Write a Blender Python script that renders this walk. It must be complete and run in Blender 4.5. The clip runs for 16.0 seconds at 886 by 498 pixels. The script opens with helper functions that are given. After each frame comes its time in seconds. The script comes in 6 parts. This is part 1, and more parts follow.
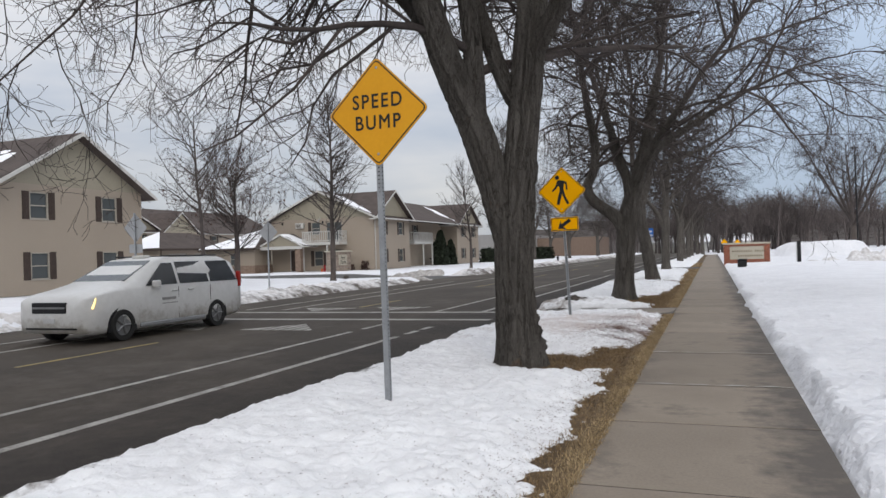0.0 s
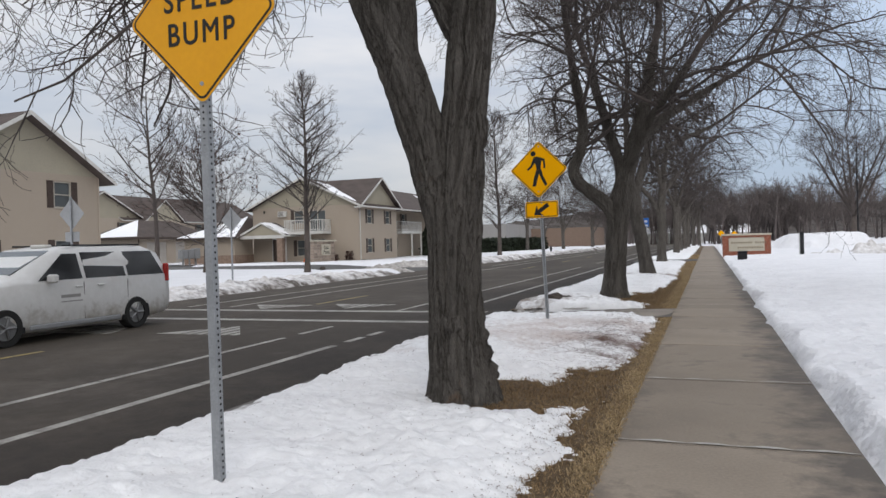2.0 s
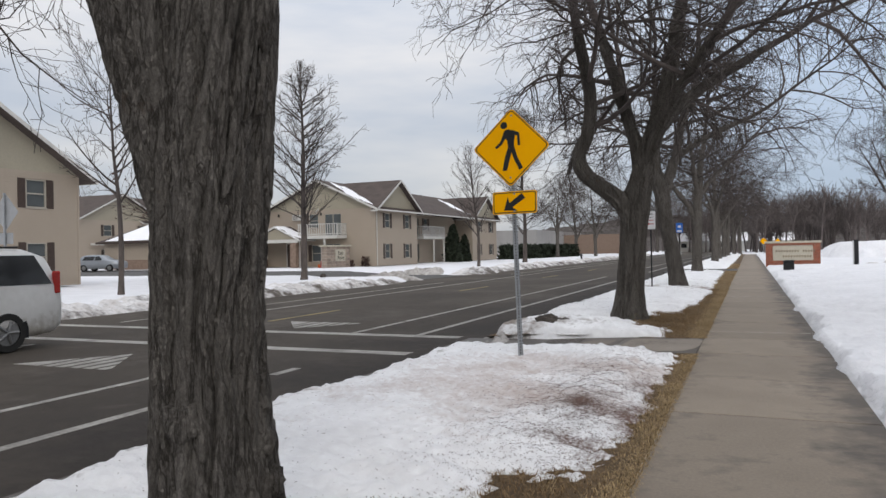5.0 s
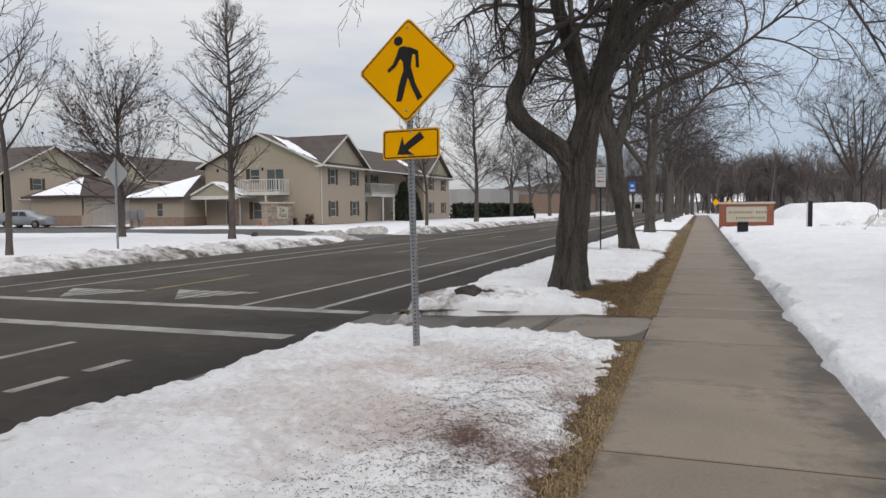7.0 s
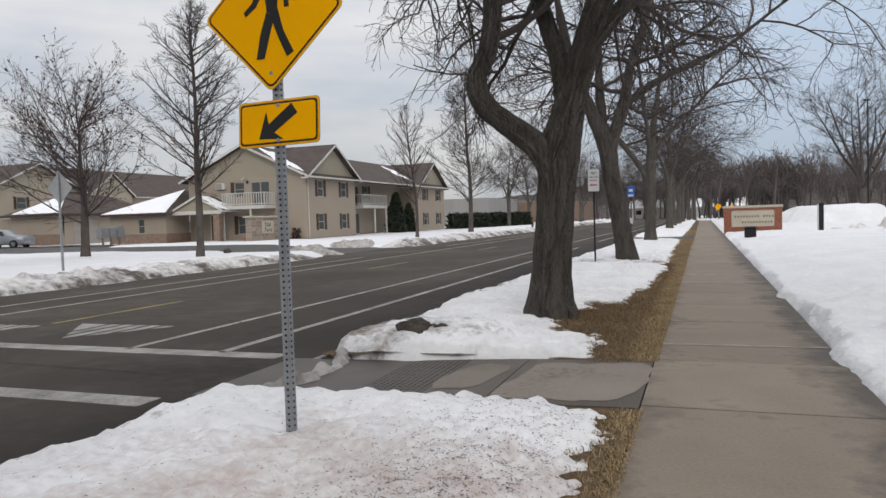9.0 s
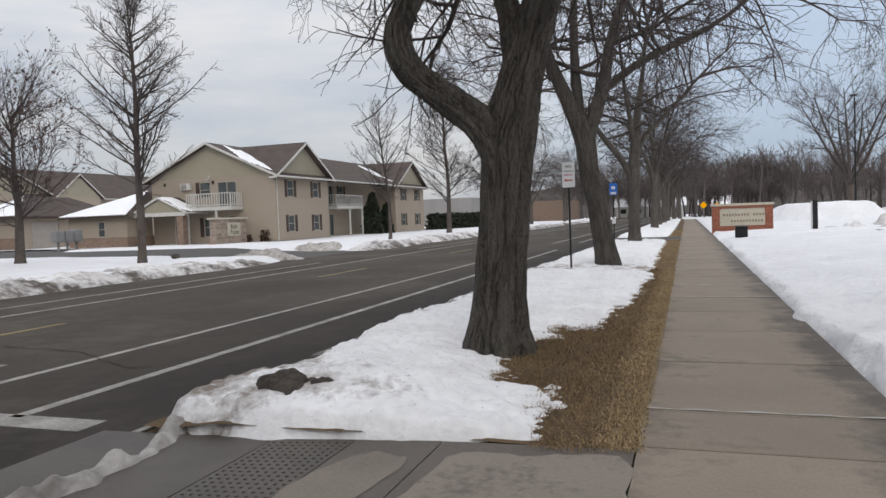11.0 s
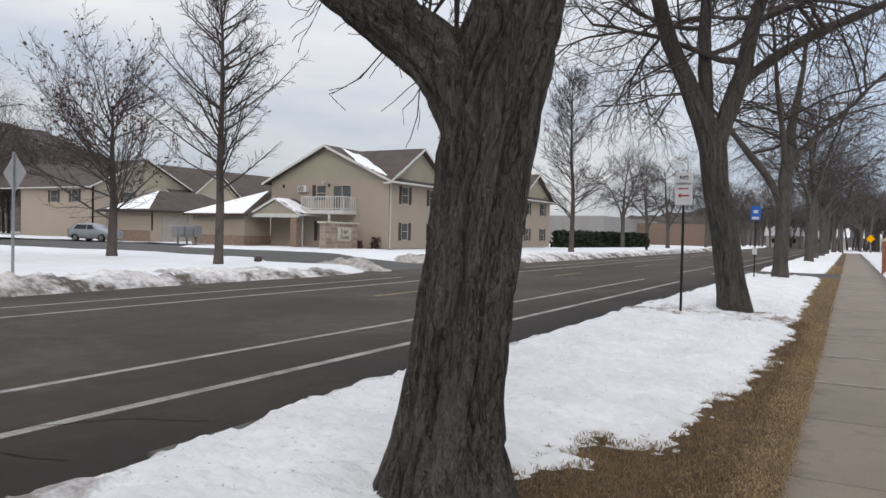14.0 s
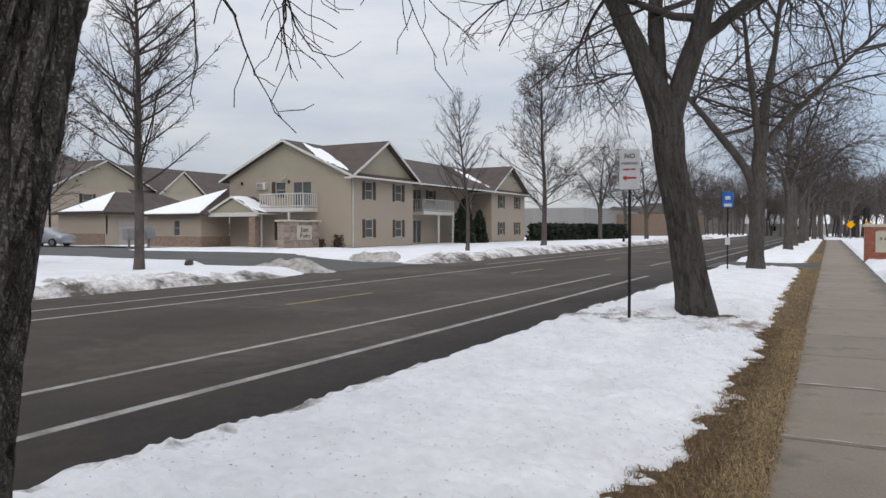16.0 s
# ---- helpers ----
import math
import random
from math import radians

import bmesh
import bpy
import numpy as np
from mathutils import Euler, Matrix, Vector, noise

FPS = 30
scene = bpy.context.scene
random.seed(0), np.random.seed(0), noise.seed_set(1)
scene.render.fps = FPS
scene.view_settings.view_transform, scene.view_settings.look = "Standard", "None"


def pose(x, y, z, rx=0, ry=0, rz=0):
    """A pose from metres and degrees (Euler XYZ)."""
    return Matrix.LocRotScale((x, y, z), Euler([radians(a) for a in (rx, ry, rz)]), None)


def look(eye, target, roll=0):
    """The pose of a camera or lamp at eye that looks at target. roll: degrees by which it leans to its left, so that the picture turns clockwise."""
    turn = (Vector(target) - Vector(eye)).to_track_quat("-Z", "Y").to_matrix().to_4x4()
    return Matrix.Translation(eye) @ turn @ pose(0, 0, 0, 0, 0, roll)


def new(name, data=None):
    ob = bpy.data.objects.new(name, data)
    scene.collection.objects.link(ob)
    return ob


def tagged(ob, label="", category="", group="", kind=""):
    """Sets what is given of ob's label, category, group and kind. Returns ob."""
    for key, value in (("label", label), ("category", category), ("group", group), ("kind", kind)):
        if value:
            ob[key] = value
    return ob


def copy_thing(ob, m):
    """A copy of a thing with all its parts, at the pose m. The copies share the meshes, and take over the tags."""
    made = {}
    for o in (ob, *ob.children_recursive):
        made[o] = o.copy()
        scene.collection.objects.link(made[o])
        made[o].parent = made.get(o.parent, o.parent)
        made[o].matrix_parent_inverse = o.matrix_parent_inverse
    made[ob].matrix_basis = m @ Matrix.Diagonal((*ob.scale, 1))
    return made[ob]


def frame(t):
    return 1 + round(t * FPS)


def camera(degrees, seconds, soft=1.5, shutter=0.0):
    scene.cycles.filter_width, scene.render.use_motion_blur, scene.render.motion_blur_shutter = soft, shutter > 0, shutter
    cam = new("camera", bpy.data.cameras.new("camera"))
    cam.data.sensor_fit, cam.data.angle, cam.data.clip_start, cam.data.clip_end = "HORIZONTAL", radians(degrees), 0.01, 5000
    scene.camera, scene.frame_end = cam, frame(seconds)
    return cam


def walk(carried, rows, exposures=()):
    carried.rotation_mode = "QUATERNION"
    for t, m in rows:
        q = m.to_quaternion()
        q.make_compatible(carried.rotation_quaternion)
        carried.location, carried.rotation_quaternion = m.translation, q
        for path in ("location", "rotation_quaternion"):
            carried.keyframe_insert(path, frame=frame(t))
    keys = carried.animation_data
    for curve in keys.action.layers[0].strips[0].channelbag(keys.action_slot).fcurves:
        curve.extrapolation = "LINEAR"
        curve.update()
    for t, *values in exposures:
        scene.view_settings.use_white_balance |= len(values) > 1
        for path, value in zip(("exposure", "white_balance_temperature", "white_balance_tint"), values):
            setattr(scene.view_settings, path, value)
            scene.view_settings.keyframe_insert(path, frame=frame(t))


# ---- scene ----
cam = camera(63.0, 16.0)
PATH = [
    (0, (0.094, 7.248, 1.501), (-0.605, 9.122, 1.515), -1.8),
    (0.5, (0.065, 7.942, 1.514), (-0.611, 9.824, 1.548), -0.51),
    (1, (-0.017, 8.656, 1.531), (-0.686, 10.541, 1.579), -0.36),
    (1.5, (-0.01, 9.347, 1.519), (-0.702, 11.224, 1.551), -0.52),
    (2, (-0.091, 10.006, 1.494), (-0.78, 11.883, 1.48), -1.53),
    (2.5, (-0.109, 10.637, 1.482), (-0.754, 12.529, 1.445), -2.84),
    (3, (-0.183, 11.302, 1.467), (-0.882, 13.175, 1.417), -1.86),
    (3.5, (-0.141, 11.947, 1.462), (-0.857, 13.814, 1.443), -2.18),
    (6, (-0.1, 15.11, 1.451), (-0.915, 16.936, 1.451), -0.1),
    (6.5, (-0.175, 15.66, 1.438), (-0.949, 17.503, 1.394), 1.2),
    (7, (-0.216, 16.344, 1.43), (-0.888, 18.225, 1.319), -0.6),
    (7.5, (-0.294, 16.944, 1.408), (-0.989, 18.812, 1.241), 1.0),
    (8, (-0.332, 17.594, 1.419), (-1.118, 19.432, 1.345), -1.3),
    (8.5, (-0.323, 18.204, 1.416), (-1.134, 20.03, 1.333), -0.8),
    (9, (-0.339, 18.92, 1.412), (-1.016, 20.8, 1.33), -1.8),
    (9.5, (-0.341, 19.65, 1.418), (-0.951, 21.552, 1.322), -1.2),
    (10, (-0.395, 20.311, 1.408), (-1.024, 22.206, 1.314), -2.4),
    (12.5, (-0.505, 23.597, 1.41), (-1.282, 25.439, 1.361), 1.9),
    (13, (-0.514, 24.16, 1.4), (-1.473, 25.914, 1.346), 3.3),
    (13.5, (-0.497, 24.84, 1.425), (-1.501, 26.569, 1.409), 1.5),
    (14, (-0.49, 25.6, 1.435), (-1.47, 27.343, 1.393), 1.25),
    (14.5, (-0.5, 26.28, 1.465), (-1.419, 28.056, 1.425), 0.15),
    (15, (-0.471, 27.005, 1.495), (-1.337, 28.807, 1.457), 0.6),
    (15.5, (-0.523, 27.69, 1.475), (-1.462, 29.454, 1.404), 0.6),
    (16, (-0.49, 28.355, 1.456), (-1.433, 30.118, 1.402), -0.1),
]
walk(cam, [(t, look(eye, target, roll)) for t, eye, target, roll in PATH],
     [(0, 0.08, 6620, 10), (3.5, 0.14, 6620, 10), (6, 0.12, 6760, 10), (7, 0.12, 6820, 10), (8, 0.12, 6860, 10), (10, 0.08, 6800, 10), (12.5, 0.16, 6680, 10), (15.5, 0.20, 6640, 10), (16, 0.12, 6560, 10)])

# ---- world and sun ----
world = bpy.data.worlds.new("overcast_sky")
scene.world = world
world.use_nodes = True
wn, wl = world.node_tree.nodes, world.node_tree.links
wn.clear()
w_out = wn.new("ShaderNodeOutputWorld")
w_bg = wn.new("ShaderNodeBackground")
w_sky = wn.new("ShaderNodeTexSky")
w_sky.sky_type, w_sky.sun_disc = "NISHITA", False
w_sky.sun_elevation, w_sky.sun_rotation = radians(35), radians(150)
w_co = wn.new("ShaderNodeTexCoord")
w_sep = wn.new("ShaderNodeSeparateXYZ")
wl.new(w_co.outputs["Generated"], w_sep.inputs[0])
w_map = wn.new("ShaderNodeMapping")
w_map.inputs["Scale"].default_value = (1.0, 1.0, 4.5)
wl.new(w_co.outputs["Generated"], w_map.inputs["Vector"])
w_noise = wn.new("ShaderNodeTexNoise")
w_noise.inputs["Scale"].default_value = 2.2
w_noise.inputs["Detail"].default_value = 5
w_noise.inputs["Roughness"].default_value = 0.55
wl.new(w_map.outputs[0], w_noise.inputs["Vector"])
# overcast brightness: three times brighter overhead than at the horizon
w_up = wn.new("ShaderNodeMath")
w_up.operation = "MULTIPLY_ADD"
w_up.use_clamp = False
w_up.inputs[1].default_value, w_up.inputs[2].default_value = 0.82, 0.50
w_clip = wn.new("ShaderNodeMath")
w_clip.operation = "MAXIMUM"
w_clip.inputs[1].default_value = 0.0
wl.new(w_sep.outputs[2], w_clip.inputs[0])
wl.new(w_clip.outputs[0], w_up.inputs[0])
w_ramp = wn.new("ShaderNodeValToRGB")
w_ramp.color_ramp.elements[0].position, w_ramp.color_ramp.elements[1].position = 0.36, 0.66
w_ramp.color_ramp.elements[0].color = (0.76, 0.84, 0.98, 1)
w_ramp.color_ramp.elements[1].color = (1.14, 1.14, 1.17, 1)
wl.new(w_noise.outputs[0], w_ramp.inputs[0])
w_dot = wn.new("ShaderNodeVectorMath")
w_dot.operation = "DOT_PRODUCT"
w_dot.inputs[1].default_value = (0.22, 0.96, 0.16)
wl.new(w_co.outputs["Generated"], w_dot.inputs[0])
w_gap = wn.new("ShaderNodeMapRange")
w_gap.inputs["From Min"].default_value, w_gap.inputs["From Max"].default_value = 0.86, 1.0
w_gap.inputs["To Max"].default_value = 0.75
w_gap.interpolation_type = "SMOOTHSTEP"
wl.new(w_dot.outputs["Value"], w_gap.inputs["Value"])
w_thin = wn.new("ShaderNodeMix")
w_thin.data_type = "RGBA"
wl.new(w_gap.outputs[0], w_thin.inputs[0])
wl.new(w_ramp.outputs[0], w_thin.inputs[6])
w_thin.inputs[7].default_value = (0.66, 0.86, 1.16, 1)
w_mul = wn.new("ShaderNodeVectorMath")
w_mul.operation = "SCALE"
wl.new(w_thin.outputs[2], w_mul.inputs[0])
wl.new(w_up.outputs[0], w_mul.inputs["Scale"])
w_dim = wn.new("ShaderNodeVectorMath")
w_dim.operation = "SCALE"
w_dim.inputs["Scale"].default_value = 0.10
wl.new(w_sky.outputs[0], w_dim.inputs[0])
w_mix = wn.new("ShaderNodeMix")
w_mix.data_type = "RGBA"
w_mix.inputs[0].default_value = 0.90
wl.new(w_dim.outputs[0], w_mix.inputs[6])
wl.new(w_mul.outputs[0], w_mix.inputs[7])
wl.new(w_mix.outputs[2], w_bg.inputs[0])
w_bg.inputs[1].default_value = 1.0
wl.new(w_bg.outputs[0], w_out.inputs[0])

sun_data = bpy.data.lights.new("sun", "SUN")
sun_data.energy, sun_data.angle, sun_data.color = 0.6, radians(25), (1.0, 0.96, 0.9)
sun = new("sun", sun_data)
sun.matrix_world = look((20, -30, 30), (0, 10, 0))

# ---- materials ----


def material(name, base, dark=None, scale=3.0, fine=40.0, rough=0.8, metal=0.0, bump=0.2, bump_scale=60.0, mixing=0.5,
             island=0.0, objrand=0.0, stretch=(1, 1, 1), spec=0.3, depth=0.01):
    """Principled material: two noises at two scales between base and dark, and a bump."""
    m = bpy.data.materials.new(name)
    m.use_nodes = True
    n, l = m.node_tree.nodes, m.node_tree.links
    b = n["Principled BSDF"]
    b.inputs["Roughness"].default_value, b.inputs["Metallic"].default_value = rough, metal
    b.inputs["Specular IOR Level"].default_value = spec
    co = n.new("ShaderNodeTexCoord")
    mp = n.new("ShaderNodeMapping")
    mp.inputs["Scale"].default_value = stretch
    l.new(co.outputs["Object"], mp.inputs[0])
    big, small = n.new("ShaderNodeTexNoise"), n.new("ShaderNodeTexNoise")
    for node, s in ((big, scale), (small, fine)):
        node.inputs["Scale"].default_value = s
        node.inputs["Detail"].default_value = 4
        l.new(mp.outputs[0], node.inputs["Vector"])
    add = n.new("ShaderNodeMath")
    add.operation = "MULTIPLY_ADD"
    add.inputs[1].default_value = 0.45
    l.new(small.outputs[0], add.inputs[0])
    half = n.new("ShaderNodeMath")
    half.operation = "MULTIPLY"
    half.inputs[1].default_value = 0.55
    l.new(big.outputs[0], half.inputs[0])
    l.new(half.outputs[0], add.inputs[2])
    ramp = n.new("ShaderNodeValToRGB")
    ramp.color_ramp.elements[0].position, ramp.color_ramp.elements[1].position = 0.5 - 0.28 * mixing - 0.02, 0.5 + 0.28 * mixing
    dark = dark or tuple(c * 0.75 for c in base)
    ramp.color_ramp.elements[0].color, ramp.color_ramp.elements[1].color = (*dark, 1), (*base, 1)
    l.new(add.outputs[0], ramp.inputs[0])
    colour = ramp.outputs[0]
    if island or objrand:
        src = n.new("ShaderNodeNewGeometry").outputs["Random Per Island"] if island else n.new("ShaderNodeObjectInfo").outputs["Random"]
        amount = island or objrand
        rng = n.new("ShaderNodeMapRange")
        rng.inputs["To Min"].default_value, rng.inputs["To Max"].default_value = 1 - amount, 1 + amount
        l.new(src, rng.inputs["Value"])
        sc = n.new("ShaderNodeVectorMath")
        sc.operation = "SCALE"
        l.new(colour, sc.inputs[0])
        l.new(rng.outputs[0], sc.inputs["Scale"])
        colour = sc.outputs[0]
    l.new(colour, b.inputs["Base Color"])
    if bump:
        bn = n.new("ShaderNodeTexNoise")
        bn.inputs["Scale"].default_value, bn.inputs["Detail"].default_value = bump_scale, 5
        l.new(mp.outputs[0], bn.inputs["Vector"])
        bp = n.new("ShaderNodeBump")
        bp.inputs["Strength"].default_value, bp.inputs["Distance"].default_value = bump, depth
        l.new(bn.outputs[0], bp.inputs["Height"])
        l.new(bp.outputs[0], b.inputs["Normal"])
    return m


ASPHALT = material("asphalt", (0.096, 0.080, 0.064), (0.040, 0.034, 0.029), 0.55, 120, 0.8, bump=0.5, bump_scale=160, mixing=0.75, stretch=(1, 0.16, 1), spec=0.14)
OLD_ASPHALT = material("old_asphalt", (0.10, 0.095, 0.09), (0.06, 0.058, 0.056), 0.5, 90, 0.75, bump=0.4, bump_scale=120)
PAINT = material("road_paint", (0.46, 0.44, 0.40), (0.16, 0.148, 0.132), 3.0, 26, 0.7, bump=0.3, bump_scale=120, mixing=0.55)
YELLOW_PAINT = material("yellow_road_paint", (0.42, 0.31, 0.10), (0.14, 0.12, 0.08), 3.0, 26, 0.7, mixing=0.6)
CONCRETE = material("concrete", (0.285, 0.245, 0.205), (0.185, 0.158, 0.132), 1.1, 45, 0.8, bump=0.35, bump_scale=220, mixing=0.7, objrand=0.10, depth=0.004)
WET_CONCRETE = material("wet_concrete", (0.105, 0.088, 0.074), (0.055, 0.046, 0.040), 1.8, 45, 0.5, bump=0.2, bump_scale=220, mixing=0.6, spec=0.35, depth=0.003)
DAMP_CONCRETE = material("damp_concrete", (0.150, 0.128, 0.108), (0.085, 0.072, 0.061), 1.4, 40, 0.6, bump=0.25, bump_scale=220, mixing=0.7, depth=0.003)
SALT = material("salt_residue", (0.52, 0.50, 0.47), (0.30, 0.28, 0.25), 4, 60, 0.9, bump=0.2)
SNOW = material("snow", (0.86, 0.86, 0.88), (0.70, 0.70, 0.72), 0.8, 8, 0.75, bump=0.9, bump_scale=9, mixing=0.75, depth=0.07, spec=0.2)
ROOF_SNOW = material("roof_snow", (0.90, 0.90, 0.92), (0.84, 0.84, 0.86), 0.7, 9, 0.75, bump=0.3, bump_scale=6, depth=0.05)
VERGE_SNOW = material("old_snow", (0.91, 0.91, 0.915), (0.73, 0.725, 0.73), 1.6, 9, 0.7, bump=0.5, bump_scale=13, mixing=0.62, depth=0.05, spec=0.25)
DIRTY_SNOW = material("dirty_snow", (0.66, 0.63, 0.60), (0.11, 0.095, 0.08), 1.2, 6.5, 0.8, bump=0.8, bump_scale=12, mixing=0.75, depth=0.06)
DARK_GAP = material("dark_gap", (0.05, 0.042, 0.036), (0.022, 0.019, 0.017), 6, 40, 0.95, bump=0.6, bump_scale=60)
GRIT = material("grit_crust", (0.105, 0.088, 0.075), (0.03, 0.026, 0.022), 6, 30, 0.9, bump=1.0, bump_scale=30, depth=0.03)
SOIL = material("dead_turf", (0.185, 0.122, 0.065), (0.06, 0.044, 0.03), 2.2, 30, 0.95, bump=0.9, bump_scale=60, mixing=0.8, depth=0.02)
STRAW = material("straw_grass", (0.47, 0.345, 0.19), (0.20, 0.135, 0.07), 1.5, 20, 0.8, bump=0, island=0.45, mixing=0.9)
DULL_STRAW = material("brown_grass", (0.275, 0.180, 0.088), (0.11, 0.07, 0.036), 1.5, 20, 0.8, bump=0, island=0.5, mixing=0.9)
LITTER = material("leaf_litter", (0.17, 0.105, 0.08), (0.07, 0.045, 0.035), 5, 30, 0.9, bump=0, island=0.5)
BARK = material("furrowed_bark", (0.192, 0.174, 0.156), (0.096, 0.087, 0.077), 4.0, 90, 0.95, bump=0, mixing=0.7, stretch=(1, 1, 0.45), spec=0.12)


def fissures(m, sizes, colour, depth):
    """Ragged long cracks between bark plates at several sizes, as relief and as dirt and crevice shade put into the
    colour.
    """
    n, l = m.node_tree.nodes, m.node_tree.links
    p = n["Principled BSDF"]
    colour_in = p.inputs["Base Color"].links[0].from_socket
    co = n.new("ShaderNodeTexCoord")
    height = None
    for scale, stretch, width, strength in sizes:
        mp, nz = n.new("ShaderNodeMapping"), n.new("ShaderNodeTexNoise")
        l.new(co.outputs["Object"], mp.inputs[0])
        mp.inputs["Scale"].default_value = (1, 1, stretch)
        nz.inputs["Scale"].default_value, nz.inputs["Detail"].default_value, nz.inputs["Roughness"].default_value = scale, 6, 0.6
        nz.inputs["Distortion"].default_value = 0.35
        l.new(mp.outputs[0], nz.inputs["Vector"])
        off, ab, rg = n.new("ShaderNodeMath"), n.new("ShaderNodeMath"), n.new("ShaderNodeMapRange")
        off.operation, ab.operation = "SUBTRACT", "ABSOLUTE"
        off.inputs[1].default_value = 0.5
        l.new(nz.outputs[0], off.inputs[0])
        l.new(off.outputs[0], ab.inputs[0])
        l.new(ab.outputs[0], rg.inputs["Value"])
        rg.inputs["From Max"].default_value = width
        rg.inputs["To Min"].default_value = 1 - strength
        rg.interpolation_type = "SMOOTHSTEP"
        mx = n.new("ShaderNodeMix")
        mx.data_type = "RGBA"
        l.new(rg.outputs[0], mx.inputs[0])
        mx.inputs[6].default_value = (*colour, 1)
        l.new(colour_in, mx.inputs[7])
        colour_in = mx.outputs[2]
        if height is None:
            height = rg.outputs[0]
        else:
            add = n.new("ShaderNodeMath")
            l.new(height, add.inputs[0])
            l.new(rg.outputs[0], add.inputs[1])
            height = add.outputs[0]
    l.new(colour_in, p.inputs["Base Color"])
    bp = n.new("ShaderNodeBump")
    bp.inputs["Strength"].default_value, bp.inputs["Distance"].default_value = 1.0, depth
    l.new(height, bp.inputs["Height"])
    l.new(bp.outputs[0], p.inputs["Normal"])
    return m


# dark crack colour: bark dirt plus the shade that flat light leaves out
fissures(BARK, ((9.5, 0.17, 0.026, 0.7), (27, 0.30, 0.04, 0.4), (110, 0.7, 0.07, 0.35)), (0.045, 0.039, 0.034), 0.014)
TWIG = material("dark_twigs", (0.092, 0.076, 0.069), (0.045, 0.038, 0.036), 2, 30, 0.9, bump=0, island=0.25)
YARD_BARK = material("grey_bark", (0.12, 0.10, 0.088), (0.06, 0.05, 0.045), 3, 20, 0.95, bump=0.6, bump_scale=30, stretch=(1, 1, 0.4))
# paler than the near twigs: distance haze is mixed into this colour
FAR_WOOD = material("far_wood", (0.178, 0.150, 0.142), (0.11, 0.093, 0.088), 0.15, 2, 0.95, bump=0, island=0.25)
HILL = material("wooded_hill", (0.115, 0.10, 0.092), (0.06, 0.052, 0.047), 0.05, 0.6, 0.95, bump=1.0, bump_scale=0.35, depth=3.0)
SIDING = material("tan_siding", (0.375, 0.315, 0.25), (0.335, 0.28, 0.225), 0.6, 14, 0.6, bump=0.1, bump_scale=90, mixing=1.0)
GABLE = material("sage_panel", (0.345, 0.31, 0.235), (0.30, 0.27, 0.21), 0.6, 12, 0.75, bump=0.15, bump_scale=70)
BRICK_TAN = material("tan_brick", (0.26, 0.19, 0.145), (0.16, 0.11, 0.085), 4, 30, 0.85, bump=0.4, objrand=0.2)
SHINGLE = material("brown_shingles", (0.105, 0.082, 0.072), (0.065, 0.052, 0.047), 1.2, 16, 0.9, bump=0.6, bump_scale=22, depth=0.02)
FRAME = material("tan_window_frame", (0.42, 0.385, 0.33), (0.36, 0.33, 0.28), 3, 20, 0.6, bump=0.05)
TRIM = material("white_trim", (0.60, 0.585, 0.55), (0.50, 0.49, 0.46), 3, 20, 0.5, bump=0.05)
SHUTTER = material("brown_shutter", (0.075, 0.052, 0.042), (0.05, 0.036, 0.03), 4, 20, 0.6, bump=0.1)
DOOR_WHITE = material("garage_door_paint", (0.40, 0.37, 0.33), (0.34, 0.31, 0.28), 2, 20, 0.6, bump=0.05)
ROOM = material("dim_room", (0.13, 0.13, 0.13), (0.03, 0.03, 0.033), 2.5, 12, 0.9, bump=0, stretch=(6, 6, 1))
GALV = material("galvanised_steel", (0.36, 0.37, 0.38), (0.25, 0.26, 0.27), 8, 60, 0.5, metal=0.6, bump=0.1)
GREY_BACK = material("grey_sign_back", (0.33, 0.335, 0.34), (0.27, 0.275, 0.28), 4, 30, 0.5, metal=0.3, bump=0)
SIGN_YELLOW = material("sign_orange_yellow", (0.72, 0.34, 0.008), (0.62, 0.28, 0.006), 3, 30, 0.45, bump=0.02, mixing=1.0)
SIGN_BRIGHT = material("sign_yellow", (1.0, 0.47, 0.002), (0.94, 0.43, 0.002), 3, 30, 0.6, bump=0.02, mixing=1.0, spec=0.05)
SIGN_BLACK = material("sign_black", (0.018, 0.018, 0.018), (0.012, 0.012, 0.012), 5, 30, 0.5, bump=0)
SIGN_WHITE = material("sign_white", (0.55, 0.55, 0.55), (0.47, 0.47, 0.47), 4, 30, 0.45, bump=0)
SIGN_RED = material("sign_red", (0.35, 0.03, 0.03), (0.28, 0.03, 0.03), 4, 30, 0.5, bump=0)
SIGN_BLUE = material("sign_blue", (0.02, 0.13, 0.45), (0.015, 0.10, 0.38), 4, 30, 0.45, bump=0)
BLACK_METAL = material("black_metal", (0.02, 0.02, 0.022), (0.014, 0.014, 0.015), 6, 40, 0.5, metal=0.3, bump=0.05)
RED_BRICK = material("red_brick", (0.36, 0.135, 0.085), (0.24, 0.085, 0.055), 5, 30, 0.85, bump=0.4, objrand=0.18)
MORTAR = material("mortar", (0.42, 0.38, 0.34), (0.32, 0.29, 0.26), 6, 50, 0.9, bump=0.4)
LIMESTONE = material("limestone", (0.50, 0.46, 0.37), (0.40, 0.37, 0.30), 3, 30, 0.8, bump=0.2)
STONE_TAN = material("rough_tan_stone", (0.37, 0.30, 0.245), (0.22, 0.175, 0.145), 3, 20, 0.9, bump=0.7, objrand=0.2)
CAR_WHITE = material("white_car_paint", (0.66, 0.655, 0.64), (0.54, 0.53, 0.51), 0.8, 9, 0.28, bump=0, spec=0.5, mixing=0.7)
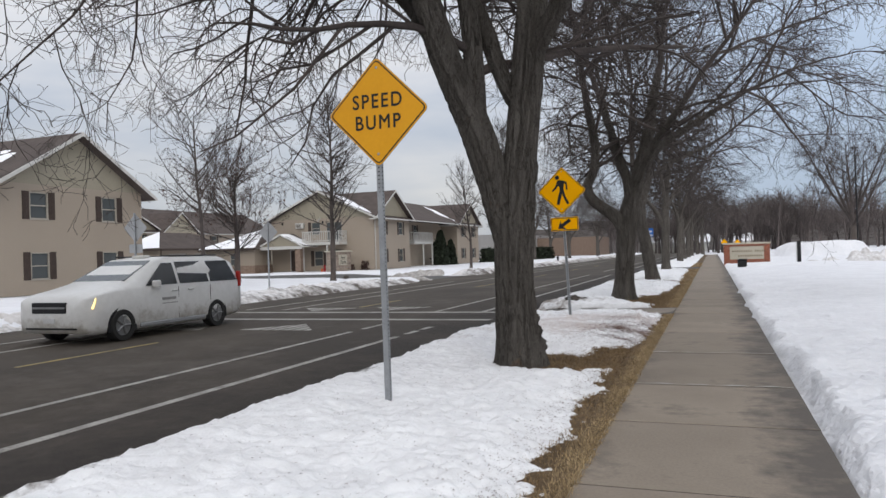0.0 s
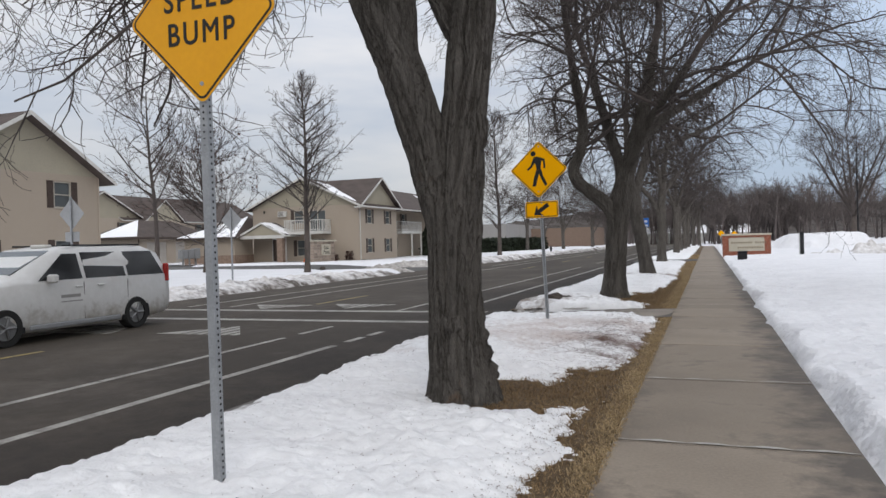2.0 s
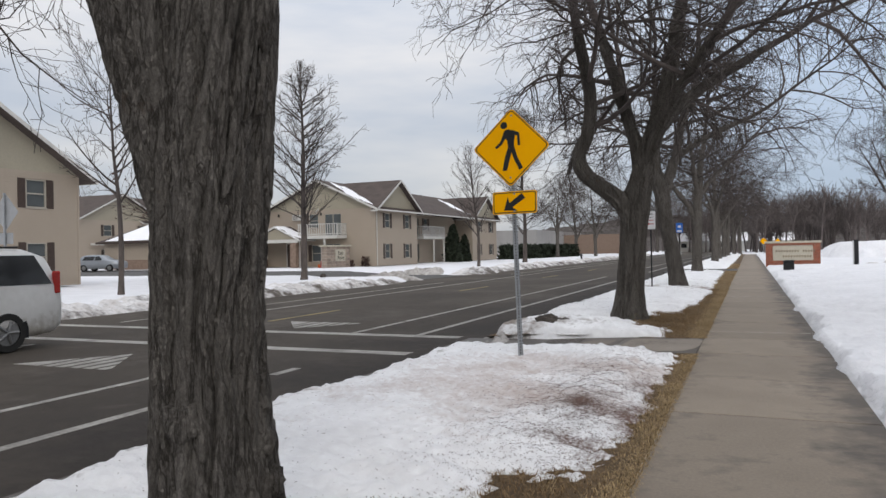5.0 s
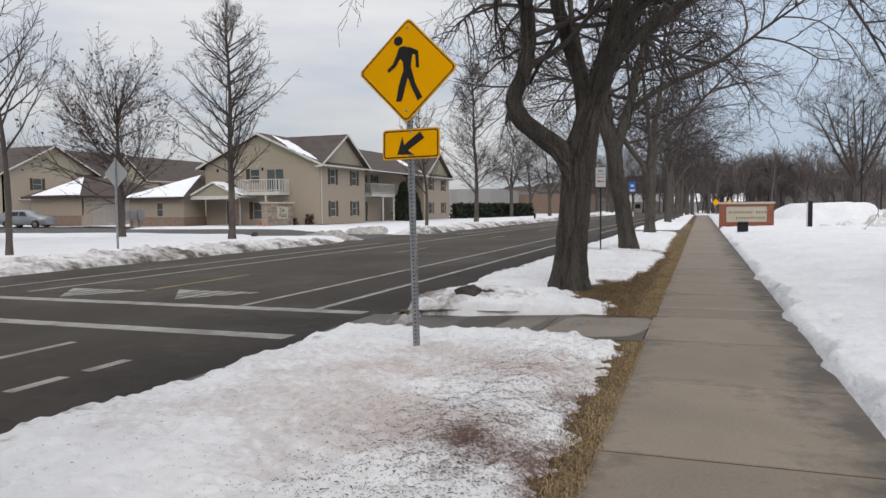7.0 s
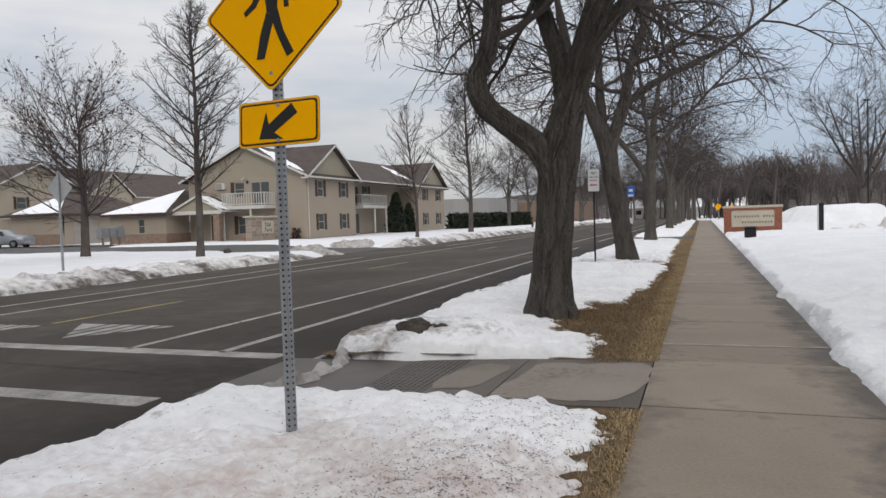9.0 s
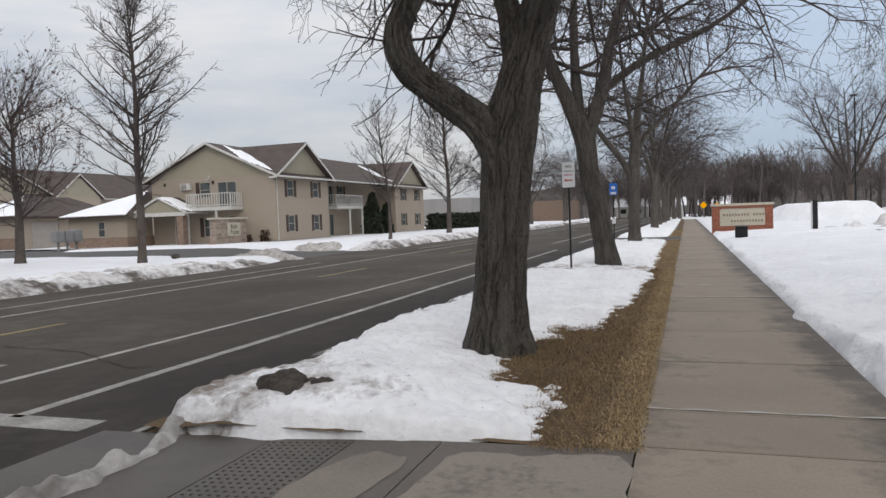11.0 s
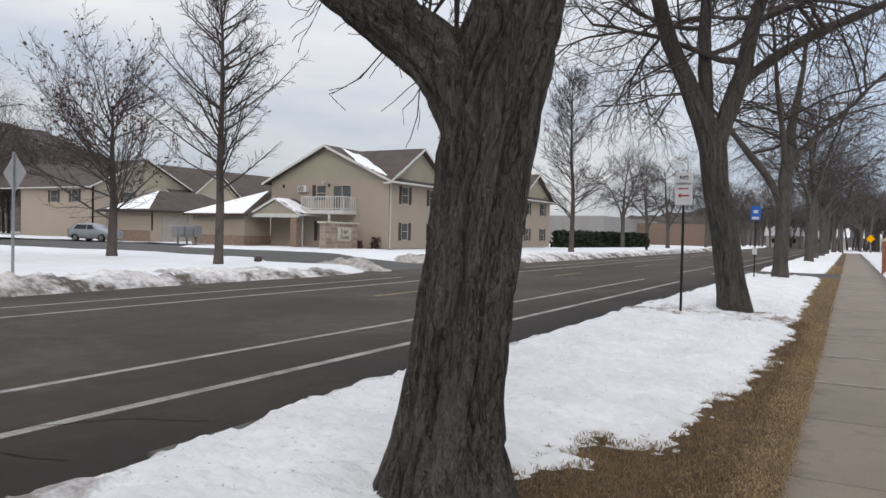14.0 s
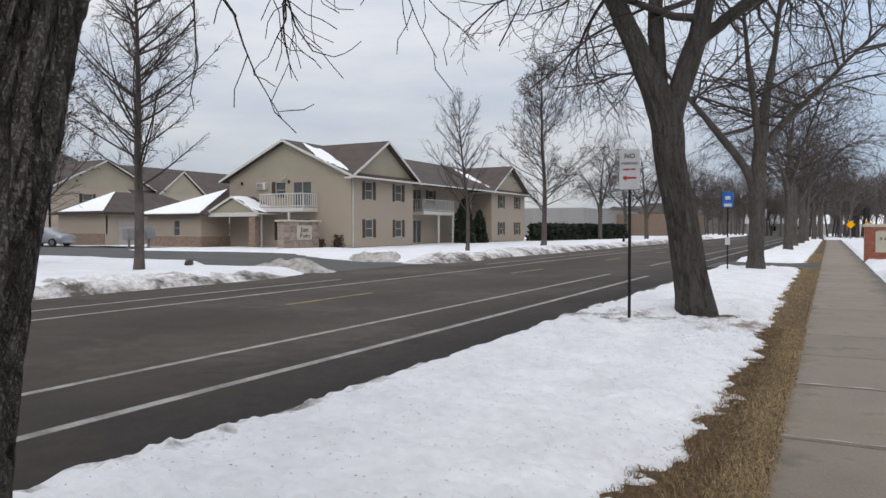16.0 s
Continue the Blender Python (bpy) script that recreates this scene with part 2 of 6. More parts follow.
CAR_SILVER = material("silver_car_paint", (0.30, 0.32, 0.35), (0.24, 0.26, 0.28), 1.2, 9, 0.3, metal=0.3, bump=0, spec=0.5)
RUBBER = material("tyre_rubber", (0.03, 0.029, 0.028), (0.018, 0.018, 0.018), 8, 40, 0.85, bump=0.2)
RIM = material("wheel_rim", (0.28, 0.28, 0.28), (0.17, 0.17, 0.17), 8, 40, 0.4, metal=0.7, bump=0)
EVERGREEN = material("evergreen", (0.035, 0.045, 0.028), (0.015, 0.02, 0.013), 2, 10, 0.9, bump=0.3, island=0.4)
WAREHOUSE = material("grey_metal_wall", (0.30, 0.29, 0.28), (0.25, 0.24, 0.23), 0.2, 3, 0.7, bump=0.1, stretch=(4, 4, 0.5))
FRUIT = material("dried_leaves", (0.11, 0.062, 0.052), (0.055, 0.035, 0.03), 5, 30, 0.9, bump=0, island=0.4)
TAIL_RED = material("red_lens", (0.4, 0.02, 0.015), (0.3, 0.015, 0.01), 5, 30, 0.25, bump=0)
ORANGE = material("orange_plastic", (0.75, 0.14, 0.02), (0.6, 0.1, 0.02), 5, 30, 0.5, bump=0)


def stained(m, colour, scale, lo, hi, axis=None, v0=0.0, v1=1.0, fine=14.0, centre=None, side=None):
    """Adds a dirt stain with its own shape to a material; splash dirt may grow along one axis of the object."""
    n, l = m.node_tree.nodes, m.node_tree.links
    b = n["Principled BSDF"]
    old = b.inputs["Base Color"].links[0].from_socket
    co = n.new("ShaderNodeTexCoord")
    a, c = n.new("ShaderNodeTexNoise"), n.new("ShaderNodeTexNoise")
    for node, sc in ((a, scale), (c, fine)):
        node.inputs["Scale"].default_value = sc
        node.inputs["Detail"].default_value = 6
        node.inputs["Roughness"].default_value = 0.62
        l.new(co.outputs["Object"], node.inputs["Vector"])
    s = n.new("ShaderNodeMath")
    s.operation = "MULTIPLY_ADD"
    s.inputs[1].default_value = 0.5
    l.new(c.outputs[0], s.inputs[0])
    l.new(a.outputs[0], s.inputs[2])
    value = s.outputs[0]
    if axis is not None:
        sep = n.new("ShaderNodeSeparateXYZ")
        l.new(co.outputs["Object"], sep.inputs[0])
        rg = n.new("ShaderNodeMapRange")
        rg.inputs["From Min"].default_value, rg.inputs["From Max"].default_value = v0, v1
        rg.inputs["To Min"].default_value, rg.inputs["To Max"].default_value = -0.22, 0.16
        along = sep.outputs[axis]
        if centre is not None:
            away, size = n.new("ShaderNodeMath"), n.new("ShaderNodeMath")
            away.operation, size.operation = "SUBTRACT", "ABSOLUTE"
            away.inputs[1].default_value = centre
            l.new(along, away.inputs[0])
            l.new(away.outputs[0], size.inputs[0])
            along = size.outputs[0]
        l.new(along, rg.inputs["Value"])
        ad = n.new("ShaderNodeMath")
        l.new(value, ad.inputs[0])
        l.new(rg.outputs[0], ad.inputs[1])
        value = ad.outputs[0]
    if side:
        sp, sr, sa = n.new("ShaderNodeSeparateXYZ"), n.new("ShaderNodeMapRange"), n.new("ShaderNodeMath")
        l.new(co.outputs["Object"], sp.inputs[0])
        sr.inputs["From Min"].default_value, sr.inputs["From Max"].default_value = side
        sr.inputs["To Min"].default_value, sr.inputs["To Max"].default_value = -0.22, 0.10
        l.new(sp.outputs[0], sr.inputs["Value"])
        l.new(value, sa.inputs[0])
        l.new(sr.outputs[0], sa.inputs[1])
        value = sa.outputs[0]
    ramp = n.new("ShaderNodeMapRange")
    ramp.inputs["From Min"].default_value, ramp.inputs["From Max"].default_value = lo, hi
    l.new(value, ramp.inputs["Value"])
    mx = n.new("ShaderNodeMix")
    mx.data_type = "RGBA"
    l.new(ramp.outputs[0], mx.inputs[0])
    l.new(old, mx.inputs[6])
    mx.inputs[7].default_value = (*colour, 1)
    l.new(mx.outputs[2], b.inputs["Base Color"])
    return m


stained(BARK, (0.125, 0.128, 0.072), 0.9, 0.92, 1.15, fine=7.0)
stained(BARK, (0.21, 0.135, 0.088), 1.1, 0.90, 1.12, fine=9.0)
stained(CAR_WHITE, (0.30, 0.265, 0.22), 1.4, 0.70, 1.0, 2, 0.80, 0.15, fine=8.0)
stained(VERGE_SNOW, (0.50, 0.42, 0.385), 0.6, 0.80, 1.12, 1, 4.5, 0.8, centre=21.2)
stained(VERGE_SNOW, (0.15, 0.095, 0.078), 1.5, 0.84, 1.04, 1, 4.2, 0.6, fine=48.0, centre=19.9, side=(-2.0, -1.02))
stained(VERGE_SNOW, (0.28, 0.215, 0.18), 1.8, 0.86, 1.02, 1, 2.4, 0.3, fine=30.0, centre=39.7)
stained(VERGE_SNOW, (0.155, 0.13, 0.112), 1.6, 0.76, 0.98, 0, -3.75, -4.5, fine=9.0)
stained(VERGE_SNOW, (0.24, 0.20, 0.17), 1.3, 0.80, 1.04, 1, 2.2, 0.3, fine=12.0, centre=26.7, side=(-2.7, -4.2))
stained(CONCRETE, (0.135, 0.115, 0.098), 0.8, 0.82, 0.98)
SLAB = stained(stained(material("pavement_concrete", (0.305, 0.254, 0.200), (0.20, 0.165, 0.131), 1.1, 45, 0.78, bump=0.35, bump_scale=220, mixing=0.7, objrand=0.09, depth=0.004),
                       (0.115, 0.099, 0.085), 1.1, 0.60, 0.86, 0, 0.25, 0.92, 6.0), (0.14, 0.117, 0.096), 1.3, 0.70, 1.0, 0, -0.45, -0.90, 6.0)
stained(ASPHALT, (0.115, 0.098, 0.082), 0.22, 0.74, 1.0, fine=3.0)
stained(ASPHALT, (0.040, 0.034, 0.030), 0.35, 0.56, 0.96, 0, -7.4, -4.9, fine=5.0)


def glass(name, colour, rough=0.06):
    m = bpy.data.materials.new(name)
    m.use_nodes = True
    b = m.node_tree.nodes["Principled BSDF"]
    b.inputs["Base Color"].default_value = (*colour, 1)
    b.inputs["Roughness"].default_value = rough
    b.inputs["Specular IOR Level"].default_value = 0.6
    b.inputs["Transmission Weight"].default_value = 0.55
    b.inputs["IOR"].default_value = 1.1
    return m


PANE = glass("window_glass", (0.20, 0.22, 0.225))
CAR_GLASS = material("tinted_glass", (0.012, 0.014, 0.016), (0.01, 0.011, 0.012), 2, 10, 0.08, bump=0, spec=0.6)
WINDSCREEN = material("windscreen_glass", (0.035, 0.045, 0.045), (0.03, 0.035, 0.035), 2, 10, 0.06, bump=0, spec=0.7)
LAMP = bpy.data.materials.new("lit_headlamp")
LAMP.use_nodes = True
LAMP.node_tree.nodes["Principled BSDF"].inputs["Base Color"].default_value = (0.8, 0.7, 0.4, 1)
LAMP.node_tree.nodes["Principled BSDF"].inputs["Emission Color"].default_value = (1.0, 0.72, 0.25, 1)
LAMP.node_tree.nodes["Principled BSDF"].inputs["Emission Strength"].default_value = 1.6

# ---- builders ----


def thing(name, at, label, category, group="", kind=""):
    ob = new(name)
    ob.location = at
    ob.empty_display_size = 0.2
    return tagged(ob, label, category, group, kind)


def finish(name, me, mat, parent, label=""):
    mats = mat if isinstance(mat, (list, tuple)) else [mat]
    for m in mats:
        me.materials.append(m)
    ob = new(name, me)
    if parent:
        ob.parent = parent
    if label:
        ob["label"] = label
    return ob


def part(name, bm, mat, parent=None, label="", smooth=False):
    me = bpy.data.meshes.new(name)
    if smooth:
        for f in bm.faces:
            f.smooth = True
    bm.to_mesh(me)
    bm.free()
    return finish(name, me, mat, parent, label)


def pydata(name, verts, faces, mat, parent=None, label="", smooth=False):
    me = bpy.data.meshes.new(name)
    me.from_pydata([tuple(v) for v in verts], [], [tuple(f) for f in faces])
    if smooth:
        me.polygons.foreach_set("use_smooth", [True] * len(me.polygons))
    me.update()
    return finish(name, me, mat, parent, label)


def box(bm, x0, x1, y0, y1, z0, z1, bevel=0.0):
    vs = [bm.verts.new(p) for p in ((x0, y0, z0), (x1, y0, z0), (x1, y1, z0), (x0, y1, z0), (x0, y0, z1), (x1, y0, z1), (x1, y1, z1), (x0, y1, z1))]
    fs = [bm.faces.new([vs[i] for i in q]) for q in ((3, 2, 1, 0), (4, 5, 6, 7), (0, 1, 5, 4), (1, 2, 6, 5), (2, 3, 7, 6), (3, 0, 4, 7))]
    if bevel:
        es = {e for f in fs for e in f.edges}
        bmesh.ops.bevel(bm, geom=list(es), offset=bevel, segments=1, affect="EDGES")
    return vs


def boxpart(name, dims, mat, parent=None, label="", bevel=0.0):
    bm = bmesh.new()
    box(bm, *dims, bevel=bevel)
    return part(name, bm, mat, parent, label)


def prism(bm, poly, axis, a, b):
    """A polygon of (u, v) pairs drawn out along an axis from a to b."""
    def put(u, v, w):
        return {"x": (w, u, v), "y": (u, w, v), "z": (u, v, w)}[axis]
    lo = [bm.verts.new(put(u, v, a)) for u, v in poly]
    hi = [bm.verts.new(put(u, v, b)) for u, v in poly]
    n = len(poly)
    bm.faces.new(lo)
    bm.faces.new(hi[::-1])
    for i in range(n):
        bm.faces.new((lo[i], hi[i], hi[(i + 1) % n], lo[(i + 1) % n]))
    bmesh.ops.recalc_face_normals(bm, faces=bm.faces)


def cyl(bm, p, q, r0, r1=None, sides=12):
    p, q = Vector(p), Vector(q)
    r1 = r0 if r1 is None else r1
    turn = (q - p).to_track_quat("Z", "Y")
    lo, hi = [], []
    for i in range(sides):
        a = 2 * math.pi * i / sides
        d = turn @ Vector((math.cos(a), math.sin(a), 0))
        lo.append(bm.verts.new(p + d * r0))
        hi.append(bm.verts.new(q + d * r1))
    bm.faces.new(lo[::-1])
    bm.faces.new(hi)
    for i in range(sides):
        j = (i + 1) % sides
        bm.faces.new((lo[i], lo[j], hi[j], hi[i]))


def smoothstep(a, b, v):
    t = np.clip((v - a) / (b - a), 0, 1)
    return t * t * (3 - 2 * t)


def vnoise(x, y, seed=0):
    """Smooth value noise over arrays, from -1 to 1."""
    xi, yi = np.floor(x).astype(np.int64), np.floor(y).astype(np.int64)
    fx, fy = x - xi, y - yi
    fx, fy = fx * fx * (3 - 2 * fx), fy * fy * (3 - 2 * fy)

    def h(a, b):
        k = (a * 374761393 + b * 668265263 + seed * 144665) & 0x7FFFFFFF
        k = ((k ^ (k >> 13)) * 1274126177) & 0x7FFFFFFF
        return ((k ^ (k >> 16)) & 0xFFFF) / 32767.5 - 1
    return (h(xi, yi) * (1 - fx) + h(xi + 1, yi) * fx) * (1 - fy) + (h(xi, yi + 1) * (1 - fx) + h(xi + 1, yi + 1) * fx) * fy


def fbm(x, y, seed=0, octaves=4):
    return sum(vnoise(x * 2 ** i, y * 2 ** i, seed + i) / 2 ** i for i in range(octaves))


def field(name, xs, ys, func, mat, parent=None, label="", smooth=True):
    gx, gy = np.meshgrid(xs, ys)
    z = func(gx, gy)
    nx, ny = len(xs), len(ys)
    verts = np.stack([gx.ravel(), gy.ravel(), z.ravel()], 1)
    i = (np.arange(ny - 1)[:, None] * nx + np.arange(nx - 1)[None]).ravel()
    faces = np.stack([i, i + 1, i + nx + 1, i + nx], 1)
    return pydata(name, verts.tolist(), faces.tolist(), mat, parent, label, smooth)


def lettering(name, words, size, mat, parent, m, label=""):
    cu = bpy.data.curves.new(name, "FONT")
    cu.body, cu.size, cu.align_x, cu.align_y, cu.extrude, cu.offset, cu.space_character = words, size, "CENTER", "CENTER", 0.002, 0.0, 1.22 if size > 0.15 and size < 0.3 else 1.08
    tmp = new(name + "_outline", cu)
    bpy.context.view_layer.update()
    me = bpy.data.meshes.new_from_object(tmp.evaluated_get(bpy.context.evaluated_depsgraph_get()))
    bpy.data.objects.remove(tmp)
    # the strokes are thickened with slightly shifted copies
    one, bold = bmesh.new(), bpy.data.meshes.new(name)
    one.from_mesh(me)
    src = list(one.verts) + list(one.edges) + list(one.faces)
    for k, (sx, sy) in enumerate(((1, 0), (-1, 0), (0, 1), (0, -1))):
        made = bmesh.ops.duplicate(one, geom=src)["geom"]
        bmesh.ops.translate(one, verts=[g for g in made if isinstance(g, bmesh.types.BMVert)], vec=(sx * size * 0.011, sy * size * 0.011, 0.0003 * (k + 1)))
    if 0.15 < size < 0.3:
        bmesh.ops.scale(one, verts=one.verts, vec=(0.82, 0.95, 1))
    one.to_mesh(bold)
    one.free()
    me = bold
    ob = finish(name, me, mat, parent, label)
    ob.matrix_local = m
    return ob


# ---- ground, road, pavement ----
ROAD_L, ROAD_R = -16.3, -4.5
far = np.concatenate([-np.geomspace(2500, 60, 14), np.linspace(-50, 50, 11), np.geomspace(60, 2500, 14)])
ground = field("ground", far, far + 40, lambda x, y: np.full_like(x, -0.32), SNOW)
tagged(ground, "wide snow-covered ground reaching to the horizon", "ground", kind="structure")

road = thing("road", (0, 0, 0), "grey asphalt street with worn white lane lines", "road", kind="structure")
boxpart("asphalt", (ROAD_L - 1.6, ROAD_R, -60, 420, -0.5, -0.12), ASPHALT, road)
field("side_drive", np.linspace(-66, ROAD_L - 0.6, 60), np.linspace(45, 66, 24),
      lambda x, y: np.where(x > -19, -0.115, -0.115 + 0.2 * smoothstep(-19, -30, x)), OLD_ASPHALT, road, "asphalt side drive to the flats")
PZ = -0.116


def stripe(name, poly, mat=PAINT):
    bm = bmesh.new()
    prism(bm, poly, "z", -0.13, PZ)
    return part(name, bm, mat, road)


def line(x, y0, y1, w=0.11, mat=PAINT, name="lane_line"):
    stripe(name, [(x - w / 2, y0), (x + w / 2, y0), (x + w / 2, y1), (x - w / 2, y1)], mat)


for y0, y1 in ((-40, 21.2), (21.75, 22.95), (26.2, 53.5), (60, 200)):
    line(-7.29, y0, y1)
for y0, y1 in ((-40, 20.45), (20.9, 21.5), (21.75, 22.3), (26.2, 53), (60, 200)):
    line(-5.87, y0, y1, 0.13)
for y0, y1 in ((-40, 22.3), (27, 200)):
    line(-12.75, y0, y1)
for y0, y1 in ((-40, 22.3), (27, 47), (58, 200)):
    line(-14.15, y0, y1, 0.10)
for k in range(-6, 18):
    y0 = 28.0 + 12.2 * k
    if not 18 < y0 < 27:
        line(-10.55, y0, y0 + 3.2, 0.1, YELLOW_PAINT, "centre_dash")
for y in (23.98, 26.12):
    stripe("crosswalk_line", [(-16.0, y - 0.15), (-4.45, y - 0.15), (-4.45, y + 0.15), (-16.0, y + 0.15)])


def hump_arrow(cx, y0, y1, turn):
    """Striped triangle of a speed hump: one solid side and slanted bars."""
    w = 0.98
    lo, hi = (y0, y1) if turn > 0 else (y1, y0)

    def top(u):
        return lo + (hi - lo) * (1 - abs(u) / w)
    for a, b in ((-0.97, -0.45), (-0.36, -0.18), (-0.09, 0.09), (0.18, 0.36), (0.45, 0.63), (0.72, 0.88)):
        poly = [(cx + a, lo), (cx + b, lo), (cx + b, top(b))] + ([(cx, hi)] if a < 0 < b else []) + [(cx + a, top(a))]
        stripe("hump_mark", poly if turn > 0 else poly[::-1])




def crack(points, w, seed):
    """A wandering crack in the asphalt, laid as a thin dark ribbon."""
    g = np.random.default_rng(seed)
    bm = bmesh.new()
    prev = None
    for (xa, ya), (xb, yb) in zip(points, points[1:]):
        n = 14
        for i in range(n):
            t = i / n
            x, y = xa + (xb - xa) * t + g.normal(0, 0.016), ya + (yb - ya) * t + g.normal(0, 0.016)
            k = w * g.uniform(0.4, 1.2)
            d = Vector((yb - ya, xa - xb, 0)).normalized() * k
            pair = (bm.verts.new((x - d.x, y - d.y, -0.1145)), bm.verts.new((x + d.x, y + d.y, -0.1145)))
            if prev:
                bm.faces.new((prev[0], prev[1], pair[1], pair[0]))
            prev = pair
    part("crack", bm, DARK_GAP, road, "dark crack across the asphalt")


crack([(-10.2, 29.2), (-7.9, 28.9), (-6.4, 28.1), (-4.7, 28.6)], 0.011, 1)
crack([(-6.4, 28.1), (-5.6, 29.4), (-4.7, 29.9)], 0.009, 2)
crack([(-9.0, 20.1), (-7.0, 20.5), (-4.7, 20.2)], 0.010, 3)
crack([(-13.5, 24.9), (-9.0, 25.2), (-5.0, 24.9)], 0.008, 4)
crack([(-12.0, 17.2), (-8.0, 16.9), (-4.8, 17.3)], 0.008, 5)
crack([(-15.0, 37.0), (-9.0, 36.6), (-4.7, 37.1)], 0.010, 6)
crack([(-4.62, 21.5), (-4.66, 25.0), (-4.6, 29.0)], 0.013, 7)

hump_arrow(-9.35, 21.4, 22.75, 1)
hump_arrow(-12.3, 21.2, 23.3, 1)
hump_arrow(-9.0, 26.75, 28.05, -1)
hump_arrow(-11.4, 26.5, 27.75, -1)

kerb = thing("kerb", (0, 0, 0), "low concrete kerb along the street", "kerb", kind="structure")
for k in range(60):
    y0 = -20 + 3.05 * k
    if not 21.5 < y0 + 1.5 < 29.5 and not 57 < y0 + 1.5 < 63:
        # wet concrete whose dark tone also stands in for the snow lip's shadow
        boxpart("kerb_stone", (ROAD_R - 0.02, ROAD_R + 0.15, y0, y0 + 3.04, -0.4, -0.055), WET_CONCRETE, kerb, bevel=0.02)
boxpart("gutter", (ROAD_R - 0.45, ROAD_R - 0.02, -30, 160, -0.4, -0.114), ASPHALT, kerb)

pavement = thing("pavement", (0, 0, 0), "concrete pavement of square slabs, damp along the edges", "pavement", kind="structure")
SW_L, SW_R = -0.79, 0.86
joints = [-16.9, -15.1, -13.3, -11.5, -9.7, -7.9, -6.1, -4.3, -2.5, -0.7, 1.1, 2.9, 4.7, 6.5, 8.3, 10.1, 11.9, 13.7, 15.47, 17.98, 20.6, 22.43, 24.36, 26.1, 26.93, 28.7, 30.5, 32.2, 33.9, 35.88]
while joints[-1] < 135:
    joints.append(joints[-1] + 1.83)
for k in range(len(joints) - 1):
    a, b = joints[k], joints[k + 1]
    dz = 0.002 * math.sin(k * 2.3)
    bm = bmesh.new()
    box(bm, SW_L, SW_R, a + 0.011, b - 0.011, -0.12, dz, 0.006)
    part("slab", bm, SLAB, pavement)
# bed raised and coloured near black in place of the joints' deep shade
boxpart("joint_bed", (SW_L + 0.01, SW_R - 0.01, -16.8, 136, -0.2, -0.0055), DARK_GAP, pavement, "earth in the joints, darkened for their deep shade")
for y, w in ((15.5, 0.05), (18.01, 0.035), (35.9, 0.05), (33.93, 0.03), (26.96, 0.035), (46.9, 0.05)):
    bm = bmesh.new()
    n = 16
    pts = [(SW_L + 0.02 + (SW_R - SW_L - 0.04) * i / n, y) for i in range(n + 1)]
    up = [bm.verts.new((px, py + w * (0.5 + 0.5 * math.sin(i * 1.7 + y)) + 0.01, 0.0075)) for i, (px, py) in enumerate(pts)]
    lo = [bm.verts.new((px, py + 0.004, 0.0075)) for px, py in pts]
    for i in range(n):
        bm.faces.new((lo[i], lo[i + 1], up[i + 1], up[i]))
    part("salt_line", bm, SALT, pavement, "pale salt crust along a joint")


# crossing ramp down to the street
ramp = thing("kerb_ramp", (0, 0, 0), "damp concrete ramp with tactile plate leading to the crosswalk", "ramp", kind="structure")


def ramp_slab(name, x0, x1, mat, z0, z1):
    bm = bmesh.new()
    vs = [bm.verts.new(p) for p in ((x0, 24.28, z0), (x1, 24.28, z1), (x1, 26.02, z1), (x0, 26.02, z0), (x0, 24.28, -0.4), (x1, 24.28, -0.4), (x1, 26.02, -0.4), (x0, 26.02, -0.4))]
    for q in ((0, 1, 2, 3), (7, 6, 5, 4), (0, 4, 5, 1), (1, 5, 6, 2), (2, 6, 7, 3), (3, 7, 4, 0)):
        bm.faces.new([vs[i] for i in q])
    return part(name, bm, mat, ramp)


def ramp_z(x):
    """Height of the ramp's surface."""
    return float(np.interp(x, (-4.75, -3.25, -2.62, -1.99, -0.8), (-0.112, -0.085, -0.05, -0.02, 0.0)))


ramp_slab("slab", -1.99, -0.80, DAMP_CONCRETE, -0.02, 0.0)
ramp_slab("slab", -2.61, -2.0, DAMP_CONCRETE, -0.05, -0.02)
ramp_slab("tactile_plate", -3.25, -2.62, WET_CONCRETE, -0.085, -0.05)
ramp_slab("slab", -4.75, -3.26, WET_CONCRETE, -0.112, -0.085)
bm = bmesh.new()
for i in range(10):
    for j in range(26):
        x, y = -3.2 + 0.06 * i, 24.34 + 0.064 * j
        cyl(bm, (x, y, ramp_z(x) - 0.01), (x, y, ramp_z(x) + 0.007), 0.017, 0.011, 6)
part("tactile_studs", bm, WET_CONCRETE, ramp, "rows of raised studs")


def dry_patch(cx, cy, wx, wy, slant, seed, label, power=3.2):
    """A pale dried area with a soft rounded outline, lying on the damp concrete."""
    bm = bmesh.new()
    n, rings = 48, 5
    mid = bm.verts.new((cx, cy, ramp_z(cx) + 0.004))
    prev = None
    for r in range(1, rings + 1):
        row = []
        for k in range(n):
            a = 2 * math.pi * k / n
            c, q = math.cos(a), math.sin(a)
            rad = (abs(c) ** power + abs(q) ** power) ** (-1 / power) * (1 + 0.05 * math.sin(2 * a + seed) + 0.04 * math.sin(5 * a + 2 * seed) + 0.02 * math.sin(13 * a + seed) + 0.012 * math.sin(23 * a)) * r / rings
            x, y = cx + wx * rad * c + slant * wy * rad * q, cy + wy * rad * q
            row.append(bm.verts.new((x, y, ramp_z(x) + 0.004)))
        for k in range(n):
            m = (k + 1) % n
            bm.faces.new((mid, row[k], row[m]) if prev is None else (prev[k], row[k], row[m], prev[m]))
        prev = row
    part("dry_patch", bm, CONCRETE, ramp, label)


dry_patch(-1.37, 25.13, 0.54, 0.74, 0.09, 1.0, "pale dried concrete", 7.0)
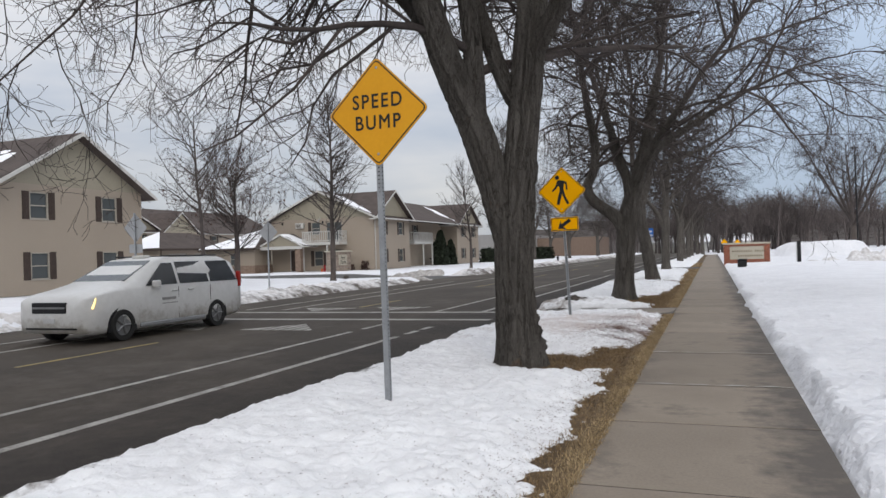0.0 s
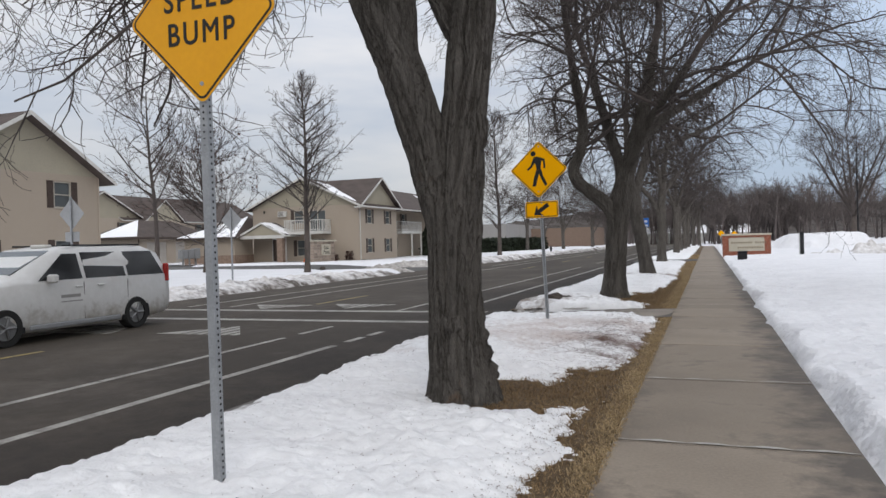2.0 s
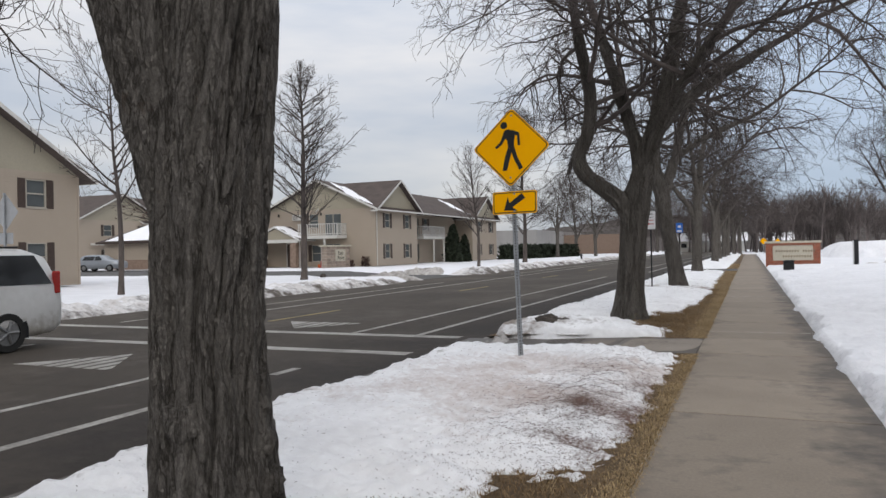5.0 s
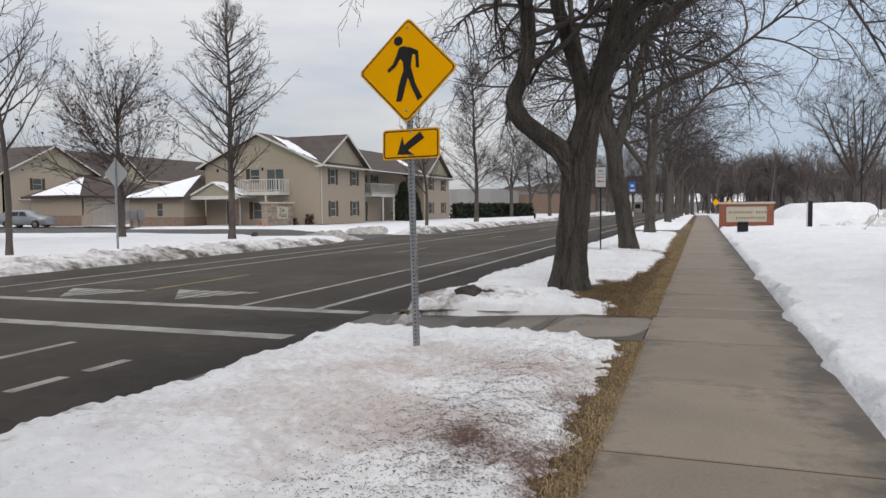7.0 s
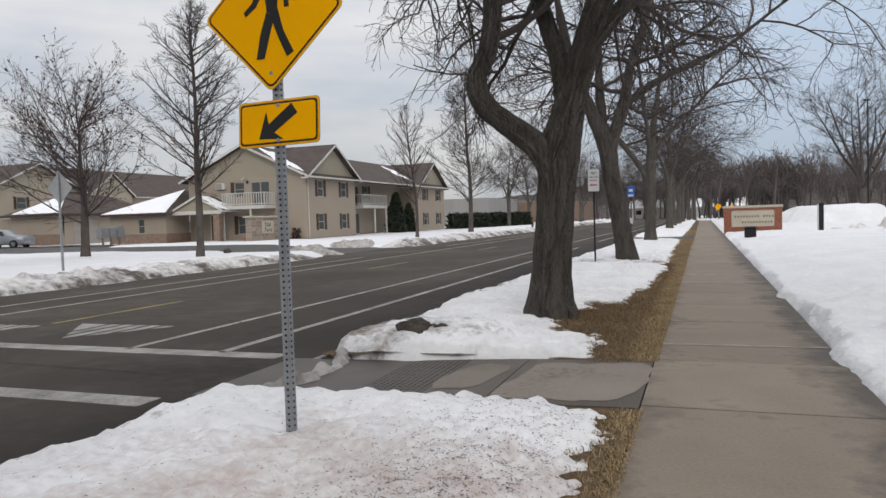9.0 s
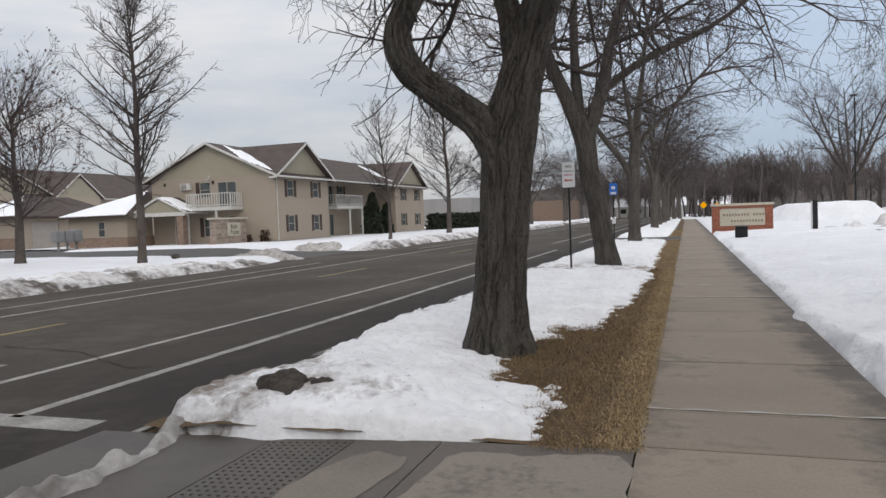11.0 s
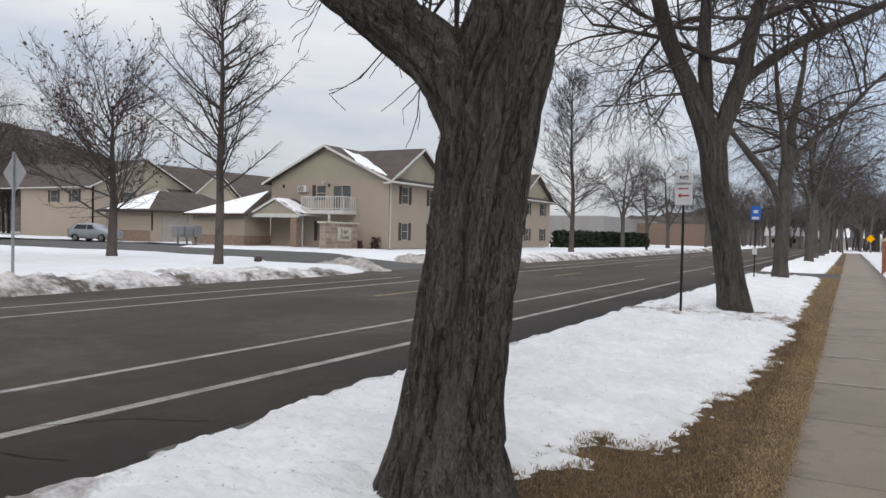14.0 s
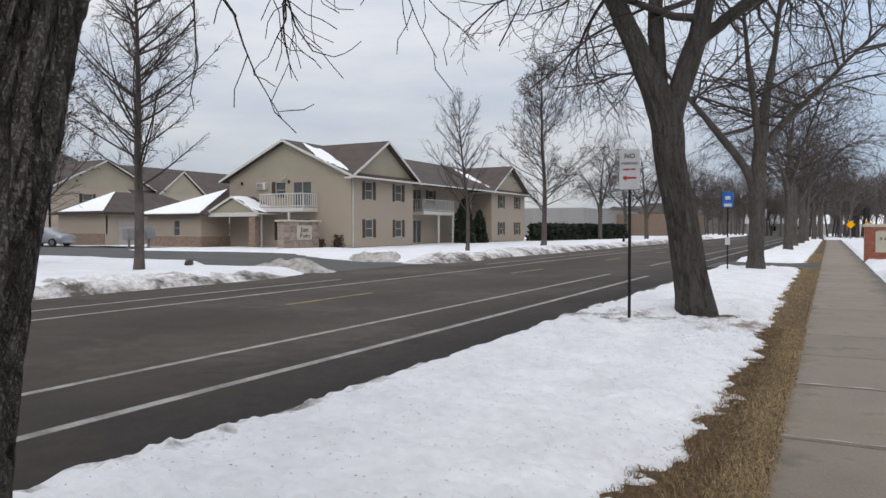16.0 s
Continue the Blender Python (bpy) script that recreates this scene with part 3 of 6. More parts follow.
dry_patch(-2.36, 25.22, 0.24, 0.54, 0.16, 2.4, "pale dried concrete", 3.0)

# ---- verge between pavement and street ----
EDGE_Y = (0, 8, 12, 16, 18, 20, 22, 24, 27, 29, 31, 32, 34, 38, 42, 48, 56, 70, 140)
EDGE_X = (-1.02, -1.0, -1.05, -1.15, -1.12, -1.0, -1.0, -1.0, -1.5, -1.65, -1.55, -1.45, -1.3, -1.27, -1.35, -1.4, -1.4, -1.4, -1.4)
PATCHES = ((-1.88, 16.9, 0.75, 0.75), (-1.3, 17.5, 0.42, 0.95), (-1.45, 29.0, 0.8, 1.75), (-2.2, 41.0, 0.5, 0.4), (-1.9, 55, 0.4, 0.4))


def bare(x, y):
    """Over zero where the turf shows through the snow."""
    v = x - np.interp(y, EDGE_Y, EDGE_X) + 0.07 * fbm(x * 1.6, y * 1.6, 5) + 0.07 * fbm(x * 7, y * 7, 9, 4) + 0.05 * fbm(x * 19, y * 19, 13, 2)
    for cx, cy, rx, ry in PATCHES:
        d = 1 - np.sqrt(((x - cx) / rx) ** 2 + ((y - cy) / ry) ** 2)
        v = np.maximum(v, 0.55 * d + 0.10 * fbm(x * 2.5, y * 2.5, 3) + 0.07 * fbm(x * 8, y * 8, 8, 3))
    return v


def ramp_gap(x, y):
    """Distance outside the cleared ramp, under zero on it; the cleared way widens towards the street."""
    half = 0.87 + 0.10 * smoothstep(-3.0, -4.4, x)
    return np.abs(y - 25.08 - 0.06 * fbm(x * 1.1, y * 0.2, 12, 2)) - half + 0.05 - 0.07 * fbm(x * 2.4, y * 2.4, 4, 3)


def drive_gap(y, a=58.2, b=62.6):
    return np.maximum(a - y, y - b)


def verge_snow(x, y):
    turf = bare(x, y)
    kerbside = np.interp(y, (8, 12, 16, 20, 22, 24, 28, 33, 36, 40, 47, 60), (-4.5, -4.53, -4.6, -4.57, -4.44, -4.48, -4.52, -4.5, -4.46, -4.42, -4.4, -4.4)) - 0.09 * fbm(y * 0.35, y * 0 + 2, 21, 3) - 0.05 * fbm(x * 3, y * 3, 22, 3)
    edge = smoothstep(kerbside - 0.02, kerbside + 0.34, x)
    gap = smoothstep(-0.02, 0.30, ramp_gap(x, y)) * smoothstep(0.0, 0.5, drive_gap(y))
    heap = 0.15 * np.exp(-((x + 3.35) / 0.9) ** 2 - ((y - 26.85) / 0.65) ** 2) + 0.07 * np.exp(-((x + 2.2) / 0.9) ** 2 - ((y - 26.9) / 0.7) ** 2)
    top = 0.062 + 0.03 * smoothstep(-4.4, -3.6, x) + 0.024 * fbm(x * 0.6, y * 0.6, 30) + 0.026 * fbm(x * 2.6, y * 1.9, 31) + 0.013 * fbm(x * 8, y * 8, 32, 3) + heap
    low = np.where((x < -4.3) | (ramp_gap(x, y) < 0.2), -0.3, -0.08)
    thin = -0.012 + 0.030 * np.clip(-turf / 0.12, -1.5, 1) + 0.020 * fbm(x * 13, y * 13, 34, 3) * smoothstep(0.2, 0.0, turf)
    body = thin + (top - 0.018) * smoothstep(0.0, -0.55, turf)
    return low + (body - low) * np.minimum(edge, gap)


def slush_ridge(x, y):
    """Crumbly slush that the plough left across the foot of the ramp."""
    foot = -4.02 - 0.30 * smoothstep(25.6, 26.9, y) - 0.2 * smoothstep(24.4, 23.4, y) + 0.07 * fbm(y * 1.3, y * 0 + 5, 61, 3)
    wide = 0.17 + 0.06 * fbm(y * 2.0, y * 0 + 3, 64, 3)
    return -0.32 + (0.29 + 0.05 * fbm(x * 6, y * 6, 62, 3)) * np.exp(-((x - foot) / wide) ** 2) * smoothstep(22.6, 23.4, y) * smoothstep(27.6, 26.8, y)


verge = thing("verge", (0, 0, 0), "strip of old snow and dead turf beside the street", "verge", kind="structure")
field("turf", np.arange(-4.4, -0.79, 0.12), np.arange(-16.8, 24.3, 0.12), lambda x, y: 0.012 * fbm(x * 2, y * 2, 40) - 0.012 - 0.05 * smoothstep(-3.6, -4.4, x), SOIL, verge, "brown dead turf")
field("turf", np.arange(-4.4, -0.79, 0.12), np.arange(26.04, 58.3, 0.12), lambda x, y: 0.012 * fbm(x * 2, y * 2, 40) - 0.012 - 0.05 * smoothstep(-3.6, -4.4, x), SOIL, verge, "brown dead turf")
field("turf", np.arange(-4.4, -0.79, 0.3), np.arange(62.6, 140, 0.5), lambda x, y: 0.012 * fbm(x * 2, y * 2, 40) - 0.012, SOIL, verge, "brown dead turf")
for y0, y1 in ((23.7, 24.275), (26.025, 26.6)):
    for xa, xb in ((-4.4, -3.25), (-3.25, -2.62), (-2.62, -1.99), (-1.99, SW_L - 0.012)):
        bm = bmesh.new()
        prism(bm, [(xa, -0.4), (xb, -0.4), (xb, ramp_z(xb) - 0.012), (xa, ramp_z(xa) - 0.012)], "y", y0, y1)
        part("soil_edge", bm, SOIL, verge)
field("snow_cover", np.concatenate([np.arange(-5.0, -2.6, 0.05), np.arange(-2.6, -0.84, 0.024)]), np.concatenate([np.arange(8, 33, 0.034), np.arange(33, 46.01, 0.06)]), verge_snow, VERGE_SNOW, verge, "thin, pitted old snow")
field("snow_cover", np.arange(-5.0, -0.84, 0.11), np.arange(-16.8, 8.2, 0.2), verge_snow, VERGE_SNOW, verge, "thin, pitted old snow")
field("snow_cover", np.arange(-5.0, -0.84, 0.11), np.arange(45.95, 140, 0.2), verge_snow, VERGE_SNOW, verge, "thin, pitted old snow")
field("slush_ridge", np.arange(-4.75, -3.45, 0.03), np.arange(22.6, 27.6, 0.03), slush_ridge, DIRTY_SNOW, verge, "gritty grey slush along the foot of the ramp")
boxpart("drive_apron", (ROAD_R - 0.3, SW_L - 0.01, 57.8, 63.0, -0.4, -0.02), OLD_ASPHALT, verge, "dark drive crossing the verge")

# straw-coloured grass and litter
rng = np.random.default_rng(7)


def blades(name, count, x0, x1, y0, y1, h0, h1, mat, parent, label, keep):
    x, y = rng.uniform(x0, x1, count), rng.uniform(y0, y1, count)
    ok = keep(x, y)
    x, y = x[ok], y[ok]
    n = len(x)
    a, h, lean = rng.uniform(0, 6.283, n), rng.uniform(h0, h1, n), rng.uniform(0.7, 2.2, n)
    w = 0.0016 + 0.0016 * rng.random(n)
    z = np.full(n, -0.012)
    px, py = np.cos(a + 1.57) * w, np.sin(a + 1.57) * w
    mx, my, mz = x + np.cos(a) * h * 0.35 * lean, y + np.sin(a) * h * 0.35 * lean, z + h * 0.75
    tx, ty, tz = x + np.cos(a) * h * lean, y + np.sin(a) * h * lean, z + h * (1.15 - 0.35 * lean)
    v = np.stack([np.stack([x - px, y - py, z], 1), np.stack([x + px, y + py, z], 1), np.stack([mx + px * 0.8, my + py * 0.8, mz], 1),
                  np.stack([mx - px * 0.8, my - py * 0.8, mz], 1), np.stack([tx, ty, tz], 1)], 1).reshape(-1, 3)
    b = np.arange(n) * 5
    quads = np.stack([b, b + 1, b + 2, b + 3], 1).tolist()
    tris = np.stack([b + 3, b + 2, b + 4], 1).tolist()
    ob = pydata(name, v.tolist(), quads + tris, mat, parent)
    return tagged(ob, label, "grass", kind="stuff")


blades("dead_grass", 150000, -1.35, SW_L + 0.03, 8, 40, 0.012, 0.045, STRAW, None, "flattened straw-coloured dead grass along the pavement",
       lambda x, y: (bare(x, y) > -0.02) & (ramp_gap(x, y) > 0.03) & (rng.random(len(x)) < np.clip(0.1 + (x + 1.0) * 5.0 + 0.5 * (y > 26), 0.05, 1)))
blades("brown_grass", 170000, -2.7, -0.95, 8, 40, 0.012, 0.045, DULL_STRAW, None, "matted brown dead grass showing through the snow",
       lambda x, y: (bare(x, y) > -0.05) & (ramp_gap(x, y) > 0.03) & (rng.random(len(x)) < np.clip(0.9 - (x + 1.2) * 2.2, 0.1, 0.9)))
blades("dead_grass", 30000, -1.9, SW_L + 0.03, 40, 75, 0.02, 0.06, STRAW, None, "flattened straw-coloured dead grass along the pavement",
       lambda x, y: (bare(x, y) > -0.02) & (drive_gap(y) > 0))

# dark needles and crumbs lying on the snow
n = 7500
lx = np.concatenate([rng.uniform(-4.2, -1.1, n), rng.normal(-1.55, 0.35, n * 2), rng.normal(-1.95, 0.3, n // 4), rng.normal(-1.25, 0.12, n)])
ly = np.concatenate([rng.uniform(9, 46, n), rng.normal(20.6, 1.6, n * 2), rng.normal(39.6, 1.1, n // 4), rng.uniform(9, 34, n)])
ok = (ramp_gap(lx, ly) > 0.1) & (lx < -0.9) & (bare(lx, ly) < 0.05)
lx, ly = lx[ok], ly[ok]
lz = verge_snow(lx, ly) + 0.004
la, ls = rng.uniform(0, 6.283, len(lx)), rng.uniform(0.003, 0.015, len(lx))
dx, dy = np.cos(la) * ls, np.sin(la) * ls
ex, ey = -np.sin(la) * ls * 0.22, np.cos(la) * ls * 0.22
v = np.stack([np.stack([lx - dx, ly - dy, lz], 1), np.stack([lx + ex, ly + ey, lz + 0.004], 1), np.stack([lx + dx, ly + dy, lz + 0.002], 1), np.stack([lx - ex, ly - ey, lz + 0.006], 1)], 1).reshape(-1, 3)
b = np.arange(len(lx)) * 4
litter = pydata("leaf_litter", v.tolist(), np.stack([b, b + 1, b + 2, b + 3], 1).tolist(), LITTER)
tagged(litter, "dark crumbs of leaf and bark scattered on the snow", "litter", kind="stuff")


def lump(name, at, size, mat, label, seed, rough=0.35):
    bm = bmesh.new()
    bmesh.ops.create_icosphere(bm, subdivisions=4, radius=1)
    for vv in bm.verts:
        c = vv.co.copy()
        k = 1 + rough * noise.fractal(c * 1.6 + Vector((seed, 0, 0)), 1.0, 2.0, 4)
        vv.co = Vector((c.x * size[0] * k, c.y * size[1] * k, c.z * size[2] * k))
    ob = part(name, bm, mat, smooth=True)
    ob.location = at
    return tagged(ob, label, "snow lump")


lump("dirty_snow_lump", (-3.46, 26.48, 0.14), (0.24, 0.17, 0.15), GRIT, "dark gritty frozen lump in the snow heap", 3, 0.3)
lump("dirty_snow_lump", (-3.16, 26.54, 0.11), (0.14, 0.11, 0.11), GRIT, "dark gritty frozen lump in the snow heap", 8, 0.5)
lump("dirty_snow_lump", (-3.30, 26.38, 0.09), (0.19, 0.11, 0.08), GRIT, "flat gritty crust at the foot of the snow heap", 12, 0.5)
lump("stone", (-21.5, 47.6, 0.22), (0.16, 0.14, 0.13), GRIT, "small grey stone at the edge of the drive", 5, 0.3)

# ---- snow field beside the pavement ----


def right_snow(x, y):
    e = SW_R - 0.02 + 0.09 * fbm(y * 0.5, y * 0 + 7, 50, 3) + 0.07 * fbm(y * 2.4, x * 2.4, 51, 4)
    d = x - e
    rise = smoothstep(-0.02, 0.20, d)
    gap = smoothstep(-0.1, 0.5, np.maximum(56.5 - y, y - 60.2)) if np.any(y > 56) else 1.0
    top = 0.10 + 0.10 * smoothstep(0.2, 3.5, d) + 0.05 * fbm(x * 0.35, y * 0.25, 52) + 0.045 * fbm(x * 1.9, y * 1.5, 53) * smoothstep(6, 1, d) + 0.024 * fbm(x * 5, y * 5, 54, 3) * smoothstep(2.5, 0.4, d)
    return -0.1 + (top + 0.1) * rise * gap


field("snow_field", np.concatenate([np.arange(0.6, 3.0, 0.05), np.arange(3.0, 9, 0.3)]), np.arange(6, 50, 0.07), right_snow, SNOW)
field("snow_field", np.concatenate([np.arange(0.6, 3.0, 0.2), np.arange(3.0, 14, 0.5)]), np.arange(49.95, 130, 0.4), right_snow, SNOW)
field("snow_field", np.concatenate([np.arange(8.0, 60, 2.0)]), np.arange(-20, 220, 3.0), lambda x, y: 0.17 + 0.03 * smoothstep(9, 14, x) + 0.06 * fbm(x * 0.1, y * 0.1, 55), SNOW)
field("snow_field", np.concatenate([np.arange(0.6, 9.3, 0.3)]), np.arange(-20, 6.9, 0.4), right_snow, SNOW)
for ob in [o for o in scene.objects if o.name.startswith("snow_field")]:
    tagged(ob, "deep white snow covering the lawn", "snow", kind="structure")


def heap(name, cx, cy, rx, ry, h, seed, mat, label, rough=0.5, freq=0.8, base=-0.05):
    def f(x, y):
        d = np.sqrt(((x - cx) / rx) ** 2 + ((y - cy) / ry) ** 2) + 0.22 * fbm(x * 0.5, y * 0.5, seed)
        body = smoothstep(1.0, 0.35, d)
        return base + h * body * (1 + rough * fbm(x * freq, y * freq, seed + 3)) + 0.12 * rough * body * fbm(x * 3, y * 3, seed + 9)
    ob = field(name, np.linspace(cx - rx * 1.25, cx + rx * 1.25, 70), np.linspace(cy - ry * 1.25, cy + ry * 1.25, 60), f, mat)
    return tagged(ob, label, "snow heap", "ploughed snow heaps")


PILE = material("ploughed_snow", (0.80, 0.79, 0.79), (0.42, 0.39, 0.37), 1.0, 5, 0.8, bump=0.7, bump_scale=8, depth=0.06)
for hx, hy, hr, hh, seed in ((7.4, 64.5, 1.6, 0.42, 60), (9.6, 62.5, 1.8, 0.5, 61), (13.0, 61.5, 3.0, 0.6, 64), (18.5, 62.5, 3.6, 0.7, 68), (11.0, 66.5, 2.6, 0.6, 69), (25, 66, 4.5, 0.9, 70)):
    heap("snow_mound", hx, hy, hr, hr * 0.65, hh, seed, PILE, "chunky ploughed snow heap with grey crust", 0.7, 1.1)
for hx, hy, rx, ry, hh, seed in ((-18.6, 49.6, 2.4, 1.5, 0.52, 81), (-20.2, 58.6, 2.6, 1.2, 0.50, 84)):
    heap("snow_mound", hx, hy, rx, ry, hh, seed, DIRTY_SNOW, "low dirty ploughed heap at the mouth of the drive", 0.35, 1.4, -0.30)
heap("snow_mound", 10.6, 90, 6.2, 6, 1.75, 72, SNOW, "tall smooth mound of clean snow", 0.08, 0.12)

# ---- far side of the street ----


def far_lawn(x, y):
    return 0.16 + 0.05 * fbm(x * 0.25, y * 0.25, 80) - 0.4 * smoothstep(-17.2, -16.4, x)


def bank(x, y):
    """Ploughed bank along the far kerb."""
    d = (x + 17.35 + 0.25 * fbm(y * 0.2, y * 0 + 4, 90, 2)) / 1.05
    ridge = np.clip(1 - d * d, 0, 1) ** 0.8
    lumps = 0.30 + 0.16 * fbm(y * 0.45, x * 0.5, 91) + 0.10 * fbm(x * 2.2, y * 2.2, 92)
    return -0.14 + (0.15 + 0.62 * lumps) * ridge * (1 + 0.18 * fbm(x * 5, y * 5, 93, 2))


def bank_end(a, b):
    return lambda x, y: -0.2 + (bank(x, y) + 0.2) * smoothstep(a, a + 3, y) * smoothstep(b, b - 3, y)


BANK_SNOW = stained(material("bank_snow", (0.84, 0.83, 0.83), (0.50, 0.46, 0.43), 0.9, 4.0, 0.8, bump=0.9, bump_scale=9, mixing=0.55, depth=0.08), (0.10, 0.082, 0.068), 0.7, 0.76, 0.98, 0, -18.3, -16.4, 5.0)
for a, b in ((2, 48.5), (56.0, 150)):
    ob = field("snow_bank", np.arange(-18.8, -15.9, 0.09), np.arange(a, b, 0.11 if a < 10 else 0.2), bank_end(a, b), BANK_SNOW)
    tagged(ob, "dirty ploughed snow bank along the kerb", "snow bank", "snow banks of the far kerb", "structure")
far_a = field("snow_lawn", np.concatenate([np.arange(-64, -24, 0.7), np.arange(-24, -16.4, 0.2)]), np.concatenate([np.arange(-20, 44, 0.7), np.arange(44, 52.6, 0.2)]), lambda x, y: far_lawn(x, y) - 0.5 * smoothstep(47.5 + 3.5 * smoothstep(-20, -26, x), 50 + 2.0 * smoothstep(-20, -26, x), y), SNOW)
far_b = field("snow_lawn", np.arange(-42.5, -16.4, 0.7), np.arange(56, 200, 0.9), lambda x, y: far_lawn(x, y) - 0.5 * smoothstep(58.8 + 3.2 * smoothstep(-21, -31, x), 57.0 + 3.2 * smoothstep(-21, -31, x), y), SNOW)
far_c = field("snow_lawn", np.arange(-130, -42.4, 3.0), np.arange(67, 200, 3.0), far_lawn, SNOW)
for ob in (far_a, far_b, far_c):
    tagged(ob, "smooth white snow on the lawn before the flats", "snow", kind="structure")

# ---- trees ----


class Twigs:
    """Collects tapered tubes into one mesh."""

    def __init__(self):
        self.v, self.f, self.n = [], [], 0

    def tube(self, pts, rad, sides, furrow=0.0, seed=0.0):
        pts, rad = np.asarray(pts, float), np.asarray(rad, float)
        m = len(pts)
        t = np.gradient(pts, axis=0)
        t /= np.linalg.norm(t, axis=1)[:, None] + 1e-9
        ref = np.where(np.abs(t[:, 2:3]) > 0.95, np.array([[1.0, 0, 0]]), np.array([[0, 0, 1.0]]))
        if furrow:
            ref = np.tile(np.array([[0.0, 1.0, 0]]), (m, 1))
        u = np.cross(t, ref)
        u /= np.linalg.norm(u, axis=1)[:, None] + 1e-9
        w = np.cross(t, u)
        a = np.arange(sides) * 2 * np.pi / sides
        r = rad[:, None] * np.ones((1, sides))
        if furrow:
            s = np.concatenate([[0], np.cumsum(np.linalg.norm(np.diff(pts, axis=0), axis=1))])[:, None]
            cz, sz = np.cos(a)[None] * 4.4 + seed, np.sin(a)[None] * 4.4
            wave = 0.75 * vnoise(cz * 0.7, s * 3.0 + sz * 0.7, 3) + 0.3 * vnoise(cz * 1.5, s * 7.0 + sz, 4)
            furl = 0.6 - 1.9 * np.exp(-(vnoise(cz * 1.15 + wave, sz * 1.15 + wave * 0.6 + s * 0.8, 5) / 0.17) ** 2) - 0.8 * np.exp(-(vnoise(cz * 2.1 + wave * 1.4, sz * 2.1 + s * 1.6, 8) / 0.2) ** 2)
            plates = vnoise(cz * 1.3 + wave, sz * 1.3 + s * 6.5, 6)
            grain = vnoise(cz * 3.2, sz * 3.2 + s * 14, 7)
            swell = vnoise(cz * 0.2, sz * 0.2 + s * 0.8, 9)
            r = r * (1 + 0.07 * swell) + furrow * (np.clip(furl, -1.3, 0.75) + 0.35 * plates + 0.22 * grain)
        ring = pts[:, None] + r[..., None] * (np.cos(a)[None, :, None] * u[:, None] + np.sin(a)[None, :, None] * w[:, None])
        self.v.append(ring.reshape(-1, 3))
        i = np.arange(m - 1)[:, None] * sides
        j = np.arange(sides)[None]
        k = (j + 1) % sides
        q = np.stack([i + j, i + k, i + sides + k, i + sides + j], -1).reshape(-1, 4) + self.n
        self.f.append(q)
        self.n += m * sides

    def make(self, name, mat, parent, label="", smooth=True):
        me = bpy.data.meshes.new(name)
        v, f = np.concatenate(self.v), np.concatenate(self.f)
        me.vertices.add(len(v))
        me.vertices.foreach_set("co", v.ravel())
        me.loops.add(f.size)
        me.loops.foreach_set("vertex_index", f.ravel().astype(np.int32))
        me.polygons.add(len(f))
        me.polygons.foreach_set("loop_start", np.arange(0, f.size, 4, dtype=np.int32))
        me.polygons.foreach_set("use_smooth", np.full(len(f), smooth))
        me.update(calc_edges=True)
        me.validate()
        return finish(name, me, mat, parent, label)


def unit(v):
    return v / (np.linalg.norm(v) + 1e-9)


def grow(tw, g, p, d, length, r, level, prm):
    """One branch with its children. prm: counts, lengths and bends level by level."""
    segs = prm["segs"][level]
    pts, rad = [p], [r]
    d = unit(d)
    up = prm["up"][level]
    bend = prm["bend"][level]
    for i in range(segs):
        d = unit(d + g.normal(0, bend, 3) + np.array([0, 0, up]))
        p = p + d * length / segs
        pts.append(p)
        rad.append(max(prm["min"], r * (1 - (1 - prm["taper"]) * (i + 1) / segs)))
    tw.tube(pts, rad, prm["sides"][level])
    if level + 1 >= len(prm["segs"]):
        return pts
    count = prm["count"][level + 1]
    for c in range(count):
        f = prm["from"] + (1 - prm["from"]) * (c + g.random()) / count
        k = min(int(f * segs), segs - 1)
        q = pts[k] + (pts[k + 1] - pts[k]) * (f * segs - k)
        axis = unit(pts[k + 1] - pts[k])
        side = unit(np.cross(axis, g.normal(0, 1, 3)))
        ang = prm["angle"][level + 1] * g.uniform(0.75, 1.25)
        nd = axis * math.cos(ang) + side * math.sin(ang)
        ln = prm["len"][level + 1] * g.uniform(0.6, 1.25) * (1.15 - prm.get("cone", 0.45) * f)
        grow(tw, g, q, nd, ln, min(rad[k] * 0.7, prm["rad"][level + 1] * g.uniform(0.8, 1.2)), level + 1, prm)
    return pts


def curve_through(knots, step):
    """Smooth points about `step` apart through (x, y, z, radius) knots."""
    k = np.array(knots, float)
    k = np.vstack([2 * k[0] - k[1], k, 2 * k[-1] - k[-2]])
    out = []
    for i in range(1, len(k) - 2):
        n = max(2, int(np.linalg.norm(k[i + 1, :3] - k[i, :3]) / step))
        for t in np.arange(n) / n:
            a, b, c, d = k[i - 1], k[i], k[i + 1], k[i + 2]
            out.append(0.5 * (2 * b + (c - a) * t + (2 * a - 5 * b + 4 * c - d) * t * t + (3 * b - a - 3 * c + d) * t ** 3))
    out.append(k[-2])
    return np.array(out)


BIG = dict(segs=(7, 7, 5, 4, 3), count=(0, 9, 7, 6, 4), len=(0, 4.2, 2.3, 1.15, 0.5), rad=(0, 0.085, 0.034, 0.015, 0.0075), angle=(0, 0.85, 0.75, 0.8, 0.8),
           up=(0.02, -0.02, -0.07, -0.09, -0.03), bend=(0.08, 0.15, 0.2, 0.28, 0.3), sides=(9, 6, 4, 3, 3), min=0.0045, taper=0.35)
BIG["from"] = 0.18
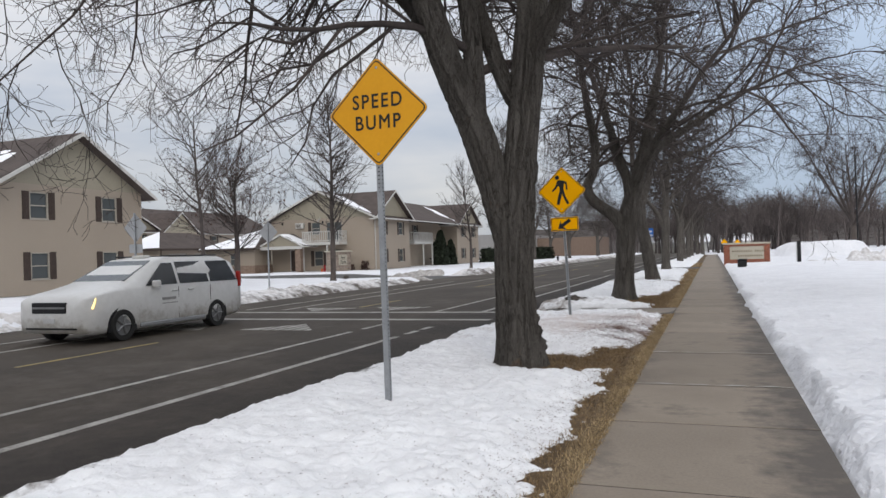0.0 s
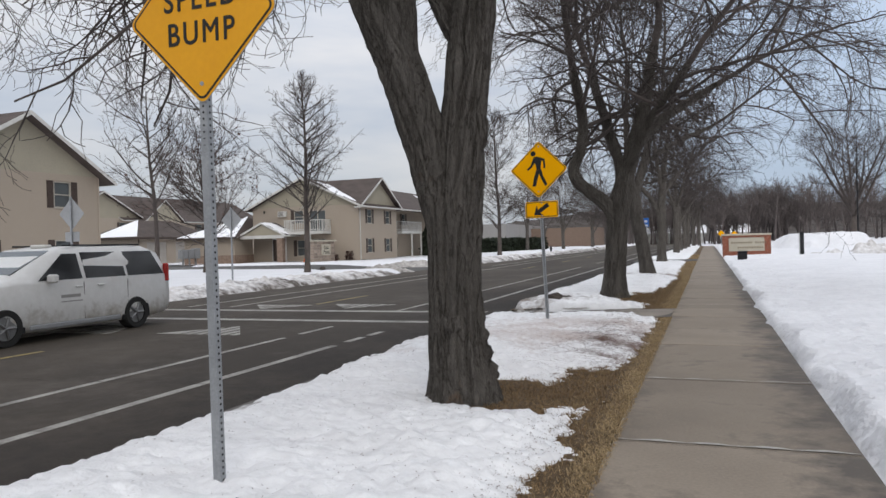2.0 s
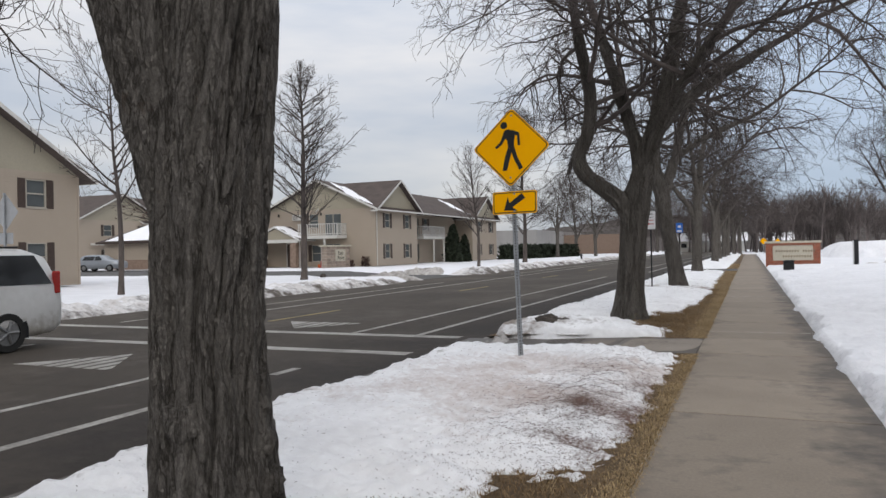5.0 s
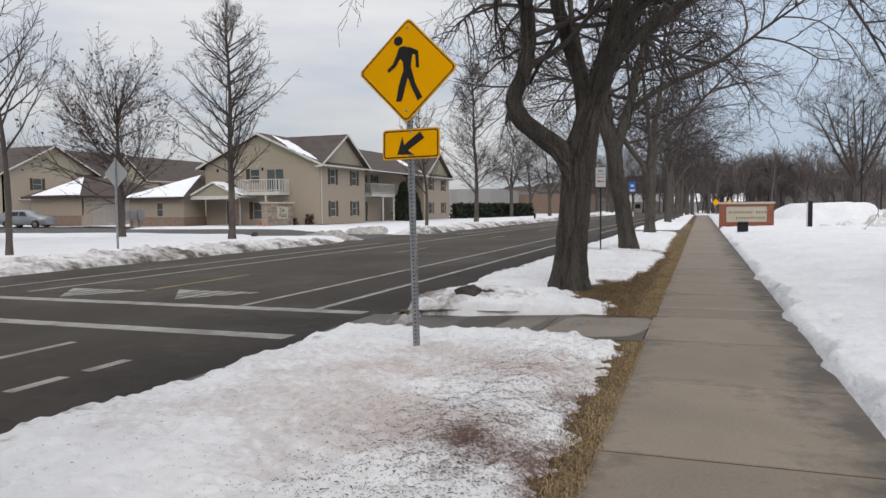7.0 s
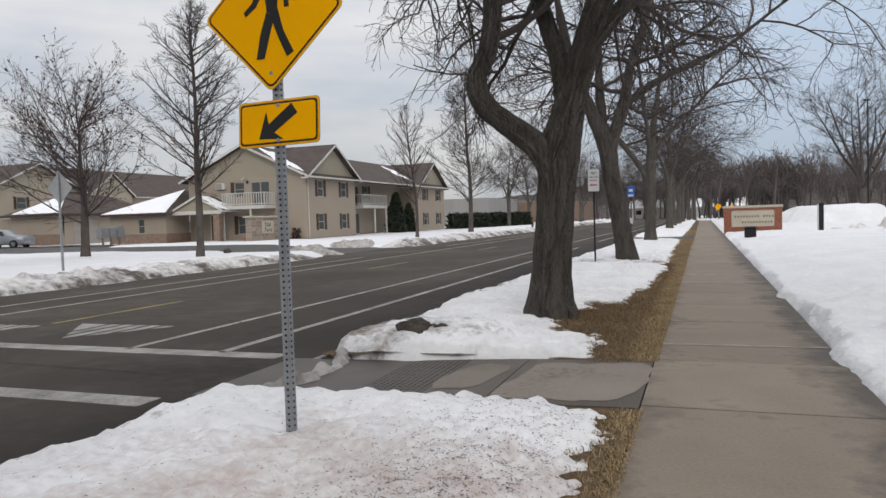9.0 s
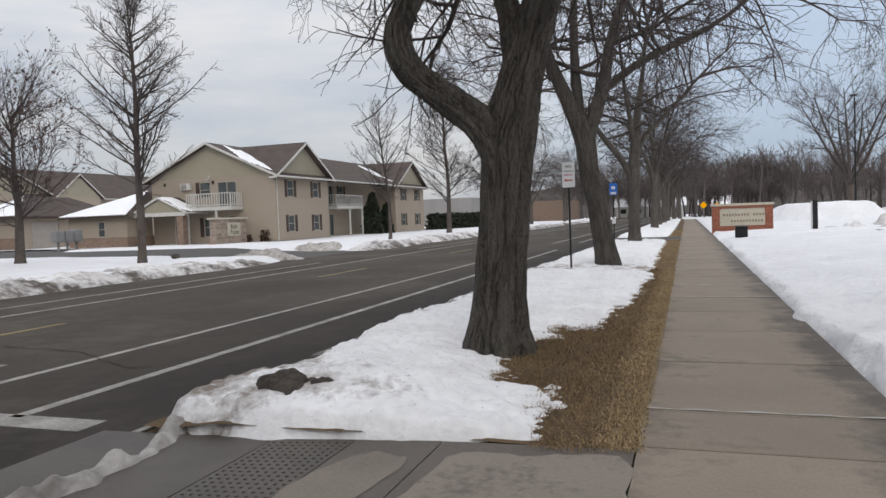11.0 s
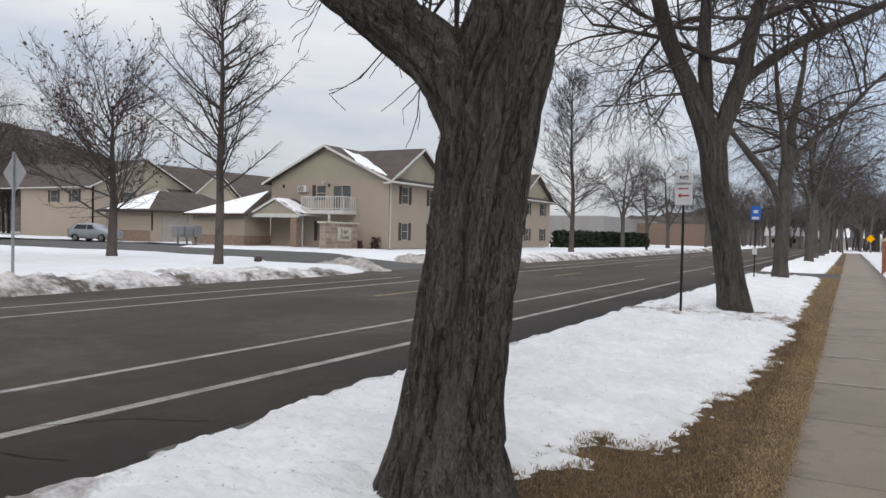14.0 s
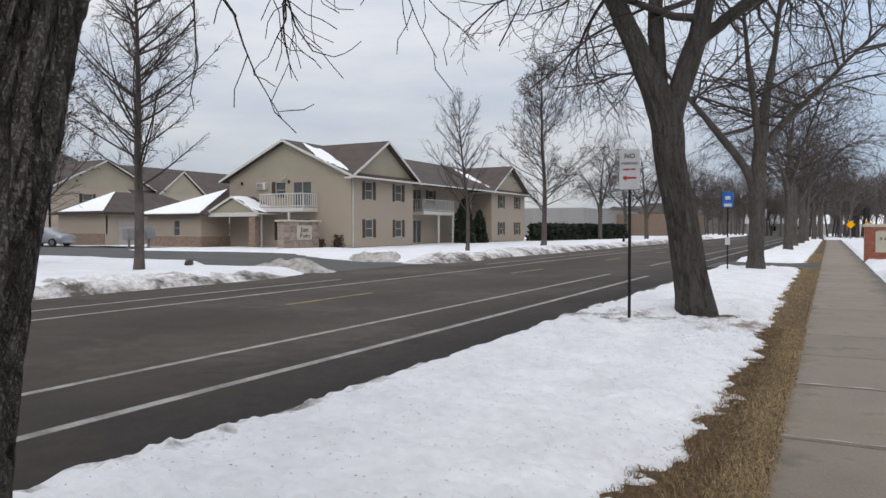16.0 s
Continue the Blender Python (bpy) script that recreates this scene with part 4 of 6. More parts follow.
FARBIG = dict(segs=(6, 5, 4, 3), count=(0, 9, 7, 5), len=(0, 4.4, 2.4, 1.2), rad=(0, 0.08, 0.030, 0.013), angle=(0, 0.85, 0.75, 0.8),
              up=(0.02, -0.01, -0.05, -0.05), bend=(0.08, 0.15, 0.22, 0.3), sides=(6, 4, 3, 3), min=0.006, taper=0.35)
FARBIG["from"] = 0.18


def street_tree(at, stems, seed, label, prm=BIG, step=0.028, sides=112, furrow=0.024):
    """A furrowed trunk with hand-laid main stems and a wide drooping crown. Stems: knots (x, y, z, radius) from the base."""
    g = np.random.default_rng(seed)
    tree = thing("street_tree", at, label, "tree", "trees along the pavement")
    bole, tw = Twigs(), Twigs()
    for s, knots in enumerate(stems):
        pts = curve_through(knots, step if s else step * 0.7)
        bole.tube(pts[:, :3], pts[:, 3], sides * 5 // 3 if s == 0 else sides * 3 // 4, furrow if s == 0 else furrow * 0.85, seed * 3.1 + s * 7)
        tips = pts[-1]
        d = unit(pts[-1, :3] - pts[-5, :3])
        # the stem goes on into the crown
        grow(tw, g, tips[:3], d, prm.get("leader", 4.0), tips[3], 0, prm)
        if s:
            low = 2 * len(pts) // 5
            for c in range(prm.get("side", 4)):
                k = g.integers(low, len(pts) - 2)
                ang = g.uniform(0, 6.283)
                nd = unit(np.array([math.cos(ang), math.sin(ang), 0.35]))
                grow(tw, g, pts[k, :3], nd, 4.2 * g.uniform(0.7, 1.2), min(0.08, pts[k, 3] * 0.5), 1, prm)
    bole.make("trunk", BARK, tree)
    tw.make("crown", TWIG, tree, "bare dark twigs")
    return tree


def rgt(d, z, r, away=0.0):
    """A knot d metres to the right of the walker's view and `away` behind it."""
    return (0.93 * d - 0.36 * away, 0.36 * d + 0.93 * away, z, r)


tree_a = street_tree((-2.36, 16.56, 0), [
    [rgt(0.02, -0.15, 0.44), rgt(0.02, 0.06, 0.35), rgt(0.0, 0.28, 0.295), rgt(-0.02, 0.6, 0.265), rgt(-0.03, 1.2, 0.25), rgt(-0.01, 1.7, 0.258), rgt(0.04, 2.2, 0.24), rgt(0.10, 2.7, 0.215), rgt(0.16, 3.2, 0.205), rgt(0.27, 4.2, 0.20), rgt(0.46, 5.6, 0.17, 0.2), rgt(0.8, 7.2, 0.12, 0.5)],
    [rgt(-0.05, 1.35, 0.13), rgt(-0.13, 1.8, 0.19), rgt(-0.23, 2.3, 0.215), rgt(-0.37, 2.8, 0.215), rgt(-0.55, 3.35, 0.21), rgt(-0.86, 4.15, 0.20), rgt(-1.3, 5.4, 0.15, -0.3), rgt(-2.0, 6.6, 0.11, -0.7)],
    [rgt(-1.1, 5.0, 0.09, -0.2), rgt(-1.8, 6.2, 0.08, -0.6), rgt(-3.2, 6.7, 0.06, -1.2), rgt(-4.4, 6.5, 0.04, -1.6)],
    [rgt(-1.0, 4.7, 0.09, 0.0), rgt(-1.6, 6.0, 0.08, 0.4), rgt(-2.9, 6.6, 0.06, 0.9), rgt(-4.2, 6.5, 0.04, 1.2)],
    [rgt(-0.42, 3.05, 0.10), rgt(-0.46, 3.7, 0.125, 0.05), rgt(-0.50, 4.6, 0.12, 0.1), rgt(-0.7, 6.0, 0.09, 0.0)],
    [rgt(0.16, 3.3, 0.10), rgt(-0.10, 3.9, 0.11, 0.1), rgt(-0.5, 5.2, 0.09, 0.7), rgt(-1.6, 6.4, 0.06, 1.2)],
    [rgt(0.25, 4.0, 0.12), rgt(0.9, 5.0, 0.11, -0.6), rgt(2.2, 6.2, 0.07, -1.4)],
    [rgt(-0.8, 4.0, 0.12, 0.1), rgt(-1.4, 5.2, 0.11, 0.8), rgt(-2.6, 6.4, 0.08, 1.6)],
], 11, "large bare tree with forked trunk and deeply furrowed bark")


def burl(tree, at, size, seed):
    """A ragged knob of bark on a trunk."""
    bm = bmesh.new()
    bmesh.ops.create_icosphere(bm, subdivisions=3, radius=1)
    for v in bm.verts:
        k = 1 + 0.4 * noise.fractal(v.co * 1.9 + Vector((seed, 0, 0)), 1.0, 2.0, 4)
        v.co = Vector((v.co.x * size[0] * k + at[0], v.co.y * size[1] * k + at[1], v.co.z * size[2] * k + at[2]))
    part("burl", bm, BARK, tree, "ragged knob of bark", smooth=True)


for d, z, w, h in ((0.235, 0.62, 0.05, 0.07), (0.26, 0.45, 0.06, 0.07), (0.225, 0.80, 0.035, 0.06), (0.29, 0.25, 0.08, 0.12), (0.245, 2.55, 0.09, 0.16), (0.23, 2.15, 0.04, 0.10), (-0.05, 0.75, 0.10, 0.12)):
    burl(tree_a, rgt(d, z, 0, -0.06 if d > 0 else -0.2)[:3], (w, w, h), z * 7)
tree_b = street_tree((-2.31, 29.16, 0), [
    [rgt(-0.10, -0.15, 0.46, -0.05), rgt(-0.10, 0.06, 0.38, -0.05), rgt(-0.09, 0.28, 0.31, -0.03), rgt(-0.07, 0.6, 0.27, 0.0), rgt(-0.015, 1.2, 0.252, 0.05), rgt(0.055, 1.9, 0.262, 0.12), rgt(0.12, 2.4, 0.28, 0.17), rgt(0.32, 3.1, 0.21, 0.25), rgt(0.57, 3.9, 0.19, 0.3), rgt(0.9, 5.0, 0.16, 0.4), rgt(1.25, 6.6, 0.11, 0.5)],
    [rgt(0.0, 1.95, 0.16, 0.12), rgt(-0.2, 2.4, 0.18, 0.15), rgt(-0.64, 2.75, 0.155, 0.15), rgt(-0.98, 3.05, 0.15, 0.1), rgt(-1.06, 3.4, 0.135, 0.1), rgt(-0.9, 3.8, 0.125), rgt(-0.82, 4.6, 0.12), rgt(-1.1, 5.8, 0.10, -0.3)],
    [rgt(0.2, 2.7, 0.12, 0.2), rgt(0.18, 3.6, 0.13, 0.35), rgt(-0.05, 4.6, 0.12, 0.6), rgt(-0.4, 6.2, 0.09, 1.0)],
    [rgt(0.5, 3.7, 0.12, 0.25), rgt(1.35, 4.6, 0.11, 0.4), rgt(2.8, 5.5, 0.07, 0.2)],
    [rgt(0.35, 3.3, 0.11, 0.2), rgt(0.7, 4.4, 0.10, -0.7), rgt(1.4, 5.6, 0.08, -1.6)],
], 23, "large bare tree with a crooked side limb and furrowed bark")
tree_c = street_tree((-2.54, 41.3, 0), [
    [rgt(0.05, -0.15, 0.42), rgt(0.04, 0.08, 0.35), rgt(-0.02, 0.5, 0.29), rgt(-0.18, 1.5, 0.26), rgt(-0.4, 2.6, 0.26), rgt(-0.5, 3.4, 0.27), rgt(-0.95, 4.5, 0.18), rgt(-1.45, 5.7, 0.15), rgt(-1.9, 7.4, 0.1, -0.3)],
    [rgt(-0.45, 3.0, 0.16), rgt(-0.3, 3.7, 0.19), rgt(0.05, 4.8, 0.16), rgt(0.3, 6.0, 0.13), rgt(0.9, 7.4, 0.09, 0.3)],
    [rgt(-0.5, 3.2, 0.13), rgt(-0.6, 4.4, 0.14, 0.2), rgt(-0.6, 6.0, 0.11, 0.4), rgt(-0.5, 7.6, 0.08, 0.6)],
    [rgt(0.0, 4.6, 0.1), rgt(1.0, 5.3, 0.1, -0.4), rgt(2.6, 6.0, 0.06, -0.8)],
], 37, "leaning bare tree with furrowed bark and several stems", sides=56, furrow=0.018, step=0.06)
tree_d = street_tree((-2.75, 55.6, 0), [
    [rgt(0, -0.15, 0.40), rgt(0, 0.1, 0.33), rgt(0.0, 0.6, 0.27), rgt(0.02, 1.6, 0.25), rgt(0.06, 3.0, 0.25), rgt(0.1, 4.0, 0.24), rgt(0.25, 5.6, 0.17), rgt(0.5, 7.2, 0.11)],
    [rgt(0.0, 2.6, 0.14), rgt(-0.4, 3.6, 0.14), rgt(-1.3, 4.8, 0.12), rgt(-2.3, 6.2, 0.08, 0.4)],
    [rgt(0.1, 3.9, 0.13), rgt(0.7, 4.9, 0.12), rgt(1.7, 6.0, 0.08, -0.4)],
    [rgt(0.1, 4.0, 0.12), rgt(-0.2, 5.4, 0.11, -0.5), rgt(-0.6, 7.0, 0.08, -1.0)],
], 53, "bare tree with dark trunk and wide crown of twigs", FARBIG, 0.1, 24, 0.012)
for x, y, turn in ((-2.9, 81, 60), (-3.0, 93, 200), (-2.9, 105, 300), (-2.8, 119, 20), (-2.3, 134, 110), (-1.6, 148, 250)):
    copy_thing(tree_d, pose(x, y, 0, 0, 0, turn))

YARD = dict(segs=(9, 6, 5, 4), count=(0, 24, 7, 4), len=(0, 2.7, 1.0, 0.42), rad=(0, 0.040, 0.017, 0.010), angle=(0, 0.95, 0.6, 0.7), up=(0.02, 0.09, 0.05, 0.03),
            bend=(0.03, 0.06, 0.12, 0.18), sides=(8, 4, 3, 3), min=0.007, taper=0.2)
YARD["from"] = 0.22


def yard_tree(at, height, seed, label, prm, r=0.13, spread=1.0, leaves=0):
    g = np.random.default_rng(seed)
    tree = thing("yard_tree", at, label, "tree", "young trees on the far lawn")
    tw, bole = Twigs(), Twigs()
    p2 = dict(prm)
    p2["len"] = tuple(v * spread for v in prm["len"])
    fork = height * prm.get("fork", 0.22)
    bole.tube([(0, 0, -0.2), (0, 0, 0.1), (0.02, 0, 0.5), (0.03, 0.02, fork)], [r * 1.5, r * 1.2, r, r * 0.92], 14)
    grow(tw, g, np.array([0.03, 0.02, fork - 0.02]), np.array([0, 0, 1.0]), height - fork, r * 0.9, 0, p2)
    bole.make("trunk", YARD_BARK, tree)
    tw.make("crown", TWIG, tree, "fine bare twigs")
    if leaves:
        co = np.concatenate(tw.v)
        co = co[co[:, 2] > height * 0.45]
        co = co[g.choice(len(co), leaves)] + g.normal(0, 0.05, (leaves, 3))
        a = g.normal(0, 0.032, (leaves, 3))
        b = g.normal(0, 0.032, (leaves, 3))
        v = np.stack([co - a, co + b, co + a, co - b], 1).reshape(-1, 3)
        i = np.arange(leaves) * 4
        pydata("leaves", v.tolist(), np.stack([i, i + 1, i + 2, i + 3], 1).tolist(), FRUIT, tree, "small clusters of dried fruit and leaves")
    return tree


SPREAD = dict(YARD, count=(0, 34, 10, 6), len=(0, 3.4, 1.35, 0.5), angle=(0, 1.05, 0.6, 0.65), up=(0.0, 0.10, 0.07, 0.03), segs=(5, 6, 4, 3))
SPREAD["from"] = 0.03
LINDEN = dict(YARD, count=(0, 56, 8, 5), len=(0, 3.3, 0.95, 0.42), angle=(0, 0.98, 0.6, 0.7), segs=(9, 6, 4, 3), up=(0.02, 0.07, 0.05, 0.03), cone=0.86)
LINDEN["from"] = 0.05
yard_tree((-20.9, 33.3, 0.1), 7.8, 41, "slender young bare tree on the snowy lawn", dict(YARD, count=(0, 20, 7, 4)), 0.10, 1.1)
yard_tree((-28.4, 45.9, 0.15), 6.5, 43, "spreading crab apple with dried fruit clusters", SPREAD, 0.2, 1.4, 3000)
yard_tree((-20.92, 44.92, 0.12), 10.2, 45, "pointed bare tree on the snowy lawn", LINDEN, 0.16, 1.15)
yard_tree((-19.9, 67.8, 0.12), 8.6, 47, "small bare tree before the flats", dict(LINDEN, count=(0, 30, 7, 4), cone=0.6, angle=(0, 0.75, 0.6, 0.7)), 0.12, 1.0)
yard_tree((-20.6, 83.0, 0.12), 14.5, 49, "tall bare oval tree beside the street", dict(LINDEN, count=(0, 70, 8, 5), min=0.010, fork=0.13, len=(0, 3.9, 1.2, 0.5)), 0.22, 1.35)
for x, y, s in ((-26, 118, 1), (-22, 126, 2), (-27, 135, 3), (-21, 150, 1), (-24, 172, 2), (-20, 190, 3), (-62, 57, 1), (-70, 62, 2)):
    tagged(copy_thing(tree_d, pose(x, y, -0.1, 0, 0, 70 * s)), "bare street tree on the far lawn", group="trees along the far kerb")
# a broad tree on the snow field
field_tree = thing("field_tree", (18.6, 122.0, 0.2), "broad bare tree standing on the snow field", "tree")
tw, bole, g = Twigs(), Twigs(), np.random.default_rng(51)
bole.tube([(0, 0, -0.4), (0, 0, 0.3), (0, 0, 3.5)], [0.55, 0.4, 0.36], 14)
for k in range(7):
    a = k * 0.9
    grow(tw, g, np.array([0, 0, 3.2 + 0.2 * k]), np.array([0.55 * math.cos(a), 0.55 * math.sin(a), 1]), 11.5, 0.24, 0,
         dict(YARD, count=(0, 9, 8, 5), len=(0, 5.5, 2.4, 1.1), rad=(0, 0.07, 0.03, 0.018), up=(0.03, 0.05, 0.03, 0.0), min=0.010))
bole.make("trunk", YARD_BARK, field_tree)
tw.make("crown", TWIG, field_tree, "fine bare twigs")

# woods and hills in the distance
FARP = dict(segs=(4, 3, 2), count=(0, 14, 9), len=(0, 4.6, 2.4), rad=(0, 0.07, 0.045), angle=(0, 0.7, 0.7), up=(0.0, 0.12, 0.05), bend=(0.05, 0.15, 0.2), sides=(4, 3, 3), min=0.03, taper=0.3)
FARP["from"] = 0.25
g = np.random.default_rng(77)
tw = Twigs()
for k in range(300):
    u = g.random()
    x, y = -25 + 130 * u + g.normal(0, 4), 195 + 30 * g.random() - 35 * u
    if k < 40:
        x, y = g.uniform(0, 18), g.uniform(185, 225)
    h = g.uniform(7.5, 12.5)
    grow(tw, g, np.array([x, y, -0.3]), np.array([g.normal(0, 0.05), g.normal(0, 0.05), 1]), h, 0.22, 0, FARP)
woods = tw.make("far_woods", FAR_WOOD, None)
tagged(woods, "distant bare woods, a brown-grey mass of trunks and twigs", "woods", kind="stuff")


tw = Twigs()
for k in range(60):
    grow(tw, g, np.array([g.uniform(-135, -99), g.uniform(70, 104), -0.3]), np.array([g.normal(0, 0.05), g.normal(0, 0.05), 1]), g.uniform(10, 14), 0.24, 0, FARP)
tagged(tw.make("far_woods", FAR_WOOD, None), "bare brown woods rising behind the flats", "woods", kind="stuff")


def hill(name, x0, x1, y0, y1, h, seed, label):
    def f(x, y):
        u, v = (x - x0) / (x1 - x0), (y - y0) / (y1 - y0)
        rim = smoothstep(0, 0.35, u) * smoothstep(1, 0.65, u) * smoothstep(0, 0.4, v) * smoothstep(1, 0.6, v)
        return -2 + h * rim * (1 + 0.25 * fbm(x * 0.01, y * 0.01, seed)) + 3.4 * rim * np.abs(fbm(x * 0.22, y * 0.22, seed + 2))
    ob = field(name, np.linspace(x0, x1, 140), np.linspace(y0, y1, 90), f, HILL, smooth=False)
    tagged(ob, label, "hill", kind="structure")


hill("wooded_hill_west", -480, -130, -150, 330, 31, 5, "brown wooded hillside behind the flats")
hill("wooded_hill_north", -260, 320, 300, 560, 17, 9, "low wooded hills at the end of the street")

# ---- road signs ----


def diamond_plate(name, parent, half, y, mat, grow_by=0.0, thick=0.004, corner=0.05):
    """Square plate standing on its corner, with rounded corners."""
    h = half + grow_by
    pts = []
    for cx, cz, a0 in ((0, h, 45), (-h, 0, 135), (0, -h, 225), (h, 0, 315)):
        r = corner
        ox, oz = cx * (1 - r * 1.414 / h), cz * (1 - r * 1.414 / h)
        for a in range(a0, a0 + 91, 18):
            pts.append((ox + r * math.cos(radians(a)), oz + r * math.sin(radians(a))))
    bm = bmesh.new()
    prism(bm, pts, "y", y, y + thick)
    return part(name, bm, mat, parent)


def sign_post(sign, height, lean=(0, 0), w=0.026, mat=GALV):
    """Square perforated post; holes are small dark recessed plugs on the front and side."""
    bm = bmesh.new()
    top = Vector((lean[0], lean[1], height))
    n = 40
    rows = []
    for i in range(n + 1):
        c = top * (i / n) + Vector((0, 0, -0.25 * (1 - i / n)))
        rows.append([bm.verts.new(c + Vector(d)) for d in ((-w, -w, 0), (w, -w, 0), (w, w, 0), (-w, w, 0))])
    for i in range(n):
        for j in range(4):
            bm.faces.new((rows[i][j], rows[i][(j + 1) % 4], rows[i + 1][(j + 1) % 4], rows[i + 1][j]))
    bm.faces.new(rows[-1])
    post = part("post", bm, mat, sign)
    bm = bmesh.new()
    k = 0
    while 0.05 + 0.0254 * 1.5 * k < height:
        z = 0.05 + 0.0254 * 1.5 * k
        c = top * (z / height)
        cyl(bm, c + Vector((0, -w - 0.0005, 0)), c + Vector((0, -w + 0.002, 0)), 0.0085, sides=6)
        cyl(bm, c + Vector((w - 0.002, 0, 0)), c + Vector((w + 0.0005, 0, 0)), 0.0085, sides=6)
        cyl(bm, c + Vector((-w + 0.002, 0, 0)), c + Vector((-w - 0.0005, 0, 0)), 0.0085, sides=6)
        k += 1
    tagged(part("hole_row", bm, BLACK_METAL, post), "rows of punched holes", kind="stuff")


def bolt(parent, x, z, y=-0.05):
    bm = bmesh.new()
    cyl(bm, (x, y + 0.004, z), (x, y - 0.006, z), 0.016, 0.012, 10)
    part("bolt", bm, GALV, parent)


def warning_plate(sign, z, half, y, tilt, face):
    """The yellow diamond with black border, leaning by tilt degrees."""
    plate = diamond_plate("sign_plate", sign, half, -0.002, GREY_BACK)
    plate.matrix_local = pose(0, y, z, 0, tilt, 0)
    diamond_plate("face", plate, half, -0.004, face, -0.004, 0.002)
    diamond_plate("border", plate, half, -0.006, SIGN_BLACK, -0.022, 0.002, 0.045)
    diamond_plate("face", plate, half, -0.008, face, -0.040, 0.002, 0.036)
    bolt(plate, 0, half * 0.80, -0.008)
    bolt(plate, 0, -half * 0.76, -0.008)
    return plate


speed_sign = thing("warning_sign", (-2.89, 13.62, 0.02), "orange-yellow diamond road sign reading speed bump on a galvanised post", "road sign", "yellow warning signs")
sign_post(speed_sign, 3.35, (-0.02, -0.02))
plate = warning_plate(speed_sign, 2.87, 0.535, -0.055, 0, SIGN_YELLOW)
lettering("word", "SPEED", 0.205, SIGN_BLACK, plate, pose(0, -0.0095, 0.10, 90, 0, 0))
lettering("word", "BUMP", 0.205, SIGN_BLACK, plate, pose(0, -0.0095, -0.105, 90, 0, 0))

ped_sign = thing("warning_sign", (-2.83, 22.88, 0.0), "yellow diamond pedestrian crossing sign with arrow plate on a steel post", "road sign", "yellow warning signs")
sign_post(ped_sign, 3.30, (-0.19, 0.30))
plate = warning_plate(ped_sign, 2.80, 0.535, 0.05, 0, SIGN_BRIGHT)
plate.matrix_local = pose(-0.155, 0.215, 2.81, -5, 0, 0)


def flat(name, poly, mat, parent, y=-0.012, thick=0.003):
    bm = bmesh.new()
    prism(bm, poly, "y", y, y + thick)
    return part(name, bm, mat, parent)


bm = bmesh.new()
cyl(bm, (-0.10, -0.009, 0.30), (-0.10, -0.0115, 0.30), 0.048, sides=20)
for poly in ([(-0.085, 0.235), (-0.035, 0.245), (0.06, 0.20), (0.045, 0.08), (0.04, 0.0), (-0.035, -0.01), (-0.05, 0.09), (-0.075, 0.12), (-0.105, 0.20)],
             [(-0.10, 0.20), (-0.075, 0.12), (-0.12, 0.045), (-0.20, -0.015), (-0.215, 0.015), (-0.15, 0.075)],
             [(0.0, 0.24), (0.115, 0.19), (0.13, 0.02), (0.095, 0.02), (0.085, 0.15), (0.04, 0.17)],
             [(-0.04, 0.0), (0.02, -0.03), (-0.05, -0.31), (-0.11, -0.31), (-0.085, -0.15)],
             [(-0.015, -0.01), (0.045, 0.02), (0.09, -0.13), (0.17, -0.28), (0.12, -0.31), (0.05, -0.17)]):
    prism(bm, poly, "y", -0.0115, -0.009)
part("walking_symbol", bm, SIGN_BLACK, plate, "black walking figure symbol")


def rounded(w, h, r, cx=0, cz=0):
    pts = []
    for sx, sz, a0 in ((1, 1, 0), (-1, 1, 90), (-1, -1, 180), (1, -1, 270)):
        for a in range(a0, a0 + 91, 30):
            pts.append((cx + sx * (w - r) + r * math.cos(radians(a)), cz + sz * (h - r) + r * math.sin(radians(a))))
    return pts


arrow_plate = flat("arrow_plate", rounded(0.305, 0.152, 0.03), GREY_BACK, ped_sign, -0.002, 0.004)
arrow_plate.matrix_local = pose(-0.10, 0.152, 2.075, -5, -1, 0)
flat("face", rounded(0.302, 0.149, 0.03), SIGN_BRIGHT, arrow_plate, -0.004, 0.002)
flat("border", rounded(0.290, 0.137, 0.026), SIGN_BLACK, arrow_plate, -0.006, 0.002)
flat("face", rounded(0.277, 0.124, 0.02), SIGN_BRIGHT, arrow_plate, -0.008, 0.002)
c, s = math.cos(radians(215)), math.sin(radians(215))
flat("arrow", [(0.0 + c * u - s * v, 0.0 + s * u + c * v) for u, v in ((0.175, 0), (0.03, 0.115), (0.06, 0.035), (-0.15, 0.04), (-0.15, -0.04), (0.06, -0.035), (0.03, -0.115))], SIGN_BLACK, arrow_plate, -0.0105, 0.002)
bolt(arrow_plate, 0, 0.115, -0.008)
bolt(arrow_plate, 0, -0.115, -0.008)


def parking_sign(at, height, label, faces, turn=0):
    sg = thing("parking_sign", at, label, "road sign", "small signs on black posts")
    bm = bmesh.new()
    box(bm, -0.022, 0.022, -0.012, 0.012, -0.2, height - 0.05)
    part("post", bm, BLACK_METAL, sg)
    for z, w, h, mat, marks in faces:
        pl = flat("sign_plate", rounded(w, h, 0.02), mat, sg, -0.003, 0.003)
        pl.matrix_local = pose(0, -0.016, z, 0, 0, turn)
        for mx, mz, mw, mh, mm in marks:
            flat("mark", rounded(mw, mh, 0.004, mx, mz), mm, pl, -0.006, 0.002)
    return sg


